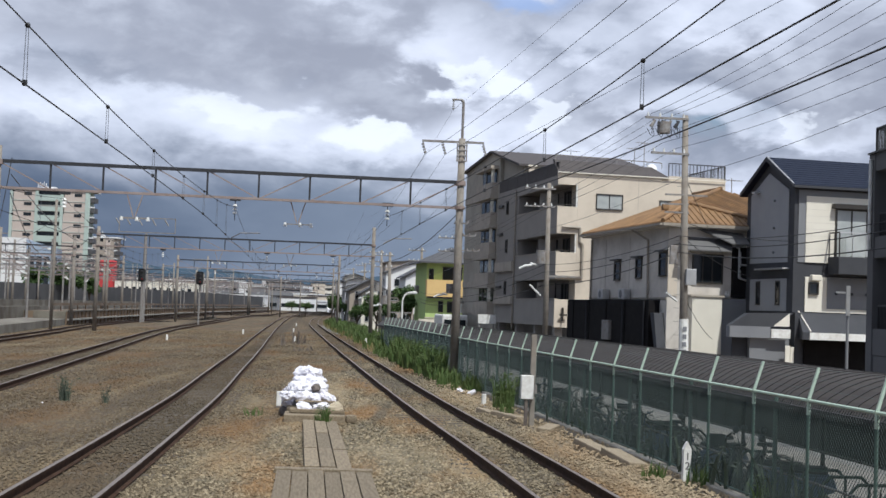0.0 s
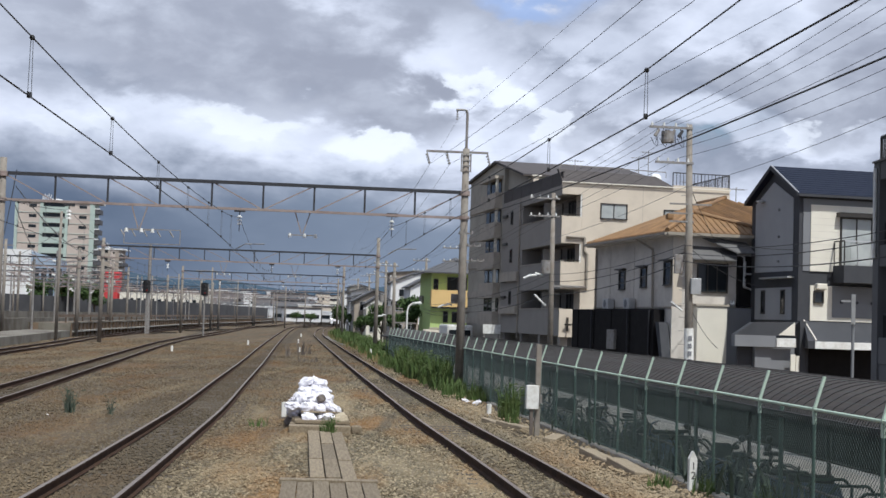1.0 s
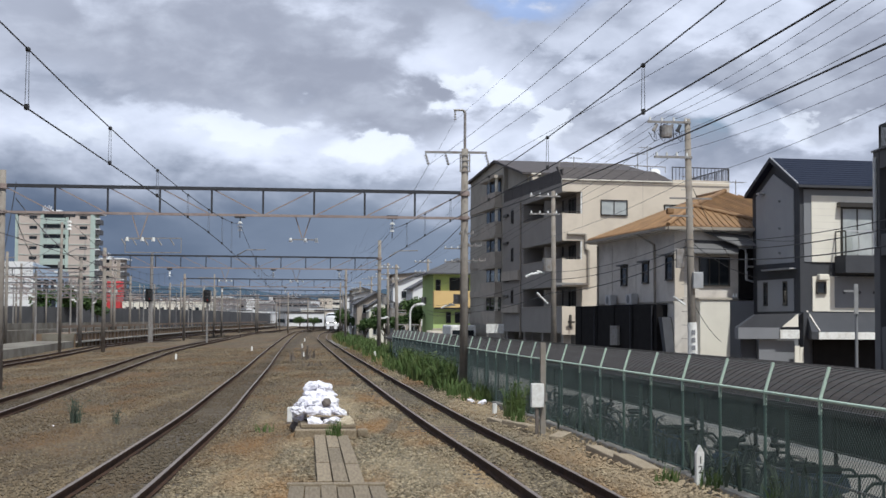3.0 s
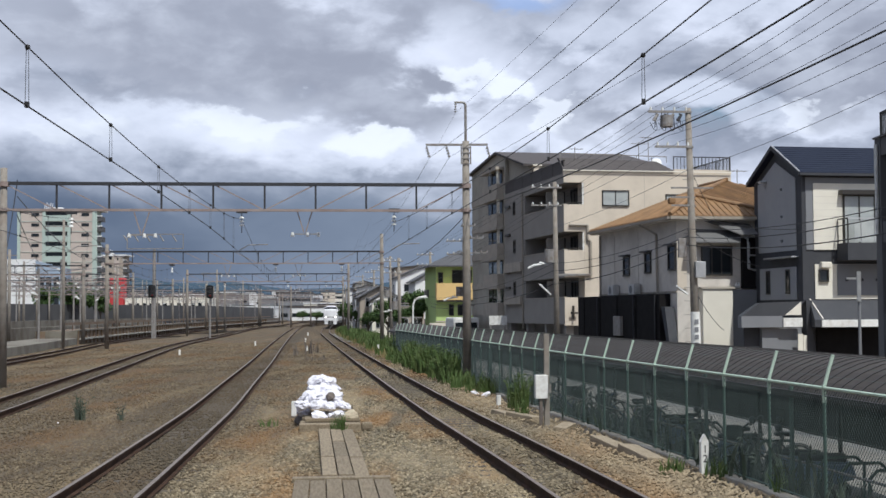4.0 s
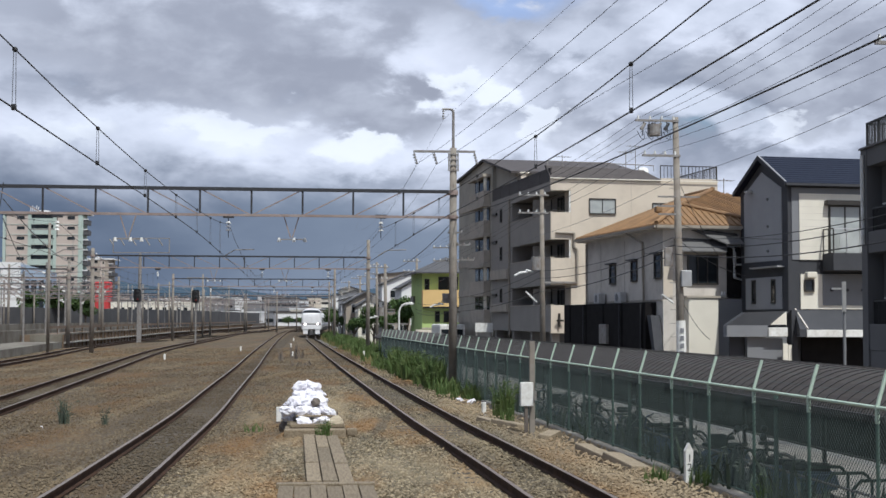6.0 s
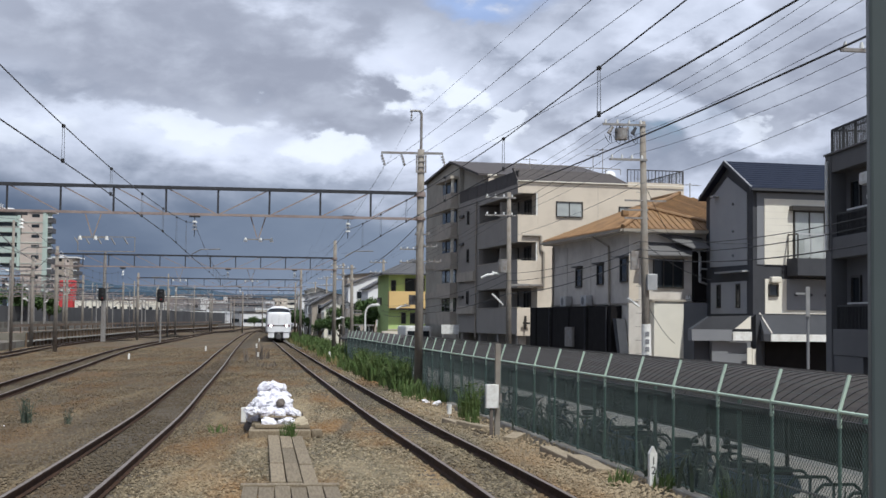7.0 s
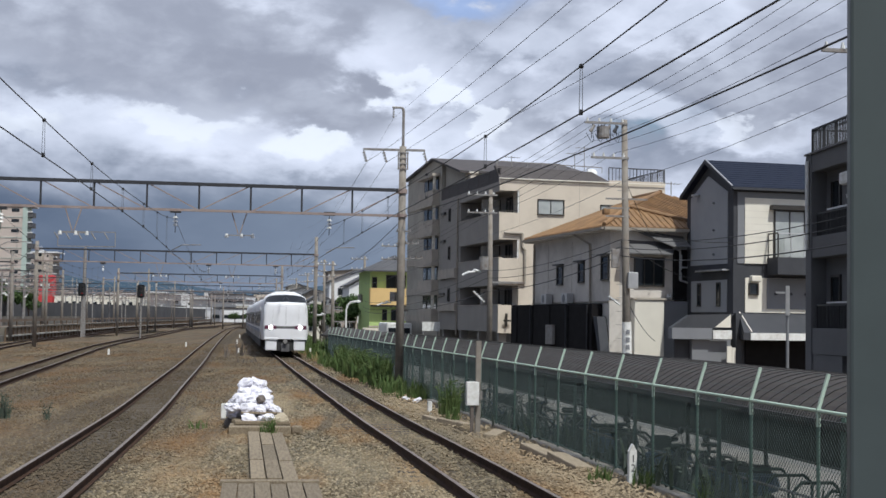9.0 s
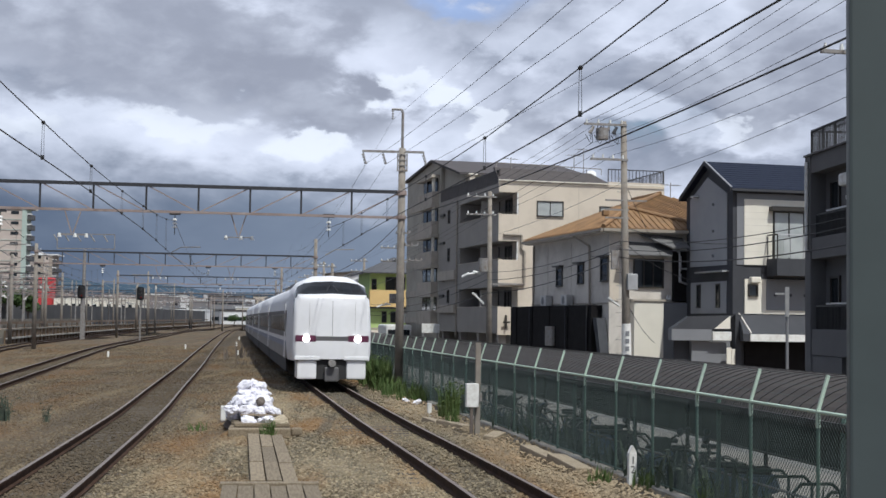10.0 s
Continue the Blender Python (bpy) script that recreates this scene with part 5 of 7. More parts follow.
    for x in (2.5, 2.62):
        part("spotlight", rod(bmesh.new(), (x, -0.3, 3.42), (x + 0.1, -0.12, 3.6), 0.06, 0.03, 10), PORCELAIN, ob)
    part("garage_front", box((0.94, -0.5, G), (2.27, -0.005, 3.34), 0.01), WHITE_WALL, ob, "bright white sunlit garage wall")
    part("garage_cap", box((0.85, -0.56, 3.34), (2.35, -0.003, 3.42)), BEIGE_BAND, ob)
    # mid grey puts the shade beside the bright garage into the wall's colour
    part("side_wall", box((2.28, -0.4, G), (4.4, -0.005, 3.3)), MID_GREY, ob, "side wall greyed to stand for shade")
    # black sheet annex along the railway side
    part("annex", box((-0.5, 0.8, G), (-0.01, 12.7, 3.15), 0.01), BLACK_WALL, ob, "black sheet-metal lean-to")
    for k in range(5):
        part("batten", box((-0.54, 1.2 + 2.6 * k, G), (-0.501, 1.25 + 2.6 * k, 3.15)), BLACK_WALL, ob)
    part("stair", polygon(bmesh.new(), [(-0.45, -0.75, G), (-0.45, -0.55, G), (-0.45, 0.75, 2.6), (-0.45, 0.3, 2.6)], (0.4, 0, 0)), CHARCOAL, ob, "dark steep stair")
    for y in (7.4, 4.4):
        ac = part("air_conditioner", box((-0.38, y, 3.17), (-0.06, y + 0.8, 3.66), 0.02), ALU, ob, "grey air conditioner unit")
        part("grille", rod(bmesh.new(), (-0.39, y + 0.45, 3.41), (-0.37, y + 0.45, 3.41), 0.19, sides=14), MID_GREY, ac)
    part("meter_box", box((-0.66, 5.6, 1.3), (-0.51, 6.6, 2.2), 0.01), OLD_STEEL, ob)
    for y in (9.3, 4.0, 1.2):
        part("conduit", rod(bmesh.new(), (-0.57, y, G), (-0.57, y, 3.1), 0.035, sides=8), DARK_STEEL, ob)


make_tiled_house()


def make_dark_house():
    ob = thing("dark_house", "three-storey charcoal and white house with navy roof", "house", (14.21, 53, 0), HOUSE_TURN)
    G = ROAD_Z
    W, L, E, R = 6.5, 4.42, 7.75, 9.0
    part("wall", polygon(bmesh.new(), [(0, 0, G), (0, L, G), (0, L, E), (0, 0.5 * L, R - 0.1), (0, 0, E)], (W, 0, 0)), CHARCOAL, ob, "charcoal rendered wall")
    part("gable_panel", polygon(bmesh.new(), [(-0.03, 0.48, 4.78), (-0.03, 4.0, 4.8), (-0.03, 4.0, 7.66), (-0.03, 2.29, 8.46), (-0.03, 0.48, 7.66)], (0.028, 0, 0)), GABLE_GREY, ob, "mid grey gable panel")
    part("side_panel", box((-0.03, 0.52, 2.84), (-0.002, 3.92, 4.14)), GABLE_GREY, ob)
    for y in (2.93, 1.1):
        window(ob, (-0.03, y + 0.03, 3.12), (-0.03, y + 0.31, 4.0), "x-", PANE, DARK_ALU, 0, 0.03)
    for y, z in ((1.7, 7.3), (1.7, 6.2), (1.7, 5.2)):
        part("pipe_vent", rod(bmesh.new(), (-0.1, y, z), (-0.03, y, z), 0.05, sides=8), MID_GREY, ob)
    part("floodlight", box((-0.3, 3.1, 7.7), (-0.04, 3.4, 7.78), 0.02), ALU, ob)
    part("side_canopy", box((-0.3, 0.35, 4.5), (-0.002, 2.95, 4.56)), ALU, ob, "pale metal side canopy")
    for s in (0, 1):
        y_e, y_r = (-0.28, 0.5 * L) if s == 0 else (L + 0.28, 0.5 * L)
        part("roof_slope", polygon(bmesh.new(), [(-0.22, y_e, E - 0.08), (-0.22, y_r, R), (-0.22, y_r, R + 0.12), (-0.22, y_e, E + 0.06)], (W + 0.4, 0, 0)), SLATE, ob, "navy slate slope")
        part("barge_board", polygon(bmesh.new(), [(-0.25, y_e, E - 0.1), (-0.25, y_r, R - 0.04), (-0.25, y_r, R + 0.125), (-0.25, y_e, E + 0.07)], (0.028, 0, 0)), CHARCOAL, ob)
    part("rake_flashing", bar(bmesh.new(), (-0.2, -0.28, E + 0.08), (-0.2, 0.5 * L, R + 0.14), 0.05, 0.04), ALU, ob, "pale metal rake flashing")
    for k in range(12):
        fr = (k + 0.5) / 12
        y, z = -0.28 + (0.5 * L + 0.28) * fr, E + 0.06 + (R - E + 0.06) * fr
        part("slate_course", box((-0.2, y - 0.012, z - 0.006), (W + 0.15, y + 0.012, z + 0.01)), SLATE, ob)
    part("gutter", bar(bmesh.new(), (-0.22, -0.33, E - 0.02), (W, -0.33, E - 0.02), 0.1, 0.1), CHARCOAL, ob)
    # front: grey frame, white siding panels, balcony
    part("front_grey", box((0.16, -0.03, 4.78), (W, -0.003, E - 0.12)), MID_GREY, ob, "grey rendered front")
    part("white_panel", box((0.47, -0.06, 4.78), (W, -0.032, 7.4)), WHITE_WALL, ob, "white sunlit siding panel")
    for k in range(9):
        part("siding_joint", box((0.48, -0.064, 5.05 + 0.26 * k), (W, -0.0605, 5.06 + 0.26 * k)), PALE_WALL, ob)
    part("white_panel", box((0.49, -0.06, 2.84), (W, -0.003, 4.22)), WHITE_WALL, ob, "white siding panel")
    window(ob, (1.76, -0.06, 5.05), (3.05, -0.06, 6.9), "y-", PALE_PANE, DARK_ALU)
    part("hood", box((1.54, -0.36, 6.95), (4.0, -0.06, 7.13)), DARK_ALU, ob)
    balc = part("balcony", box((1.43, -0.95, 4.34), (5.0, -0.066, 5.02), 0.01), CHARCOAL, ob, "dark balcony base")
    railing(balc, (1.47, -0.9, 5.02), (4.9, -0.9, 5.02), 0.95, ALU, 0.5)
    railing(balc, (1.47, -0.9, 5.02), (1.47, -0.1, 5.02), 0.95, DARK_ALU, 0.4)
    part("screen", box((1.75, -0.88, 5.06), (4.8, -0.86, 5.9)), PALE_PANE, balc, "milky balcony screen")
    part("grey_panel", box((1.42, -0.09, 2.99), (W, -0.062, 4.21)), MID_GREY, ob, "grey recessed panel")
    for x in (1.8, 2.45, 3.1):
        part("pipe_vent", rod(bmesh.new(), (x, -0.14, 3.6), (x, -0.09, 3.6), 0.06, sides=10), CHARCOAL, ob)
    window(ob, (0.67, -0.06, 3.57), (1.0, -0.06, 3.95), "y-", PANE, DARK_ALU, 0)
    part("lamp_hood", box((0.66, -0.3, 4.06), (1.1, -0.06, 4.3), 0.05), WHITE_WALL, ob)
    # canopies and shutters at the street
    part("canopy", polygon(bmesh.new(), [(0.25, -0.01, 2.82), (0.02, -0.9, 2.05), (0.02, -0.9, 1.76), (0.25, -0.01, 1.76)], (W, 0, 0)), CHARCOAL, ob, "dark sloped street canopy")
    part("canopy_rib", bar(bmesh.new(), (0.25, -0.03, 2.85), (0.35, -0.9, 2.08), 0.06, 0.05), PALE_WALL, ob)
    part("canopy_edge", box((0.3, -0.945, 1.76), (W, -0.902, 2.04)), WHITE_PAINT, ob, "white canopy edge")
    part("side_porch", polygon(bmesh.new(), [(-0.05, -0.25, 2.76), (-1.95, -0.25, 2.7), (-2.7, -0.25, 2.2), (-0.9, -0.25, 2.2)], (0, 0.35, 0)), CHARCOAL, ob, "grey side porch roof")
    part("porch_fascia", box((-2.7, -0.25, 1.76), (-1.0, 0.1, 2.199)), MID_GREY, ob)
    part("porch_gable", polygon(bmesh.new(), [(-0.9, -0.3, 2.23), (-0.24, -0.3, 2.23), (-0.24, -0.3, 2.74)], (0, 0.045, 0)), WHITE_WALL, ob)
    part("porch_edge", box((-1.0, -0.32, 1.77), (-0.2, -0.252, 2.12), 0.01), WHITE_PAINT, ob)
    part("porch_wall", box((-1.75, 0.0, G), (-0.1, 0.3, 1.75)), MID_GREY, ob)
    part("porch_door", box((-2.4, 0.2, G), (-1.76, 0.26, 1.75)), CHARCOAL, ob)
    part("shutter", box((0.5, -0.05, G), (W, -0.005, 1.75)), BLACK_WALL, ob)
    part("pillar", box((0.0, -0.25, G), (0.25, -0.003, 2.8)), CHARCOAL, ob)
    part("notice", box((-0.42, -0.36, 0.2), (-0.22, -0.32, 1.5)), WHITE_WALL, ob)
    part("notice", box((-0.2, -0.36, 0.2), (-0.06, -0.32, 1.45)), WHITE_WALL, ob)


make_dark_house()


def make_near_block():
    """Its railed balconies look on to the railway; local y runs from its far corner, where y is 0, towards the station."""
    ob = thing("grey_apartment_house", "dark grey three-storey house with railed balconies", "house", (11.56, 35.8, 0), 1.0)
    G = ROAD_Z
    N, T = -10.0, 6.92
    part("core", box((0.42, N, G), (7.0, -0.02, T - 0.02)), SLATE_WALL, ob)
    part("corner_pier", box((0.0, -0.43, G), (0.6, 0.0, T), 0.01), SLATE_WALL, ob, "grey corner pier")
    part("roof_fascia", box((0.02, N, 6.45), (0.419, -0.44, T)), SLATE_WALL, ob)
    part("coping", box((-0.04, N, T), (0.25, 0.04, T + 0.05)), DARK_ALU, ob)
    for z0, z1 in ((1.63, 2.31), (4.16, 4.72)):
        part("balcony_front", box((0.03, N, z0), (0.18, -0.44, z1), 0.01), SLATE_WALL, ob, "grey balcony parapet")
        part("balcony_floor", box((0.18, N, z0), (0.415, -0.44, z0 + 0.14)), SLATE_WALL, ob)
        railing(ob, (0.1, -0.66, z1), (0.1, N, z1), 0.6, BLACK_PAINT, 0.1)
        part("rail_cap", bar(bmesh.new(), (0.1, -1.4, z1 + 0.66), (0.1, -4.0, z1 + 0.66), 0.05, 0.04), ALU, ob)
    railing(ob, (0.08, -0.3, T + 0.05), (0.08, N, T + 0.05), 0.62, BLACK_PAINT, 0.11)
    railing(ob, (0.08, -0.3, T + 0.05), (5.0, -0.3, T + 0.05), 0.62, BLACK_PAINT, 0.2)
    part("laundry_pole", rod(bmesh.new(), (0.6, -0.6, T + 0.75), (0.6, -6.0, T + 0.75), 0.03, sides=8), DARK_STEEL, ob)
    for y in (-2.6, -3.1):
        part("laundry_post", rod(bmesh.new(), (0.6, y, T), (0.6, y, T + 0.85), 0.035, sides=8), BLACK_PAINT, ob)
    for z in (2.0, 4.5):
        window(ob, (0.42, -1.5, z), (0.42, -0.92, z + 1.65), "x-", PANE, DARK_ALU, 0)
        window(ob, (0.42, -5.6, z), (0.42, -3.9, z + 1.65), "x-", PANE, DARK_ALU, 1)
    part("outer_wall", box((0.05, N, G), (0.415, -3.36, 1.62)), SLATE_WALL, ob)
    part("outer_wall", box((0.05, -2.59, G), (0.415, -0.44, 1.62)), SLATE_WALL, ob)
    part("doorway", box((0.3, -3.35, G), (0.416, -2.6, 1.6)), BLACK_WALL, ob, "dark street doorway")
    part("downpipe", rod(bmesh.new(), (-0.05, -0.25, 4.4), (-0.05, -0.25, 6.76), 0.05), WHITE_PAINT, ob)
    part("vent_hood", box((0.16, -2.75, 5.95), (0.415, -2.0, 6.28), 0.08), WHITE_PAINT, ob, "white metal range hood outlet")
    for y in (-2.55, -2.95, -3.1):
        part("outlet", rod(bmesh.new(), (0.2, y, 5.6), (0.41, y, 5.66), 0.08, 0.06, 10), PORCELAIN, ob)
    return ob


make_near_block()


def simple_house(name, label, at, turn, w, l, h, ridge, wall, roof, rows=()):
    """A plain house with a gable roof, its ridge along y."""
    ob = thing(name, label, "house", at, turn)
    part("wall", box((0, 0, 0), (w, l, h)), wall, ob)
    part("roof", polygon(bmesh.new(), [(-0.35, -0.4, h - 0.05), (w / 2, -0.4, h + ridge), (w + 0.35, -0.4, h - 0.05), (w + 0.35, -0.4, h + 0.12), (w / 2, -0.4, h + ridge + 0.18), (-0.35, -0.4, h + 0.12)], (0, l + 0.8, 0)), roof, ob)
    part("gable", polygon(bmesh.new(), [(0.05, 0.02, h), (w - 0.05, 0.02, h), (w / 2, 0.02, h + ridge)], (0, l - 0.04, 0)), wall, ob)
    for z in rows:
        window(ob, (w * 0.15, 0, z), (w * 0.4, 0, z + 1.1), "y-")
        window(ob, (w * 0.6, 0, z), (w * 0.85, 0, z + 1.1), "y-")
        window(ob, (0, l * 0.3, z), (0, l * 0.5, z + 1.1), "x-")
        window(ob, (0, l * 0.65, z), (0, l * 0.8, z + 1.1), "x-")
    return ob


LIME = surface("lime wall", (0.40, 0.52, 0.20), 0.85, second=(0.35, 0.46, 0.17), scale=1)
ORANGE = surface("apricot wall", (0.66, 0.46, 0.20), 0.85, second=(0.58, 0.40, 0.17), scale=1)
ROOF_GREY = surface("grey roof", (0.07, 0.07, 0.075), 0.7, second=(0.1, 0.1, 0.105), scale=2)
FAR_WHITE = surface("far white wall", (0.72, 0.72, 0.72), 0.9, second=(0.6, 0.6, 0.61), scale=0.3)
FAR_TAN = surface("far tan wall", (0.36, 0.31, 0.26), 0.9, second=(0.28, 0.25, 0.22), scale=0.3)


def make_lime_house():
    ob = thing("lime_house", "lime green house with apricot balcony band", "house", (-0.35, 122, 0), STREET_TURN)
    G = ROAD_Z
    part("wall", box((0, 0, G), (5.2, 9, 6.7)), LIME, ob)
    part("balcony_band", box((-0.05, -0.9, 3.55), (5.2, -0.005, 5.05)), ORANGE, ob, "apricot balcony front")
    # dark slab stands for the shade under the balcony front
    part("soffit_shade", box((0.1, -0.8, 3.4), (5.2, -0.005, 3.54)), ROOF_GREY, ob)
    part("porch_roof", polygon(bmesh.new(), [(-0.6, -1.2, 1.0), (-0.6, -0.01, 1.5), (-0.6, -0.01, 0.8), (-0.6, -1.2, 0.8)], (5.5, 0, 0)), BEIGE_BAND, ob)
    part("roof", polygon(bmesh.new(), [(-0.7, -0.9, 6.65), (2.6, 3.5, 8.2), (5.9, -0.9, 6.65)], (0, 0, -0.12)), ROOF_GREY, ob)
    part("roof", polygon(bmesh.new(), [(-0.7, -0.9, 6.65), (-0.7, 9.6, 6.65), (2.6, 3.5, 8.2)], (0, 0, -0.12)), ROOF_GREY, ob)
    part("roof", polygon(bmesh.new(), [(5.9, -0.9, 6.65), (2.6, 3.5, 8.2), (5.9, 9.6, 6.65)], (0, 0, -0.12)), ROOF_GREY, ob)
    window(ob, (1.5, 0, 4.9), (3.2, 0, 6.2), "y-", PANE, DARK_ALU)
    window(ob, (0.25, 0, 5.1), (0.6, 0, 6.0), "y-", PANE, DARK_ALU, 0)
    part("string_course", box((-0.06, -0.06, 1.55), (5.26, -0.004, 1.68)), BEIGE_BAND, ob)
    window(ob, (1.2, 0, 2.2), (1.55, 0, 3.1), "y-", PANE, DARK_ALU, 0)
    window(ob, (2.0, 0, 2.2), (2.4, 0, 3.1), "y-", PANE, DARK_ALU, 0)
    window(ob, (3.0, 0, 2.2), (4.8, 0, 3.4), "y-", PALE_PANE, ALU)


make_lime_house()
random.seed(21)
for _x, _y, _w, _l, _h, _r, _wm, _rm, _lab in (
        (-8.6, 172, 3.4, 7, 4.6, 1.2, WHITE_WALL, ROOF_GREY, "small white house with grey gable roof"),
        (-5.0, 158, 3.2, 6, 4.0, 1.2, FAR_TAN, DARK_ROOF, "small tan house with dark roof by the street"),
        (-11.8, 190, 3.0, 7, 5.6, 0.5, FAR_WHITE, ROOF_GREY, "narrow white house with flat roof"),
        (-14.6, 232, 3.2, 8, 8.0, 0.5, WHITE_WALL, ROOF_GREY, "tall narrow white house beside the railway"),
        (-3.0, 165, 6, 8, 6.8, 1.8, FAR_WHITE, ROOF_GREY, "white house with grey gable roof by the street"),
        (-10.5, 178, 5, 9, 5.0, 1.5, FAR_TAN, ROOF_GREY, "low tan house with grey roof"),
        (-13.0, 210, 4.0, 9, 6.8, 0.6, FAR_WHITE, ROOF_GREY, "white narrow house beside the railway"),
        (-7.0, 215, 9, 10, 8.5, 2.0, FAR_WHITE, ROOF_GREY, "white three-storey house with grey roof"),
        (-17.5, 260, 5.5, 9, 7.6, 0.8, FAR_WHITE, ROOF_GREY, "white distant house beside the railway"),
        (-9.0, 270, 12, 10, 12.0, 0.5, FAR_TAN, ROOF_GREY, "tan distant block with flat roof"),
        (0.5, 180, 10, 10, 9.0, 1.4, FAR_TAN, ROOF_GREY, "tan three-storey house with grey roof"),
        (-20.0, 330, 8, 9, 9.0, 1.0, FAR_WHITE, ROOF_GREY, "white distant house near the curve")):
    simple_house("house", _lab, (_x, _y, ROAD_Z), STREET_TURN, _w, _l, _h, _r, _wm, _rm, (1.2, 3.9) if _h < 8 else (1.2, 3.9, 6.5))

board = thing("sign_board", "white hoarding board in front of flats", "hoarding", (3.05, 84, ROAD_Z), STREET_TURN)
part("panel", box((0, 0, 2.25), (1.1, 0.06, 2.82)), WHITE_PAINT, board)
for _a in (0.05, 0.95):
    part("leg", box((_a, 0.06, 0), (_a + 0.08, 0.14, 2.8)), OLD_STEEL, board)
# a car and sign boards in front of the flats
van = thing("parked_van", "white parked van on the street", "van", (0.9, 93, ROAD_Z), STREET_TURN)
part("body", box((0, 0, 0.35), (1.8, 4.4, 2.7), 0.15), WHITE_PAINT, van)
part("windscreen", box((0.15, -0.02, 1.5), (1.65, 0.3, 2.35), 0.02), PANE, van)
for _a in (0.05, 1.45):
    for _b in (0.6, 2.9):
        part("wheel", rod(bmesh.new(), (_a, _b, 0.3), (_a + 0.2, _b, 0.3), 0.3, sides=14), TYRE, van)


# ---- street poles and their cables ----
def street_pole(at, h, lean, kind):
    ob = thing("utility_pole", "grey concrete utility pole with crossarms and insulators", "utility pole", at, STREET_TURN, "utility poles")
    part("shaft", rod(bmesh.new(), (lean, 0, 0), (0, 0, h), 0.17, 0.11, 12), POLE_CONCRETE, ob, smooth=True)
    arms = ((h - 0.15, -1.55, 0.1), (h - 1.45, -1.3, 0.15)) if kind != 1 else ((h - 0.3, -1.3, 0.35), (h - 1.25, -1.3, 0.35))
    for z, x0, x1 in arms:
        arm = part("crossarm", box((x0, -0.13, z - 0.04), (x1, -0.05, z + 0.04)), OLD_STEEL, ob)
        for k in range(4):
            x = x0 + 0.1 + (x1 - x0 - 0.3) * k / 3
            bm = bmesh.new()
            rod(bm, (x, -0.09, z + 0.04), (x, -0.09, z + 0.12), 0.05, sides=8)
            rod(bm, (x, -0.09, z + 0.12), (x, -0.09, z + 0.18), 0.032, sides=8)
            part("insulator", bm, PORCELAIN, arm)
    if kind == 0:
        bm = bmesh.new()
        rod(bm, (-0.85, -0.1, h - 0.72), (-0.85, -0.1, h - 0.3), 0.24, sides=14)
        part("transformer", bm, OLD_STEEL, ob, "grey hanging switch drum")
        for k in range(5):
            part("lead", rod(bmesh.new(), (-1.3 + 0.25 * k, -0.1, h - 0.75), (-1.25 + 0.22 * k, -0.1, h - 0.2), 0.015, sides=5), WIRE, ob)
        for k in range(4):
            part("switch", rod(bmesh.new(), (-1.35 + 0.3 * k, -0.16, h - 0.5), (-1.2 + 0.3 * k, -0.16, h - 0.25), 0.075, 0.05, 8), DARK_STEEL if k % 2 else OLD_STEEL, ob)
            loop = [(-1.5 + 0.33 * k + 0.28 * math.sin(a * 0.5), -0.12, h - 0.55 - 0.33 * math.sin(a * 0.25 * math.pi)) for a in range(5)]
            curve_wire("jumper", loop, 0.012, WIRE, parent=ob)
        for k in range(14):
            part("step_bolt", rod(bmesh.new(), (-0.24, 0, 1.9 + 0.5 * k), (0.26, 0, 1.9 + 0.5 * k), 0.012, sides=5), OLD_STEEL, ob)
    elif kind == 1:
        part("transformer", rod(bmesh.new(), (-0.35, -0.15, h - 4.3), (-0.35, -0.15, h - 3.6), 0.26, sides=14), OLD_STEEL, ob, "grey pole transformer")
        bm = bmesh.new()
        for k in range(3):
            rod(bm, (-1.5 + 0.3 * k, -0.1, h - 4.6 + 0.15 * k), (-1.1 + 0.3 * k, -0.1, h - 4.4), 0.06, sides=8)
        part("cutout", bm, PORCELAIN, ob)
        part("side_arm", box((0.1, -0.1, h - 5.0), (1.9, -0.04, h - 4.9)), OLD_STEEL, ob)
    return ob


p1 = street_pole((9.25, 50, ROAD_Z), 10.55, 0.2, 0)
part("sign", box((-0.5, -0.25, 5.0), (-0.2, -0.1, 5.7), 0.02), OLD_STEEL, p1)
part("meter_box", box((0.12, -0.3, 4.25), (0.5, -0.05, 4.85), 0.02), ALU, p1, "grey box strapped to the pole")
part("lamp_arm", bar(bmesh.new(), (-0.6, -0.2, 3.95), (-0.15, -0.1, 3.65), 0.1, 0.06), PORCELAIN, p1)
ban = part("advert_band", rod(bmesh.new(), (0.19, 0, 1.0), (0.16, 0, 3.0), 0.185, 0.175, 14), WHITE_PAINT, p1, "white advertising band with dark bars")
for k in range(6):
    part("bar", box((0.08, -0.19, 1.15 + 0.28 * k), (0.22, -0.172, 1.32 + 0.28 * k)), MID_GREY, ban)
for _z in (7.55, 7.2, 6.9):
    part("side_arm", box((-0.7, -0.1, _z), (0.9 if _z > 7.4 else 0.2, -0.04, _z + 0.06)), OLD_STEEL, p1)
p2 = street_pole((6.15, 72, ROAD_Z), 9.95, 0.05, 1)
part("lamp_arm", bar(bmesh.new(), (-0.9, -0.2, 4.5), (-0.3, -0.1, 3.95), 0.14, 0.08), PORCELAIN, p2)
p0 = street_pole((10.9, 28.95, ROAD_Z), 10.43, 0.0, 2)
for _x, _y, _h in ((1.75, 98, 8.5), (-0.9, 128, 8.8), (-5.2, 142, 9.0), (-9.5, 195, 9.2), (-7.3, 168, 8.6), (-12.8, 225, 9.4), (-3.4, 112, 7.6), (-15.9, 268, 9.5)):
    street_pole((_x, _y, ROAD_Z), _h, 0.1, 1)
pole = thing("sign_pole", "thin steel street sign pole with small box", "pole", (13.3, 43, ROAD_Z), 0)
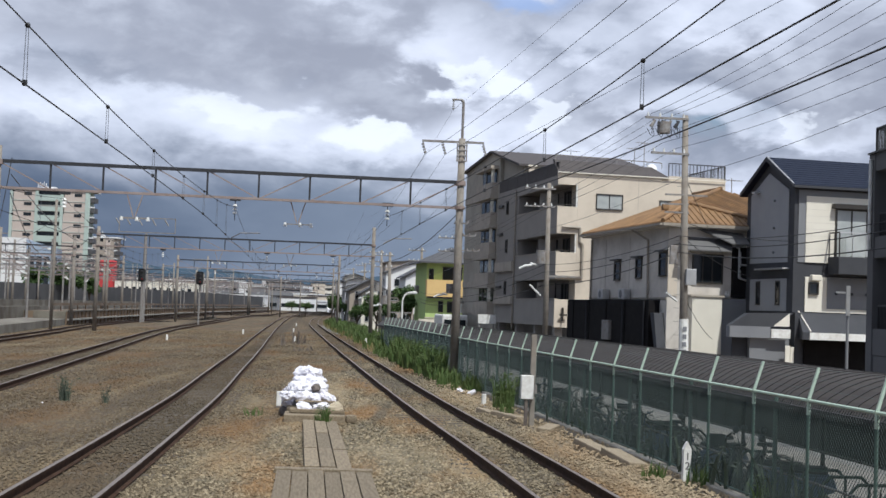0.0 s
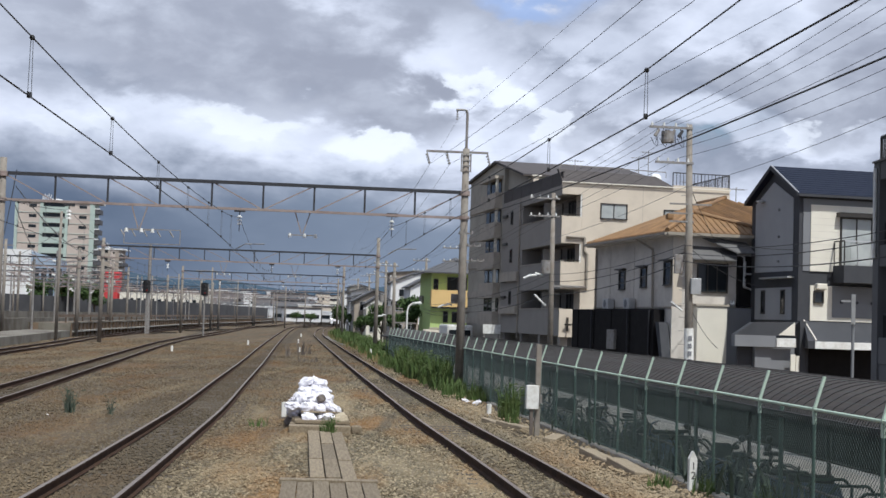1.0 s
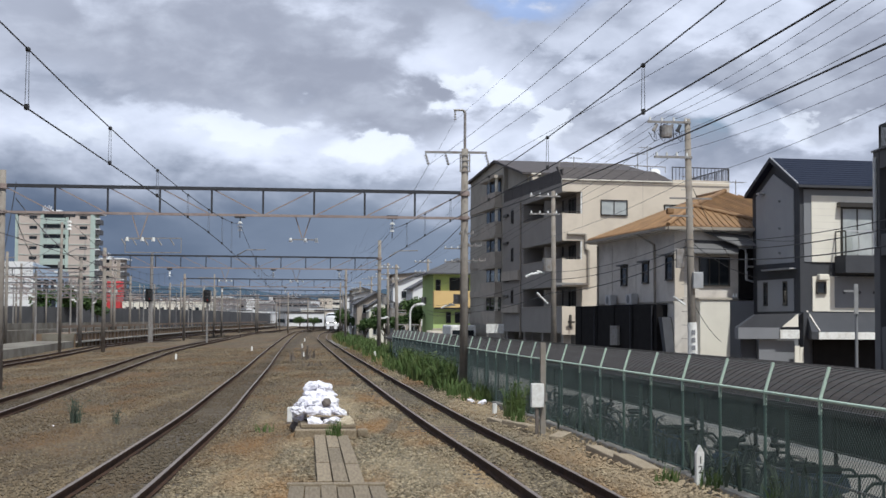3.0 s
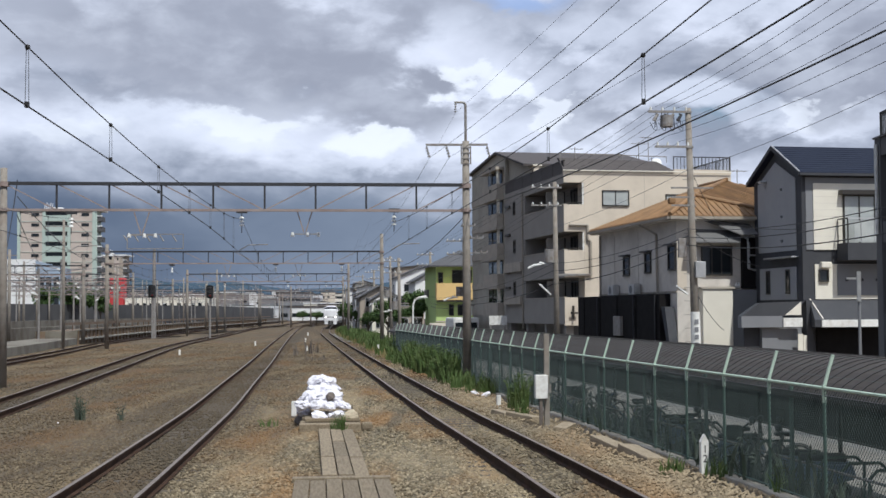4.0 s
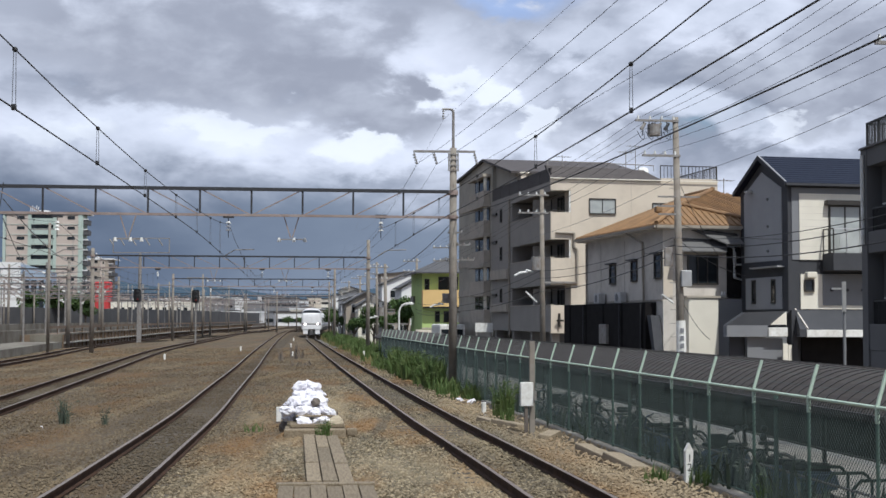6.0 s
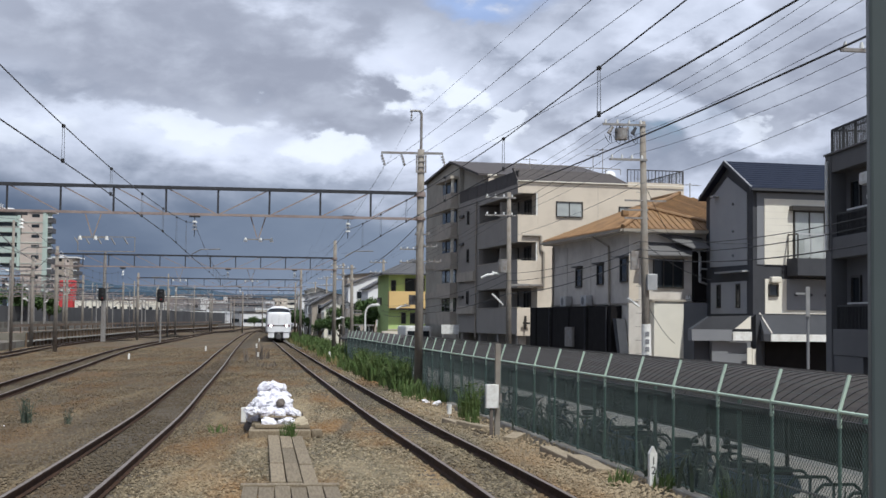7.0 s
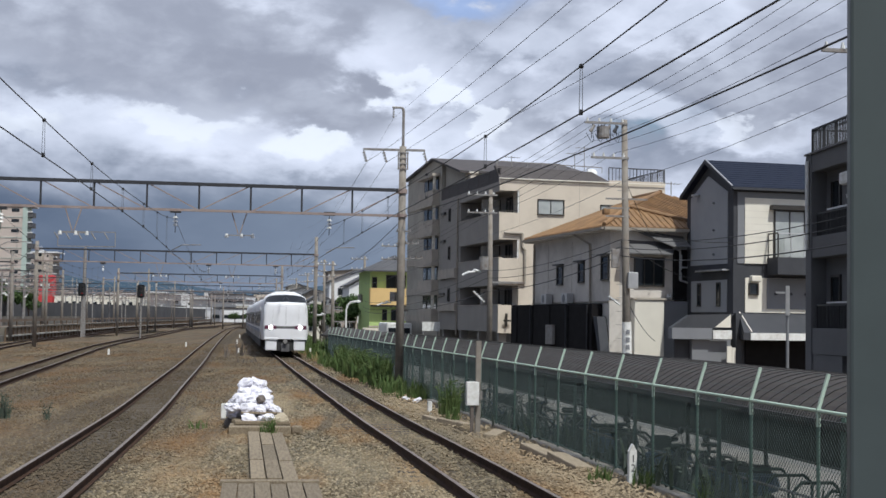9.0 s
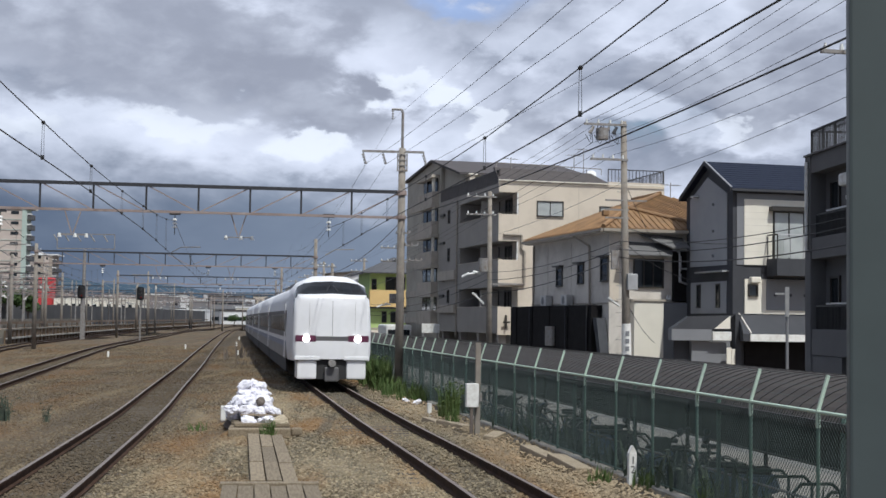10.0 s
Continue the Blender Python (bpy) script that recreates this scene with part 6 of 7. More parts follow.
part("shaft", rod(bmesh.new(), (0, 0, 0), (0, 0, 4.2), 0.05, sides=8), MID_GREY, pole)
part("plate", box((-0.08, -0.1, 3.3), (0.04, -0.04, 4.25)), ALU, pole)
part("bracket", box((-0.4, -0.06, 4.0), (0.0, -0.03, 4.06)), ALU, pole)
lamp = thing("street_lamp", "white curved street lamp beside the far fence", "street lamp", (-2.15, 108, ROAD_Z), 0)
bm = bmesh.new()
_p = [(0, 0, 0), (0, 0, 3.6), (0.12, 0, 4.0), (0.4, 0, 4.25), (1.05, 0, 4.35)]
for _a, _b in zip(_p, _p[1:]):
    rod(bm, _a, _b, 0.07, sides=8)
part("arm", bm, WHITE_PAINT, lamp)
part("head", box((0.5, -0.1, 4.2), (1.15, 0.1, 4.34), 0.03), WHITE_PAINT, lamp)

# street cables: aside from the poles, heights at the poles from near to far, radius
_feet = [(12.4, 8.0), (10.9, 28.95), (9.25, 50), (6.15, 72), (1.75, 98), (-0.9, 128)]
for dx, zs, r, m in ((-1.4, (9.82, 9.82, 9.9, 9.2, 7.75, 7.95), 0.007, WIRE), (-0.95, (9.73, 9.73, 9.9, 9.2, 7.75, 7.95), 0.007, WIRE), (-0.5, (9.64, 9.64, 9.9, 9.2, 7.75, 7.95), 0.007, WIRE),
                     (-1.2, (8.65, 8.65, 9.1, 7.9, 6.5, 6.7), 0.007, WIRE), (-0.8, (8.39, 8.39, 8.9, 7.9, 6.5, 6.7), 0.007, WIRE), (-0.3, (8.2, 8.2, 8.7, 7.9, 6.4, 6.6), 0.007, WIRE), (-0.1, (7.67, 7.67, 7.6, 6.9, 5.5, 5.6), 0.008, WIRE_GREY),
                     (-0.1, (4.9, 4.9, 5.45, 5.0, 3.9, 4.0), 0.012, WIRE), (-0.15, (4.68, 4.68, 5.15, 4.6, 3.3, 3.4), 0.014, WIRE), (-0.1, (4.28, 4.28, 4.85, 3.9, 3.0, 3.1), 0.018, WIRE)):
    for k in range(len(_feet) - 1):
        (xa, ya), (xb, yb) = _feet[k], _feet[k + 1]
        curve_wire("street_cable", sagging((xa + dx, ya, zs[k]), (xb + dx, yb, zs[k + 1]), 0.18 if zs[1] > 6 else 0.3), r, m, "dark cable strung between utility poles")
for _a, _b in (((9.2, 50, 7.9), (12.4, 57.0, 5.0)), ((9.2, 50, 6.0), (14.1, 53, 5.6)), ((9.3, 50, 3.4), (11.8, 56.4, 1.6)), ((9.2, 50, 5.2), (9.6, 60, 5.4)), ((9.3, 50, 5.4), (13.0, 55, 4.2))):
    curve_wire("service_cable", sagging(_a, _b, 0.2), 0.012, WIRE, "thin service cable from pole to house")


# ---- the yard and the town beyond it ----
BROWN_STEEL = surface("brown steel wall", (0.135, 0.088, 0.052), 0.75, second=(0.11, 0.075, 0.05), scale=0.8, amount=0.7, dirt=(0.28, 0.22, 0.16, 1), dirt_scale=0.4)
YARD_CONCRETE = surface("sooty concrete", (0.19, 0.175, 0.145), 0.92, second=(0.11, 0.095, 0.075), scale=0.5, amount=0.8, dirt=(0.09, 0.07, 0.05, 1), dirt_scale=0.25, dirt_amount=0.6, bump=0.3)
BARRIER = surface("dark barrier", (0.05, 0.05, 0.054), 0.85, second=(0.10, 0.10, 0.105), scale=0.2)
MINT_WALL = surface("mint wall", (0.42, 0.50, 0.46), 0.85, second=(0.36, 0.43, 0.40), scale=0.2)
ROSE_WALL = surface("rose wall", (0.50, 0.43, 0.385), 0.85, second=(0.43, 0.37, 0.33), scale=0.2)
SKY_WALL = surface("pale blue wall", (0.30, 0.37, 0.47), 0.7, second=(0.25, 0.31, 0.40), scale=0.15)
RED_WALL = surface("red wall", (0.50, 0.045, 0.05), 0.7)
TREE_LEAF = surface("tree leaf", (0.045, 0.085, 0.025), 0.7, second=(0.08, 0.12, 0.035), scale=0.8, amount=0.8, spec=0.3)
BARK = surface("bark", (0.09, 0.07, 0.05), 0.9)
# blue in the base colour stands for haze over the distance
FAR_HILL = surface("far wooded hill with painted haze", (0.055, 0.085, 0.12), 1.0, second=(0.07, 0.10, 0.135), scale=0.004, spec=0.0)


bm = sweep(bmesh.new(), [(FOURTH.at(y) - 2.3, y, 0) for y in (60, 75, 90, 105, 117.9)], [(-3.5, -0.3), (-3.5, 0.4), (0, 0.4), (0, -0.3)])
tagged(link("low_platform", bm, YARD_CONCRETE), "low stained concrete loading platform by the yard", "platform", kind="structure")


def yard_wall():
    ys = [118 + 12 * i for i in range(30)]
    ob = thing("retaining_wall", "long rusty brown steel sided embankment wall", "retaining wall", (0, 0, 0))
    line = [(FOURTH.at(y) - 2.3, y, 0) for y in ys]
    part("wall", sweep(bmesh.new(), line, [(-3.5, -0.3), (-3.5, 1.0), (0, 1.0), (0, -0.3)]), BROWN_STEEL, ob)
    x = FOURTH.at(118) - 2.3
    part("end_panel", box((x - 3.6, 117.7, 0.404), (x + 0.05, 117.96, 1.03)), YARD_CONCRETE, ob, "sooty concrete end block")
    part("cap", sweep(bmesh.new(), line, [(-0.2, 1.0), (-0.2, 1.14), (0.15, 1.14), (0.15, 1.0)]), YARD_CONCRETE, ob)
    part("upper_rail", sweep(bmesh.new(), line, [(-1.2, 1.5), (-1.2, 1.75), (-1.1, 1.75), (-1.1, 1.5)]), BROWN_STEEL, ob)
    part("lower_ledge", sweep(bmesh.new(), line, [(0.01, 0.25), (0.01, 0.38), (0.35, 0.38), (0.35, 0.25)]), CONCRETE, ob)
    for i in range(110):
        y = 118 + 2.4 * i
        x = FOURTH.at(y) - 2.3
        part("stiffener", box((x + 0.005, y - 0.08, -0.3), (x + 0.14, y + 0.08, 1.0)), BROWN_STEEL, ob)
        if i % 2 == 0:
            part("rail_post", box((x - 1.2, y - 0.06, 1.0), (x - 1.1, y + 0.06, 1.75)), BROWN_STEEL, ob)


yard_wall()
for _o, _z, _w, _y0, _y1 in ((-8.2, 1.25, 0.7, 60, 230), (-13.5, 1.8, 0.6, 66, 260)):
    bm = sweep(bmesh.new(), [(FOURTH.at(y) + _o, y, 0) for y in range(_y0, _y1, 6)], [(-_w, -0.3), (-_w, _z), (0, _z), (0, -0.3)])
    tagged(link("trough_wall", bm, YARD_CONCRETE), "low stained concrete wall along the yard tracks", "low wall", kind="structure")
bm = sweep(bmesh.new(), [(-71, 215.4, 0), (-60, 258, 0), (-52, 310, 0), (-53, 430, 0)], [(-0.3, -0.3), (-0.3, 4.3), (0.3, 4.3), (0.3, -0.3)])
_b = link("sound_barrier", bm, BARRIER)
tagged(_b, "long dark grey sound barrier behind the yard", "sound barrier", kind="structure")
bm = sweep(bmesh.new(), [(-130, 235, 0), (-71, 215, 0)], [(-0.3, -0.3), (-0.3, 4.2), (0.3, 4.2), (0.3, -0.3)])
tagged(link("sound_barrier", bm, BARRIER), "dark grey sound barrier behind the yard", "sound barrier", kind="structure")


def yard_pole(x, y, h, arm=0.0, r=0.17, kind="concrete"):
    ob = thing("yard_pole", "grey concrete pole with brackets in the yard", "pole", (x, y, 0), TRACK_TURN, "yard poles")
    part("shaft", rod(bmesh.new(), (0, 0, -0.3), (0, 0, h), r, r * 0.75, 10), POLE_CONCRETE if kind == "concrete" else OLD_STEEL, ob, smooth=True)
    if arm:
        part("bracket", bar(bmesh.new(), (-arm, 0, h - 0.5), (arm * 0.3, 0, h - 0.5), 0.08, 0.08), OLD_STEEL, ob)
        part("stay", bar(bmesh.new(), (0, 0, h - 1.9), (-arm, 0, h - 0.6), 0.05, 0.05), OLD_STEEL, ob)
    return ob


for _x, _y, _h, _a in ((-28.3, 102, 9.6, 1.5), (-36.5, 115, 8.0, 2.2), (-46, 150, 8.4, 2.0), (-39.5, 150, 8.0, 2.0), (-52, 175, 8.2, 2), (-46.5, 190, 8.6, 2), (-42, 175, 8.0, 2.4),
                       (-42.5, 225, 8.5, 2), (-50, 240, 8.5, 2), (-45.5, 265, 9, 2), (-57, 260, 9, 2), (-49, 300, 9, 2), (-55, 330, 9, 2.5), (-50, 340, 9, 2), (-62, 200, 8, 1.5), (-30.9, 188, 8.6, 2.2),
                       (-36.3, 250, 8.6, 2)):
    yard_pole(_x, _y, _h, _a, random.uniform(0.12, 0.18))
# further beams over the yard
for _y, _r, _l in ((118, -31, -58), (168, -38, -62), (232, -40, -66), (255, -28, -60), (315, -30, -62), (143, -34, -60), (198, -39, -68), (280, -37, -68), (345, -40, -72), (410, -34, -70)):
    gantry(_y, _l, 6.7, 0.8, "distant rusty lattice beam over yard tracks", 7.6, _r)
for _a, _b in (((-15.6, 50, 6.8), (-27.0, 104, 6.6)), ((-15.6, 50, 6.1), (-30.0, 104, 5.6)), ((-15.6, 50, 7.4), (-38.0, 118, 7.0)), ((-26, 104, 6.4), (-33, 162, 6.4)), ((-26, 104, 7.2), (-46, 168, 7.0)), ((-28, 102, 8.4), (-48, 150, 7.4)), ((-30, 118, 6.0), (-39, 168, 6.0)), ((-36, 115, 7.2), (-52, 175, 7.4)), ((-33, 162, 6.8), (-37, 222, 6.8))):
    curve_wire("yard_cable", sagging(_a, _b, 0.4), 0.018, WIRE_GREY, "grey cable over the yard tracks")
overhead_line(FOURTH, "dark overhead wires above the fourth track")

# slim bracket masts with arms and insulators among the yard tracks
def bracket_mast(x, y, h, side):
    ob = thing("bracket_mast", "slim grey mast with a hinged wire bracket", "mast", (x, y, 0), TRACK_TURN, "bracket masts")
    part("shaft", rod(bmesh.new(), (0, 0, -0.3), (0, 0, h), 0.11, 0.08, 8), OLD_STEEL, ob)
    bm = bmesh.new()
    rod(bm, (0, 0, h - 1.0), (side * 2.6, 0, h - 0.4), 0.035, sides=6)
    rod(bm, (0, 0, h - 2.3), (side * 2.2, 0, h - 0.5), 0.035, sides=6)
    rod(bm, (side * 0.7, 0, h - 1.8), (side * 2.7, 0, h - 1.9), 0.025, sides=6)
    part("bracket", bm, RUSTY, ob)
    for z in (h - 1.0, h - 2.3):
        part("insulator", rod(bmesh.new(), (side * 0.1, 0, z), (side * 0.4, 0, z + 0.07), 0.085, sides=8), PORCELAIN, ob)


random.seed(31)
for k in range(44):
    y = 120 + 8.2 * k + random.uniform(-3, 3)
    x = FOURTH.at(y) - random.choice((4.0, 9.0, 14.5, 19.0)) - random.uniform(0, 2.0)
    bracket_mast(x, y, random.uniform(6.2, 8.2), random.choice((-1, 1)))
for k in range(16):
    y0 = 96 + 17 * k
    for o, z in ((-6.2, 5.3), (-11.5, 5.5), (-11.5, 6.6)):
        curve_wire("yard_wire", sagging((FOURTH.at(y0) + o, y0, z), (FOURTH.at(y0 + 52) + o, y0 + 52, z), 0.5), 0.016, WIRE_GREY, "thin grey wire over the yard tracks")
for y, r, l in ((108, -24, -60), (130, -29, -62), (152, -33, -66), (184, -36, -70)):
    curve_wire("cross_wire", sagging((r, y, 6.3), (l, y + 5, 6.3), 0.5), 0.02, WIRE_GREY, "thin cross span wire over yard tracks")
    curve_wire("cross_wire", sagging((r, y, 5.4), (l, y + 5, 5.4), 0.2), 0.02, WIRE_GREY, "thin cross span wire over yard tracks")

mast = thing("feeder_mast", "pale steel mast with wide insulator frame on top", "mast", (-31.6, 150, 0), 0)
part("shaft", rod(bmesh.new(), (0, 0, -0.3), (0, 0, 9.6), 0.24, 0.16, 10), OLD_STEEL, mast)
bm = bmesh.new()
for _z in (9.7, 11.3):
    bar(bm, (-3.0, 0, _z), (3.2, 0, _z), 0.09, 0.09)
for _x in (-3.0, 3.2):
    bar(bm, (_x, 0, 9.7), (_x, 0, 11.3), 0.08, 0.08)
part("head_frame", bm, OLD_STEEL, mast)
for _x in (-3.4, -2.2, -0.9, 0.6, 2.0):
    part("insulator", rod(bmesh.new(), (_x, 0, 11.2), (_x + 0.45, 0, 10.5), 0.07, sides=8), OLD_STEEL, mast)
RED_GLOW = glow("red signal light", (1.0, 0.12, 0.10), 0.12)


def rail_signal(x, y, top):
    ob = thing("railway_signal", "black railway signal head showing a red light", "signal", (x, y, 0), 0, "railway signals")
    part("mast", rod(bmesh.new(), (0, 0.2, -0.3), (0, 0.2, top), 0.1, sides=8), OLD_STEEL, ob)
    bm = box((-0.38, -0.05, top - 1.3), (0.38, 0.08, top + 0.1), 0.2)
    part("head", bm, BLACK_PAINT, ob)
    for k in range(3):
        part("visor", rod(bmesh.new(), (0, -0.3, top - 0.15 - 0.42 * k), (0, -0.04, top - 0.15 - 0.42 * k), 0.14, sides=10), BLACK_PAINT, ob)
    part("lens", rod(bmesh.new(), (0.1, -0.34, top - 1.0), (0.1, -0.3, top - 1.0), 0.09, sides=10), RED_GLOW, ob, "lit red lens")


rail_signal(-31.0, 146, 5.5)
rail_signal(-24.6, 145, 5.4)


def slab_block(name, label, at, turn, w, d, h, floors, wall, band, cols=4):
    """A block of flats: solid panels with small windows between balcony bays, pale strips at every joint, open galleries at the end."""
    ob = thing(name, label, "apartment building", at, turn)
    part("core", box((0, 0.6, 0), (w, d, h)), wall, ob)
    part("roof_edge", box((-0.4, -0.3, h), (w + 2.6, d, h + 0.5)), FAR_WHITE, ob)
    part("roof_hut", box((w * 0.42, d * 0.3, h + 0.5), (w * 0.55, d * 0.7, h + 1.3)), FAR_WHITE, ob)
    bm = bmesh.new()
    for k in range(5):
        rod(bm, (w * 0.34 + 0.5 * k, 0.4, h + 0.5), (w * 0.34 + 0.6 * k, 0.4, h + 2.2 + 0.4 * (k % 2)), 0.12, sides=6)
    part("roof_masts", bm, FAR_WHITE, ob)
    cw, fh = w / cols, h / floors
    for c in range(cols + 1):
        part("joint_strip", box((cw * c - 0.45, -0.12, 0), (cw * c + 0.45, 0.62, h)), band, ob)
    for c in range(cols):
        x0, x1 = cw * c + 0.5, cw * (c + 1) - 0.5
        for f in range(floors):
            z = fh * f
            if c % 2 == 0:
                part("panel", box((x0, 0.05, z), (x1, 0.62, z + fh - 0.12)), wall, ob)
                part("window", box((x0 + (x1 - x0) * 0.5, -0.02, z + 1.5), (x0 + (x1 - x0) * 0.85, 0.055, z + 2.4)), PANE, ob)
                part("ledge", box((x0, -0.1, z + fh - 0.12), (x1, 0.62, z + fh)), band, ob)
            else:
                p = part("balcony", box((x0, -0.5, z), (x1, 0.55, z + 1.75)), band, ob)
                part("opening", box((x0, 0.5, z + 1.77), (x1, 0.62, z + fh - 0.1)), PANE, p)
    part("end_strip", box((w, 0.1, 0), (w + 0.9, d - 1, h)), band, ob)
    for f in range(floors):
        part("gallery", box((w + 0.95, 0.2, fh * f), (w + 2.3, d - 2, fh * f + 1.4)), ROOF_GREY, ob)
        part("gallery_rail", box((w + 0.92, 0.0, fh * f + 1.4), (w + 2.4, 0.2, fh * f + 1.7)), FAR_WHITE, ob)
    return ob


slab_block("apartment_block", "tall rose and mint green block of flats beyond the yard", (-124.3, 400, 0), 2, 22.0, 7, 33.2, 11, ROSE_WALL, MINT_WALL, 3)
slab_block("apartment_block", "distant tan block of flats behind trees", (-131, 520, 0), 0, 8.5, 12, 25, 8, ROSE_WALL, FAR_TAN, 3)
shop = thing("warehouse", "white and pale blue flat-roofed warehouse", "warehouse", (-83, 260, 0), 10)
part("white_part", box((-0.6, 0, 0), (5.2, 12, 13.2)), FAR_WHITE, shop)
part("blue_part", polygon(bmesh.new(), [(5.25, 0.5, 0), (10.9, 0.5, 0), (10.9, 0.5, 11.6), (5.25, 0.5, 12.9)], (0, 11, 0)), SKY_WALL, shop, "pale blue cladding")
for k in range(4):
    part("window", box((5.8 + 1.4 * k, 0.44, 7.5), (6.8 + 1.4 * k, 0.52, 9.8)), PANE, shop)
    part("window", box((5.8 + 1.4 * k, 0.44, 4.0), (6.8 + 1.4 * k, 0.52, 6.3)), PANE, shop)
red = thing("red_shop", "bright red shop tower with white sign marks", "shop", (-81.2, 333, 0), 0)
part("tower", box((0, 0, 0), (3.5, 4, 11.5), 0.4), RED_WALL, red)
part("sign", box((0.5, -0.15, 8.6), (1.5, -0.01, 9.3)), WHITE_PAINT, red)
part("sign", box((1.8, -0.15, 8.2), (2.8, -0.01, 9.6)), WHITE_PAINT, red)
cream = thing("long_shed", "long low cream depot building with dark windows", "depot", (-77, 332, 0), 0)
part("wall", box((0, 0, 0), (21, 9, 6.6)), WHITE_WALL, cream)
for k in range(12):
    part("window", box((0.8 + 1.7 * k, -0.06, 4.0), (1.7 + 1.7 * k, 0.01, 5.2)), PANE, cream)


def tree(at, h, spread, seed):
    rng = np.random.default_rng(seed)
    ob = thing("tree", "leafy dark green broadleaf tree with uneven crown", "tree", at, 0, "trees")
    bm = bmesh.new()
    rod(bm, (0, 0, -0.2), (0, 0, h * 0.45), 0.14, 0.09, 8)
    tips = []
    for k in range(7):
        a, t = rng.uniform(0, 6.283), rng.uniform(0.25, 0.45)
        p = (spread * 0.6 * math.cos(a), spread * 0.6 * math.sin(a), h * rng.uniform(0.55, 0.9))
        rod(bm, (0, 0, h * t), p, 0.06, 0.02, 6)
        tips.append(p)
    part("trunk", bm, BARK, ob)
    verts, faces = [], []
    for p in tips + [(0, 0, h * 0.75)]:
        n = 260
        d = rng.normal(size=(n, 3))
        d /= np.linalg.norm(d, axis=1)[:, None]
        d *= (rng.uniform(0.35, 1.0, n) * spread * rng.uniform(0.35, 0.55))[:, None]
        for q in d:
            c = np.array(p) + q * (1, 1, 0.75)
            u, v = rng.normal(size=3), rng.normal(size=3)
            u *= 0.22 * h / 6 / np.linalg.norm(u)
            v *= 0.14 * h / 6 / np.linalg.norm(v)
            i = len(verts)
            verts += [tuple(c - u), tuple(c + v), tuple(c + u), tuple(c - v)]
            faces.append((i, i + 1, i + 2, i + 3))
    me = bpy.data.meshes.new("crown")
    me.from_pydata(verts, [], faces)
    me.materials.append(TREE_LEAF)
    new("crown", me).parent = ob
    return ob


for _k, (_x, _y, _h, _s) in enumerate(((-68, 235, 7.5, 2.6), (-63, 238, 8.6, 3.2), (-60, 240, 7, 2.6), (-66, 244, 6.5, 2.6), (-2.9, 129, 4.2, 1.6), (-2.0, 146, 5.4, 2.0),
                                       (-43, 425, 3.6, 2.4), (-30, 330, 3.2, 1.8), (-15.5, 236, 5, 2.5), (-5.6, 146, 4.4, 1.7), (-8.6, 163, 3.6, 1.6), (-11.4, 184, 4.0, 1.8))):
    tree((_x, _y, ROAD_Z if _x > -20 else -0.2), _h, _s, 40 + _k)

random.seed(77)
for k in range(96):
    y = random.uniform(480, 1250)
    b = -0.335 + 0.33 * (k + random.uniform(-0.5, 0.5)) / 96
    h = random.uniform(4.0, 11.0) * y / 620 if random.random() < 0.85 else random.uniform(10, 12.5) * y / 620
    w = random.uniform(8, 26)
    ob = thing("town_building", "distant pale town building with window bands", "building", (b * y, y, 0), random.uniform(-12, 12), "town skyline")
    wall = random.choice((FAR_WHITE, FAR_WHITE, FAR_WHITE, WHITE_WALL, MID_GREY, ROSE_WALL, CREAM_WALL))
    part("wall", box((0, 0, 0), (w, 12, h)), wall, ob)
    part("roof", box((-0.2, -0.2, h), (w + 0.2, 12, h + 0.6)), random.choice((ROOF_GREY, FAR_WHITE, DARK_ROOF)), ob)
    for f in range(min(5, int(h / 3.2))):
        part("window_band", box((0.8, -0.12, 3.2 * f + 1.3), (w - 0.8, 0.01, 3.2 * f + 2.6)), PANE, ob)


for k in range(46):
    y = random.uniform(620, 980)
    b = -0.155 + 0.115 * (k + random.uniform(-0.5, 0.5)) / 46
    h, w = random.uniform(7.0, 14.5), random.uniform(5, 13)
    ob = thing("town_building", "distant white town building with window rows", "building", (b * y, y, 0), random.uniform(-12, 12), "town skyline")
    part("wall", box((0, 0, 0), (w, 9, h)), random.choice((FAR_WHITE, FAR_WHITE, FAR_WHITE, CREAM_WALL)), ob)
    part("roof", box((-0.2, -0.2, h), (w + 0.2, 9, h + 0.4)), random.choice((ROOF_GREY, FAR_WHITE)), ob)
    for f in range(int(h / 3.0)):
        for c in range(int(w / 2.6)):
            part("window", box((0.7 + 2.5 * c, -0.08, 3.0 * f + 1.2), (1.9 + 2.5 * c, 0.01, 3.0 * f + 2.4)), PANE, ob)


def far_hills():
    bm = bmesh.new()
    prev = None
    for i in range(121):
        a = -0.75 + 1.5 * i / 120
        h = 90 + 75 * noise.noise((a * 5.0, 3.1, 0)) + 22 * noise.noise((a * 19, 7.7, 0))
        h *= 1.0 if a < 0.1 else max(0.35, 1 - (a - 0.1) * 2)
        p = (3600 * math.sin(a), 3600 * math.cos(a))
        row = [bm.verts.new((p[0], p[1], -5)), bm.verts.new((p[0] * 1.03, p[1] * 1.03, max(h, 15)))]
        if prev:
            bm.faces.new((prev[0], row[0], row[1], prev[1]))
        prev = row
    tagged(link("backdrop", bm, FAR_HILL, smooth=True), "low hazy blue wooded hills on the horizon", "hills", kind="structure")


far_hills()

# ---- station platform end below the camera ----
PLAT = surface("platform asphalt", (0.13, 0.13, 0.125), 0.9, second=(0.17, 0.165, 0.16), scale=1, bump=0.2, bump_scale=90)
plat = link("platform", box((-1.6, -40, -0.2), (1.6, 2.4, 1.0), 0.03), PLAT)
tagged(plat, "grey asphalt platform end between the tracks", "platform", kind="structure")
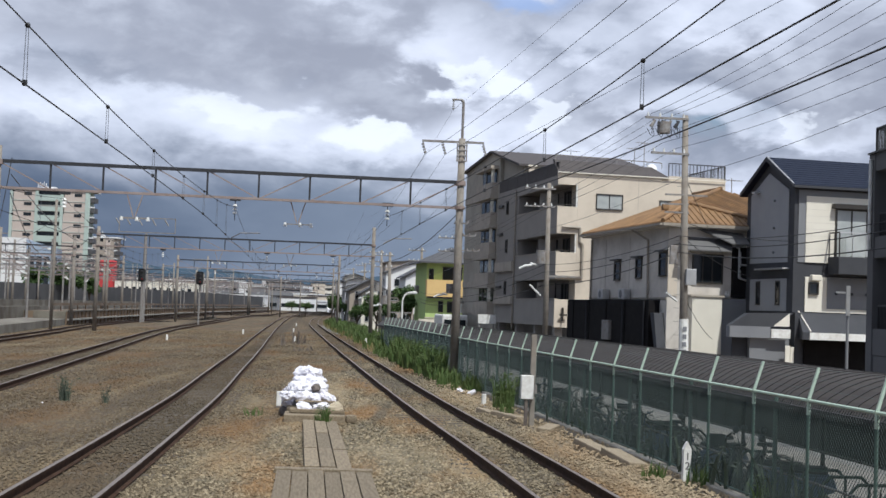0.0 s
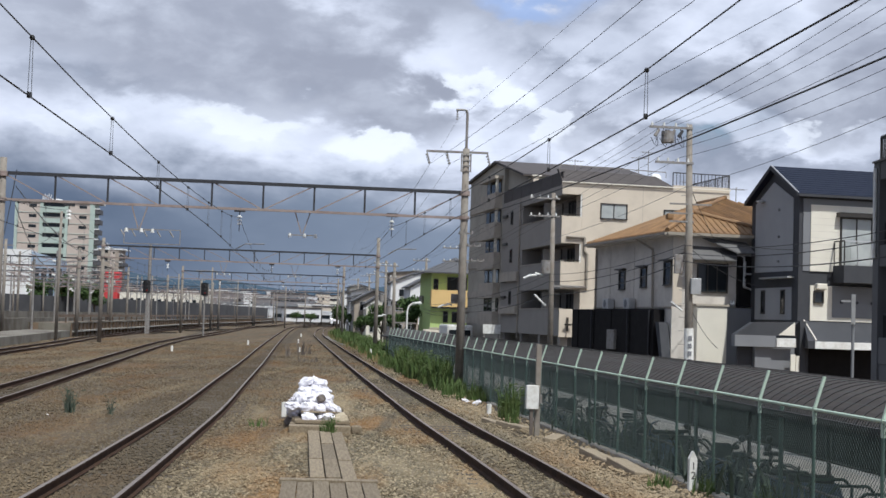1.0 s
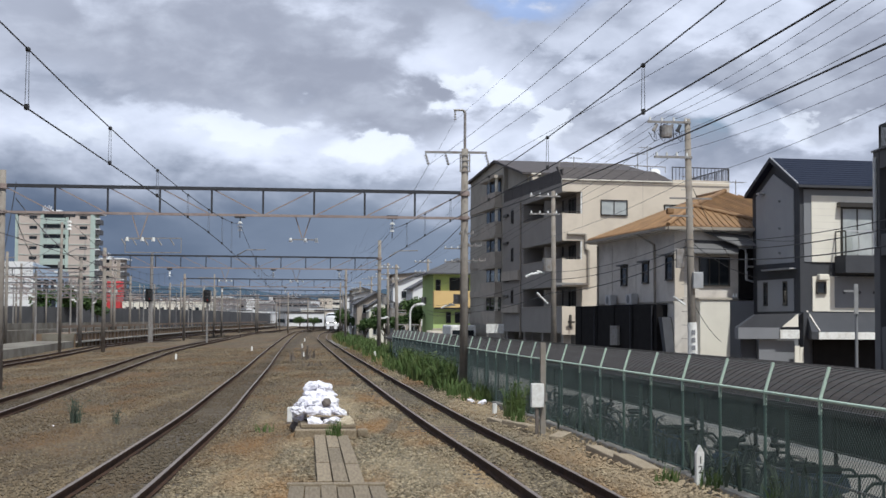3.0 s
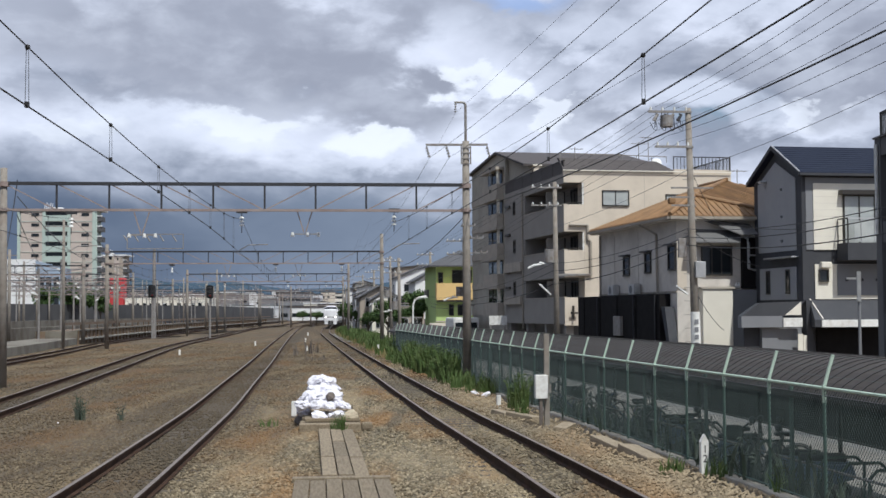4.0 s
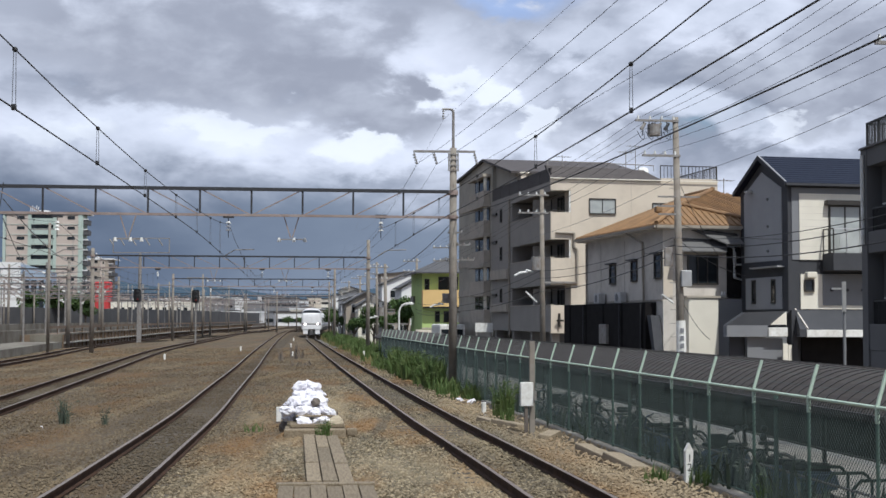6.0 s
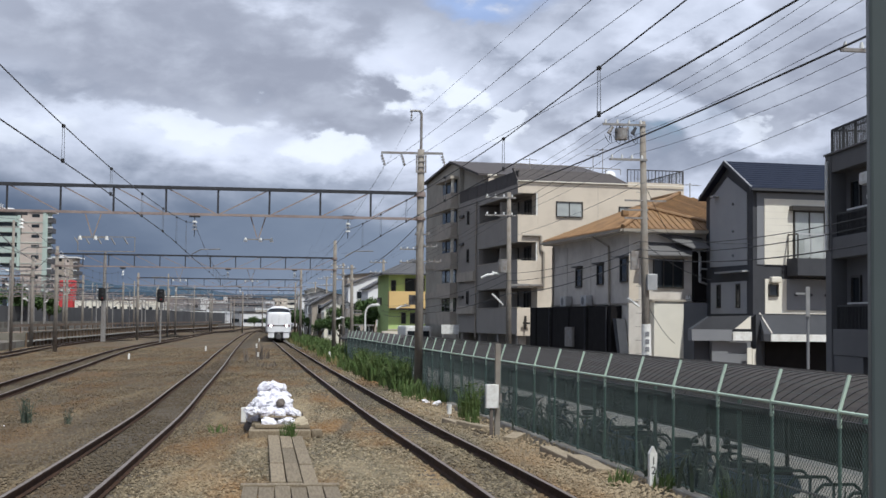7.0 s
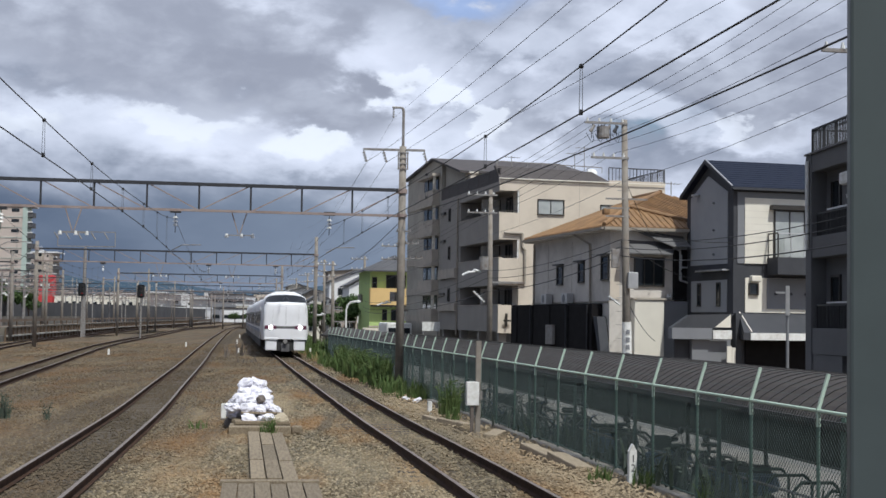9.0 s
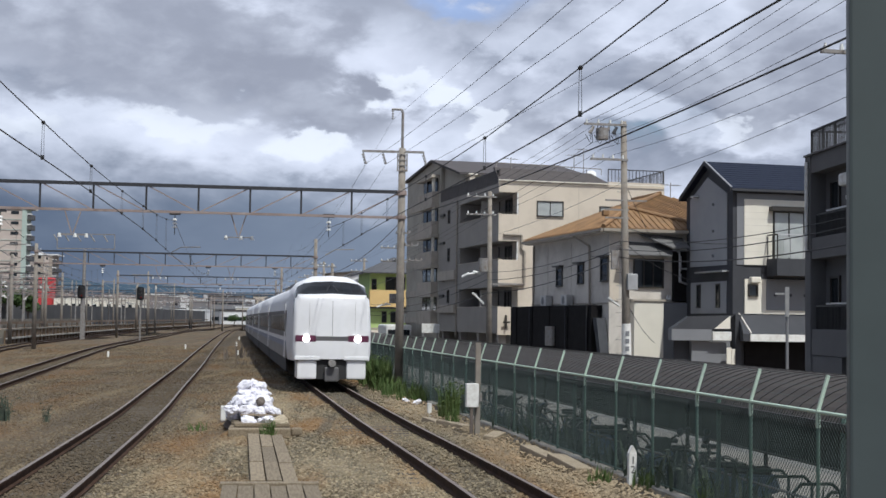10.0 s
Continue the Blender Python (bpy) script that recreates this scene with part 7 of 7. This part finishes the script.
POST_PAINT = surface("grey green post paint", (0.06, 0.075, 0.075), 0.6, second=(0.05, 0.062, 0.062), scale=9, amount=0.6)
column = thing("platform_post", "dark grey-green steel post on the platform end", "post", (0.535, 1.5, 1.0), -18)
part("shaft", box((0.0, 0, 0.01), (0.16, 0.12, 3.2), 0.004), POST_PAINT, column)
part("base_plate", box((-0.06, -0.06, 0.0), (0.22, 0.18, 0.02)), OLD_STEEL, column)


# ---- the express train ----
TRAIN_WHITE = surface("train white", (0.80, 0.80, 0.82), 0.32, second=(0.74, 0.74, 0.77), scale=0.8, amount=0.5, dirt=(0.45, 0.43, 0.41, 1), dirt_scale=0.9, dirt_amount=0.16)
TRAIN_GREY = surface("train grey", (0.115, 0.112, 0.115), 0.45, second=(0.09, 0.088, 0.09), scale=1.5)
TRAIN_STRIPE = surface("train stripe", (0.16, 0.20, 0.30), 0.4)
# grey standing for shade on the lower sides; the front seams share it
TRAIN_SHADE_SEAM = surface("train shade and seam grey", (0.27, 0.26, 0.25), 0.5, second=(0.2, 0.19, 0.18), scale=1.2, amount=0.7)
TRAIN_DARK = surface("underfloor", (0.025, 0.025, 0.027), 0.8, second=(0.05, 0.045, 0.04), scale=3)
MAROON = surface("maroon lamp surround", (0.10, 0.02, 0.05), 0.4)
LAMP = glow("headlight", (1.0, 0.97, 0.92), 8.0)
TRAIN_GLASS = glass_material("train glass", (0.012, 0.014, 0.018), 0.12)
SKIRT_Z, HALF = 0.30, 1.457


def shell_ring(w, top, y, bottom=0.92, shoulder=0.62, roof_w=0.74):
    """One cross section of the body, from the bottom edge over the roof to the other bottom edge."""
    half = [(w * 0.965, bottom), (w, bottom + 0.35), (w, 1.45), (w, 1.95), (w * 0.985, 2.5), (w * 0.95, top - shoulder), (w * 0.88, top - shoulder * 0.5), (w * roof_w, top - shoulder * 0.2), (w * 0.42, top - 0.03), (0, top)]
    return [(-x, y, z) for x, z in half] + [(x, y, z) for x, z in reversed(half[:-1])]


def loft(rings, keep, cap=False):
    bm = bmesh.new()
    rows = [[bm.verts.new(p) for p in r] for r in rings]
    n = len(rings[0])
    for i in range(len(rows) - 1):
        for j in range(n - 1):
            if keep(i, j):
                bm.faces.new((rows[i][j], rows[i][j + 1], rows[i + 1][j + 1], rows[i + 1][j]))
    if cap:
        bm.faces.new(rows[0])
    bmesh.ops.recalc_face_normals(bm, faces=bm.faces[:])
    loose = [v for v in bm.verts if not v.link_faces]
    bmesh.ops.delete(bm, geom=loose, context="VERTS")
    return bm


def side_details(car, y0, y1, doors):
    """Windows, doors, band and underfloor of one coach, front towards -y."""
    for s in (-1, 1):
        def slab(name, ya, yb, za, zb, out, mat, label=""):
            x = s * (HALF - 0.02)
            bm = box((min(x, s * (HALF + out)), ya, za), (max(x, s * (HALF + out)), yb, zb))
            return part(name, bm, mat, car, label)
        # widened band, grey lower panel and dark skirt put side shade into colour
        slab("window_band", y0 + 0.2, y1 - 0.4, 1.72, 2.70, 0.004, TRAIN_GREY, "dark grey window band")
        y = y0 + 1.9
        while y + 1.5 < y1 - 1.6:
            slab("side_window", y, y + 1.45, 1.92, 2.55, 0.010, TRAIN_GLASS)
            y += 1.92
        slab("lower_panel", y0 - 0.2, y1 - 0.3, 0.93, 1.36, 0.004, TRAIN_SHADE_SEAM, "lower side panel greyed for shade")
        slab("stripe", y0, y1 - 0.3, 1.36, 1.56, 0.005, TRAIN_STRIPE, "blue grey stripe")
        slab("door", y0 + 0.55, y0 + 1.45, 0.95, 2.95, 0.012, TRAIN_WHITE)
        slab("door_window", y0 + 0.75, y0 + 1.25, 1.9, 2.6, 0.016, TRAIN_GLASS)
        slab("skirt", y0, y1 - 0.3, 0.45, 0.93, -0.06, TRAIN_DARK, "underfloor skirt darkened for shade")
    part("underfloor", box((-1.15, y0, 0.3), (1.15, y1 - 0.2, 1.1)), TRAIN_DARK, car)
    part("air_conditioner", box((-0.85, y0 + 7, 3.6), (0.85, y0 + 10.5, 3.88), 0.06), TRAIN_GREY, car)
    for yb in (y0 + 3.0, y1 - 3.6):
        bogie = part("bogie", box((-1.0, yb - 1.4, 0.3), (1.0, yb + 1.4, 0.75), 0.05), TRAIN_DARK, car)
        for d in (-1.05, 1.05):
            for s in (-0.566, 0.566):
                part("wheel", rod(bmesh.new(), (s - 0.06, yb + d, 0.43), (s + 0.06, yb + d, 0.43), 0.43, sides=20), TRAIN_DARK, bogie)


def make_lead_car():
    car = thing("train_cab_car", "white express train cab car with lit headlights", "train", (0, 0, 0))
    shape = [(0.0, 1.22, 3.14, 0.30), (0.05, 1.30, 3.22, 0.24), (0.16, 1.36, 3.27, 0.22), (0.26, 1.375, 3.29, 0.20), (0.95, 1.36, 3.74, 0.44), (1.25, 1.40, 3.93, 0.70), (2.2, 1.44, 3.97, 0.80), (3.6, HALF, 3.90, 0.80), (5.0, HALF, 3.70, 0.62), (21.3, HALF, 3.70, 0.62)]
    rings = [shell_ring(w, t, y, 0.92 if y > 0.1 else 1.0, sh, 0.88 if y < 0.5 else (0.72 if y < 1.0 else (0.62 if y < 3 else 0.74))) for y, w, t, sh in shape]
    n = len(rings[0])
    glass = lambda i, j: i == 3 and 4 <= j <= n - 6
    part("body", loft(rings, lambda i, j: not glass(i, j), True), TRAIN_WHITE, car, "glossy white body shell", True)
    part("windscreen", loft(rings, glass), TRAIN_GLASS, car, "dark raked windscreen")
    part("front_band", box((-1.285, -0.006, 1.64), (1.285, 0.1, 1.79)), TRAIN_GREY, car, "grey lamp band")
    for s in (-1, 1):
        housing = part("lamp_housing", box((s * 0.92 - 0.36, -0.012, 1.60), (s * 0.92 + 0.36, 0.12, 1.83), 0.03), MAROON, car, "maroon headlight surround")
        part("headlight", rod(bmesh.new(), (s * 0.9, -0.05, 1.71), (s * 0.9, 0.0, 1.71), 0.125, sides=18), LAMP, housing, "glowing round headlight")
        bm = box((s * 0.86 - 0.34, 0.06, 0.30), (s * 0.86 + 0.34, 1.6, 0.95), 0.06)
        part("skirt_block", bm, TRAIN_WHITE, car, "white front skirt")
        part("seam", box((s * 0.80 - 0.003, -0.006, 1.82), (s * 0.80 + 0.003, 0.02, 3.0)), TRAIN_SHADE_SEAM, car)
        part("roof_mark", box((s * 0.14 - 0.03, 1.40, 3.74), (s * 0.14 + 0.03, 1.44, 3.90)), BLACK_PAINT, car)
    part("seam", box((0.0, -0.008, 1.82), (0.012, 0.02, 3.02)), TRAIN_GREY, car)
    part("step_edge", box((-1.30, -0.02, 0.96), (-0.42, 0.1, 1.10), 0.03), TRAIN_WHITE, car)
    part("step_edge", box((0.42, -0.02, 0.96), (1.30, 0.1, 1.10), 0.03), TRAIN_WHITE, car)
    part("coupler_cover", box((-0.25, -0.06, 0.22), (0.25, 0.3, 0.72), 0.05), TRAIN_GREY, car, "grey coupler cover")
    part("coupler", rod(bmesh.new(), (0, -0.25, 0.86), (0, 0.4, 0.86), 0.13, sides=12), OLD_STEEL, car)
    part("coupler_recess", box((-0.52, 0.12, 0.3), (0.52, 0.5, 1.0)), TRAIN_DARK, car)
    for s in (-1, 1):
        part("wiper", bar(bmesh.new(), (s * 0.2, 0.38, 3.37), (s * 0.05, 0.75, 3.60), 0.03, 0.02), BLACK_PAINT, car)
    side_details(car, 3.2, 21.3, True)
    return car


def make_coach():
    car = thing("train_coach", "white express train coach with dark window band", "train", (0, 0, 0), 0, "coaches of the express")
    rings = [shell_ring(w, t, y) for y, w, t in ((0.0, HALF * 0.97, 3.62), (0.1, HALF, 3.70), (20.6, HALF, 3.70), (20.7, HALF * 0.97, 3.62))]
    part("body", loft(rings, lambda i, j: True, True), TRAIN_WHITE, car, "", True)
    part("gangway", box((-0.5, 20.7, 0.9), (0.5, 21.2, 3.2)), TRAIN_DARK, car)
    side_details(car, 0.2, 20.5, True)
    return car


CARS = [make_lead_car(), make_coach()]
for _k in range(5):
    CARS.append(copy_thing(CARS[1], pose(0, 0, 0)))
SPEED, LAST_Y = 36.4, 47.5


def train_y(t, back):
    """How far ahead a point of the train is that lies so many metres behind its nose."""
    return LAST_Y + (SPEED * (10.0 - t) + back) * 0.9945


def motions():
    for k, car in enumerate(CARS):
        rows = []
        for i in range(21):
            t = i * 0.5
            a, b = train_y(t, 21.4 * k), train_y(t, 21.4 * k + 20)
            turn = -math.degrees(math.atan2(RIGHT.at(b) - RIGHT.at(a), b - a))
            rows.append((t, pose(RIGHT.at(a), a, 0, 0, 0, turn)))
        walk(car, rows)


motions()
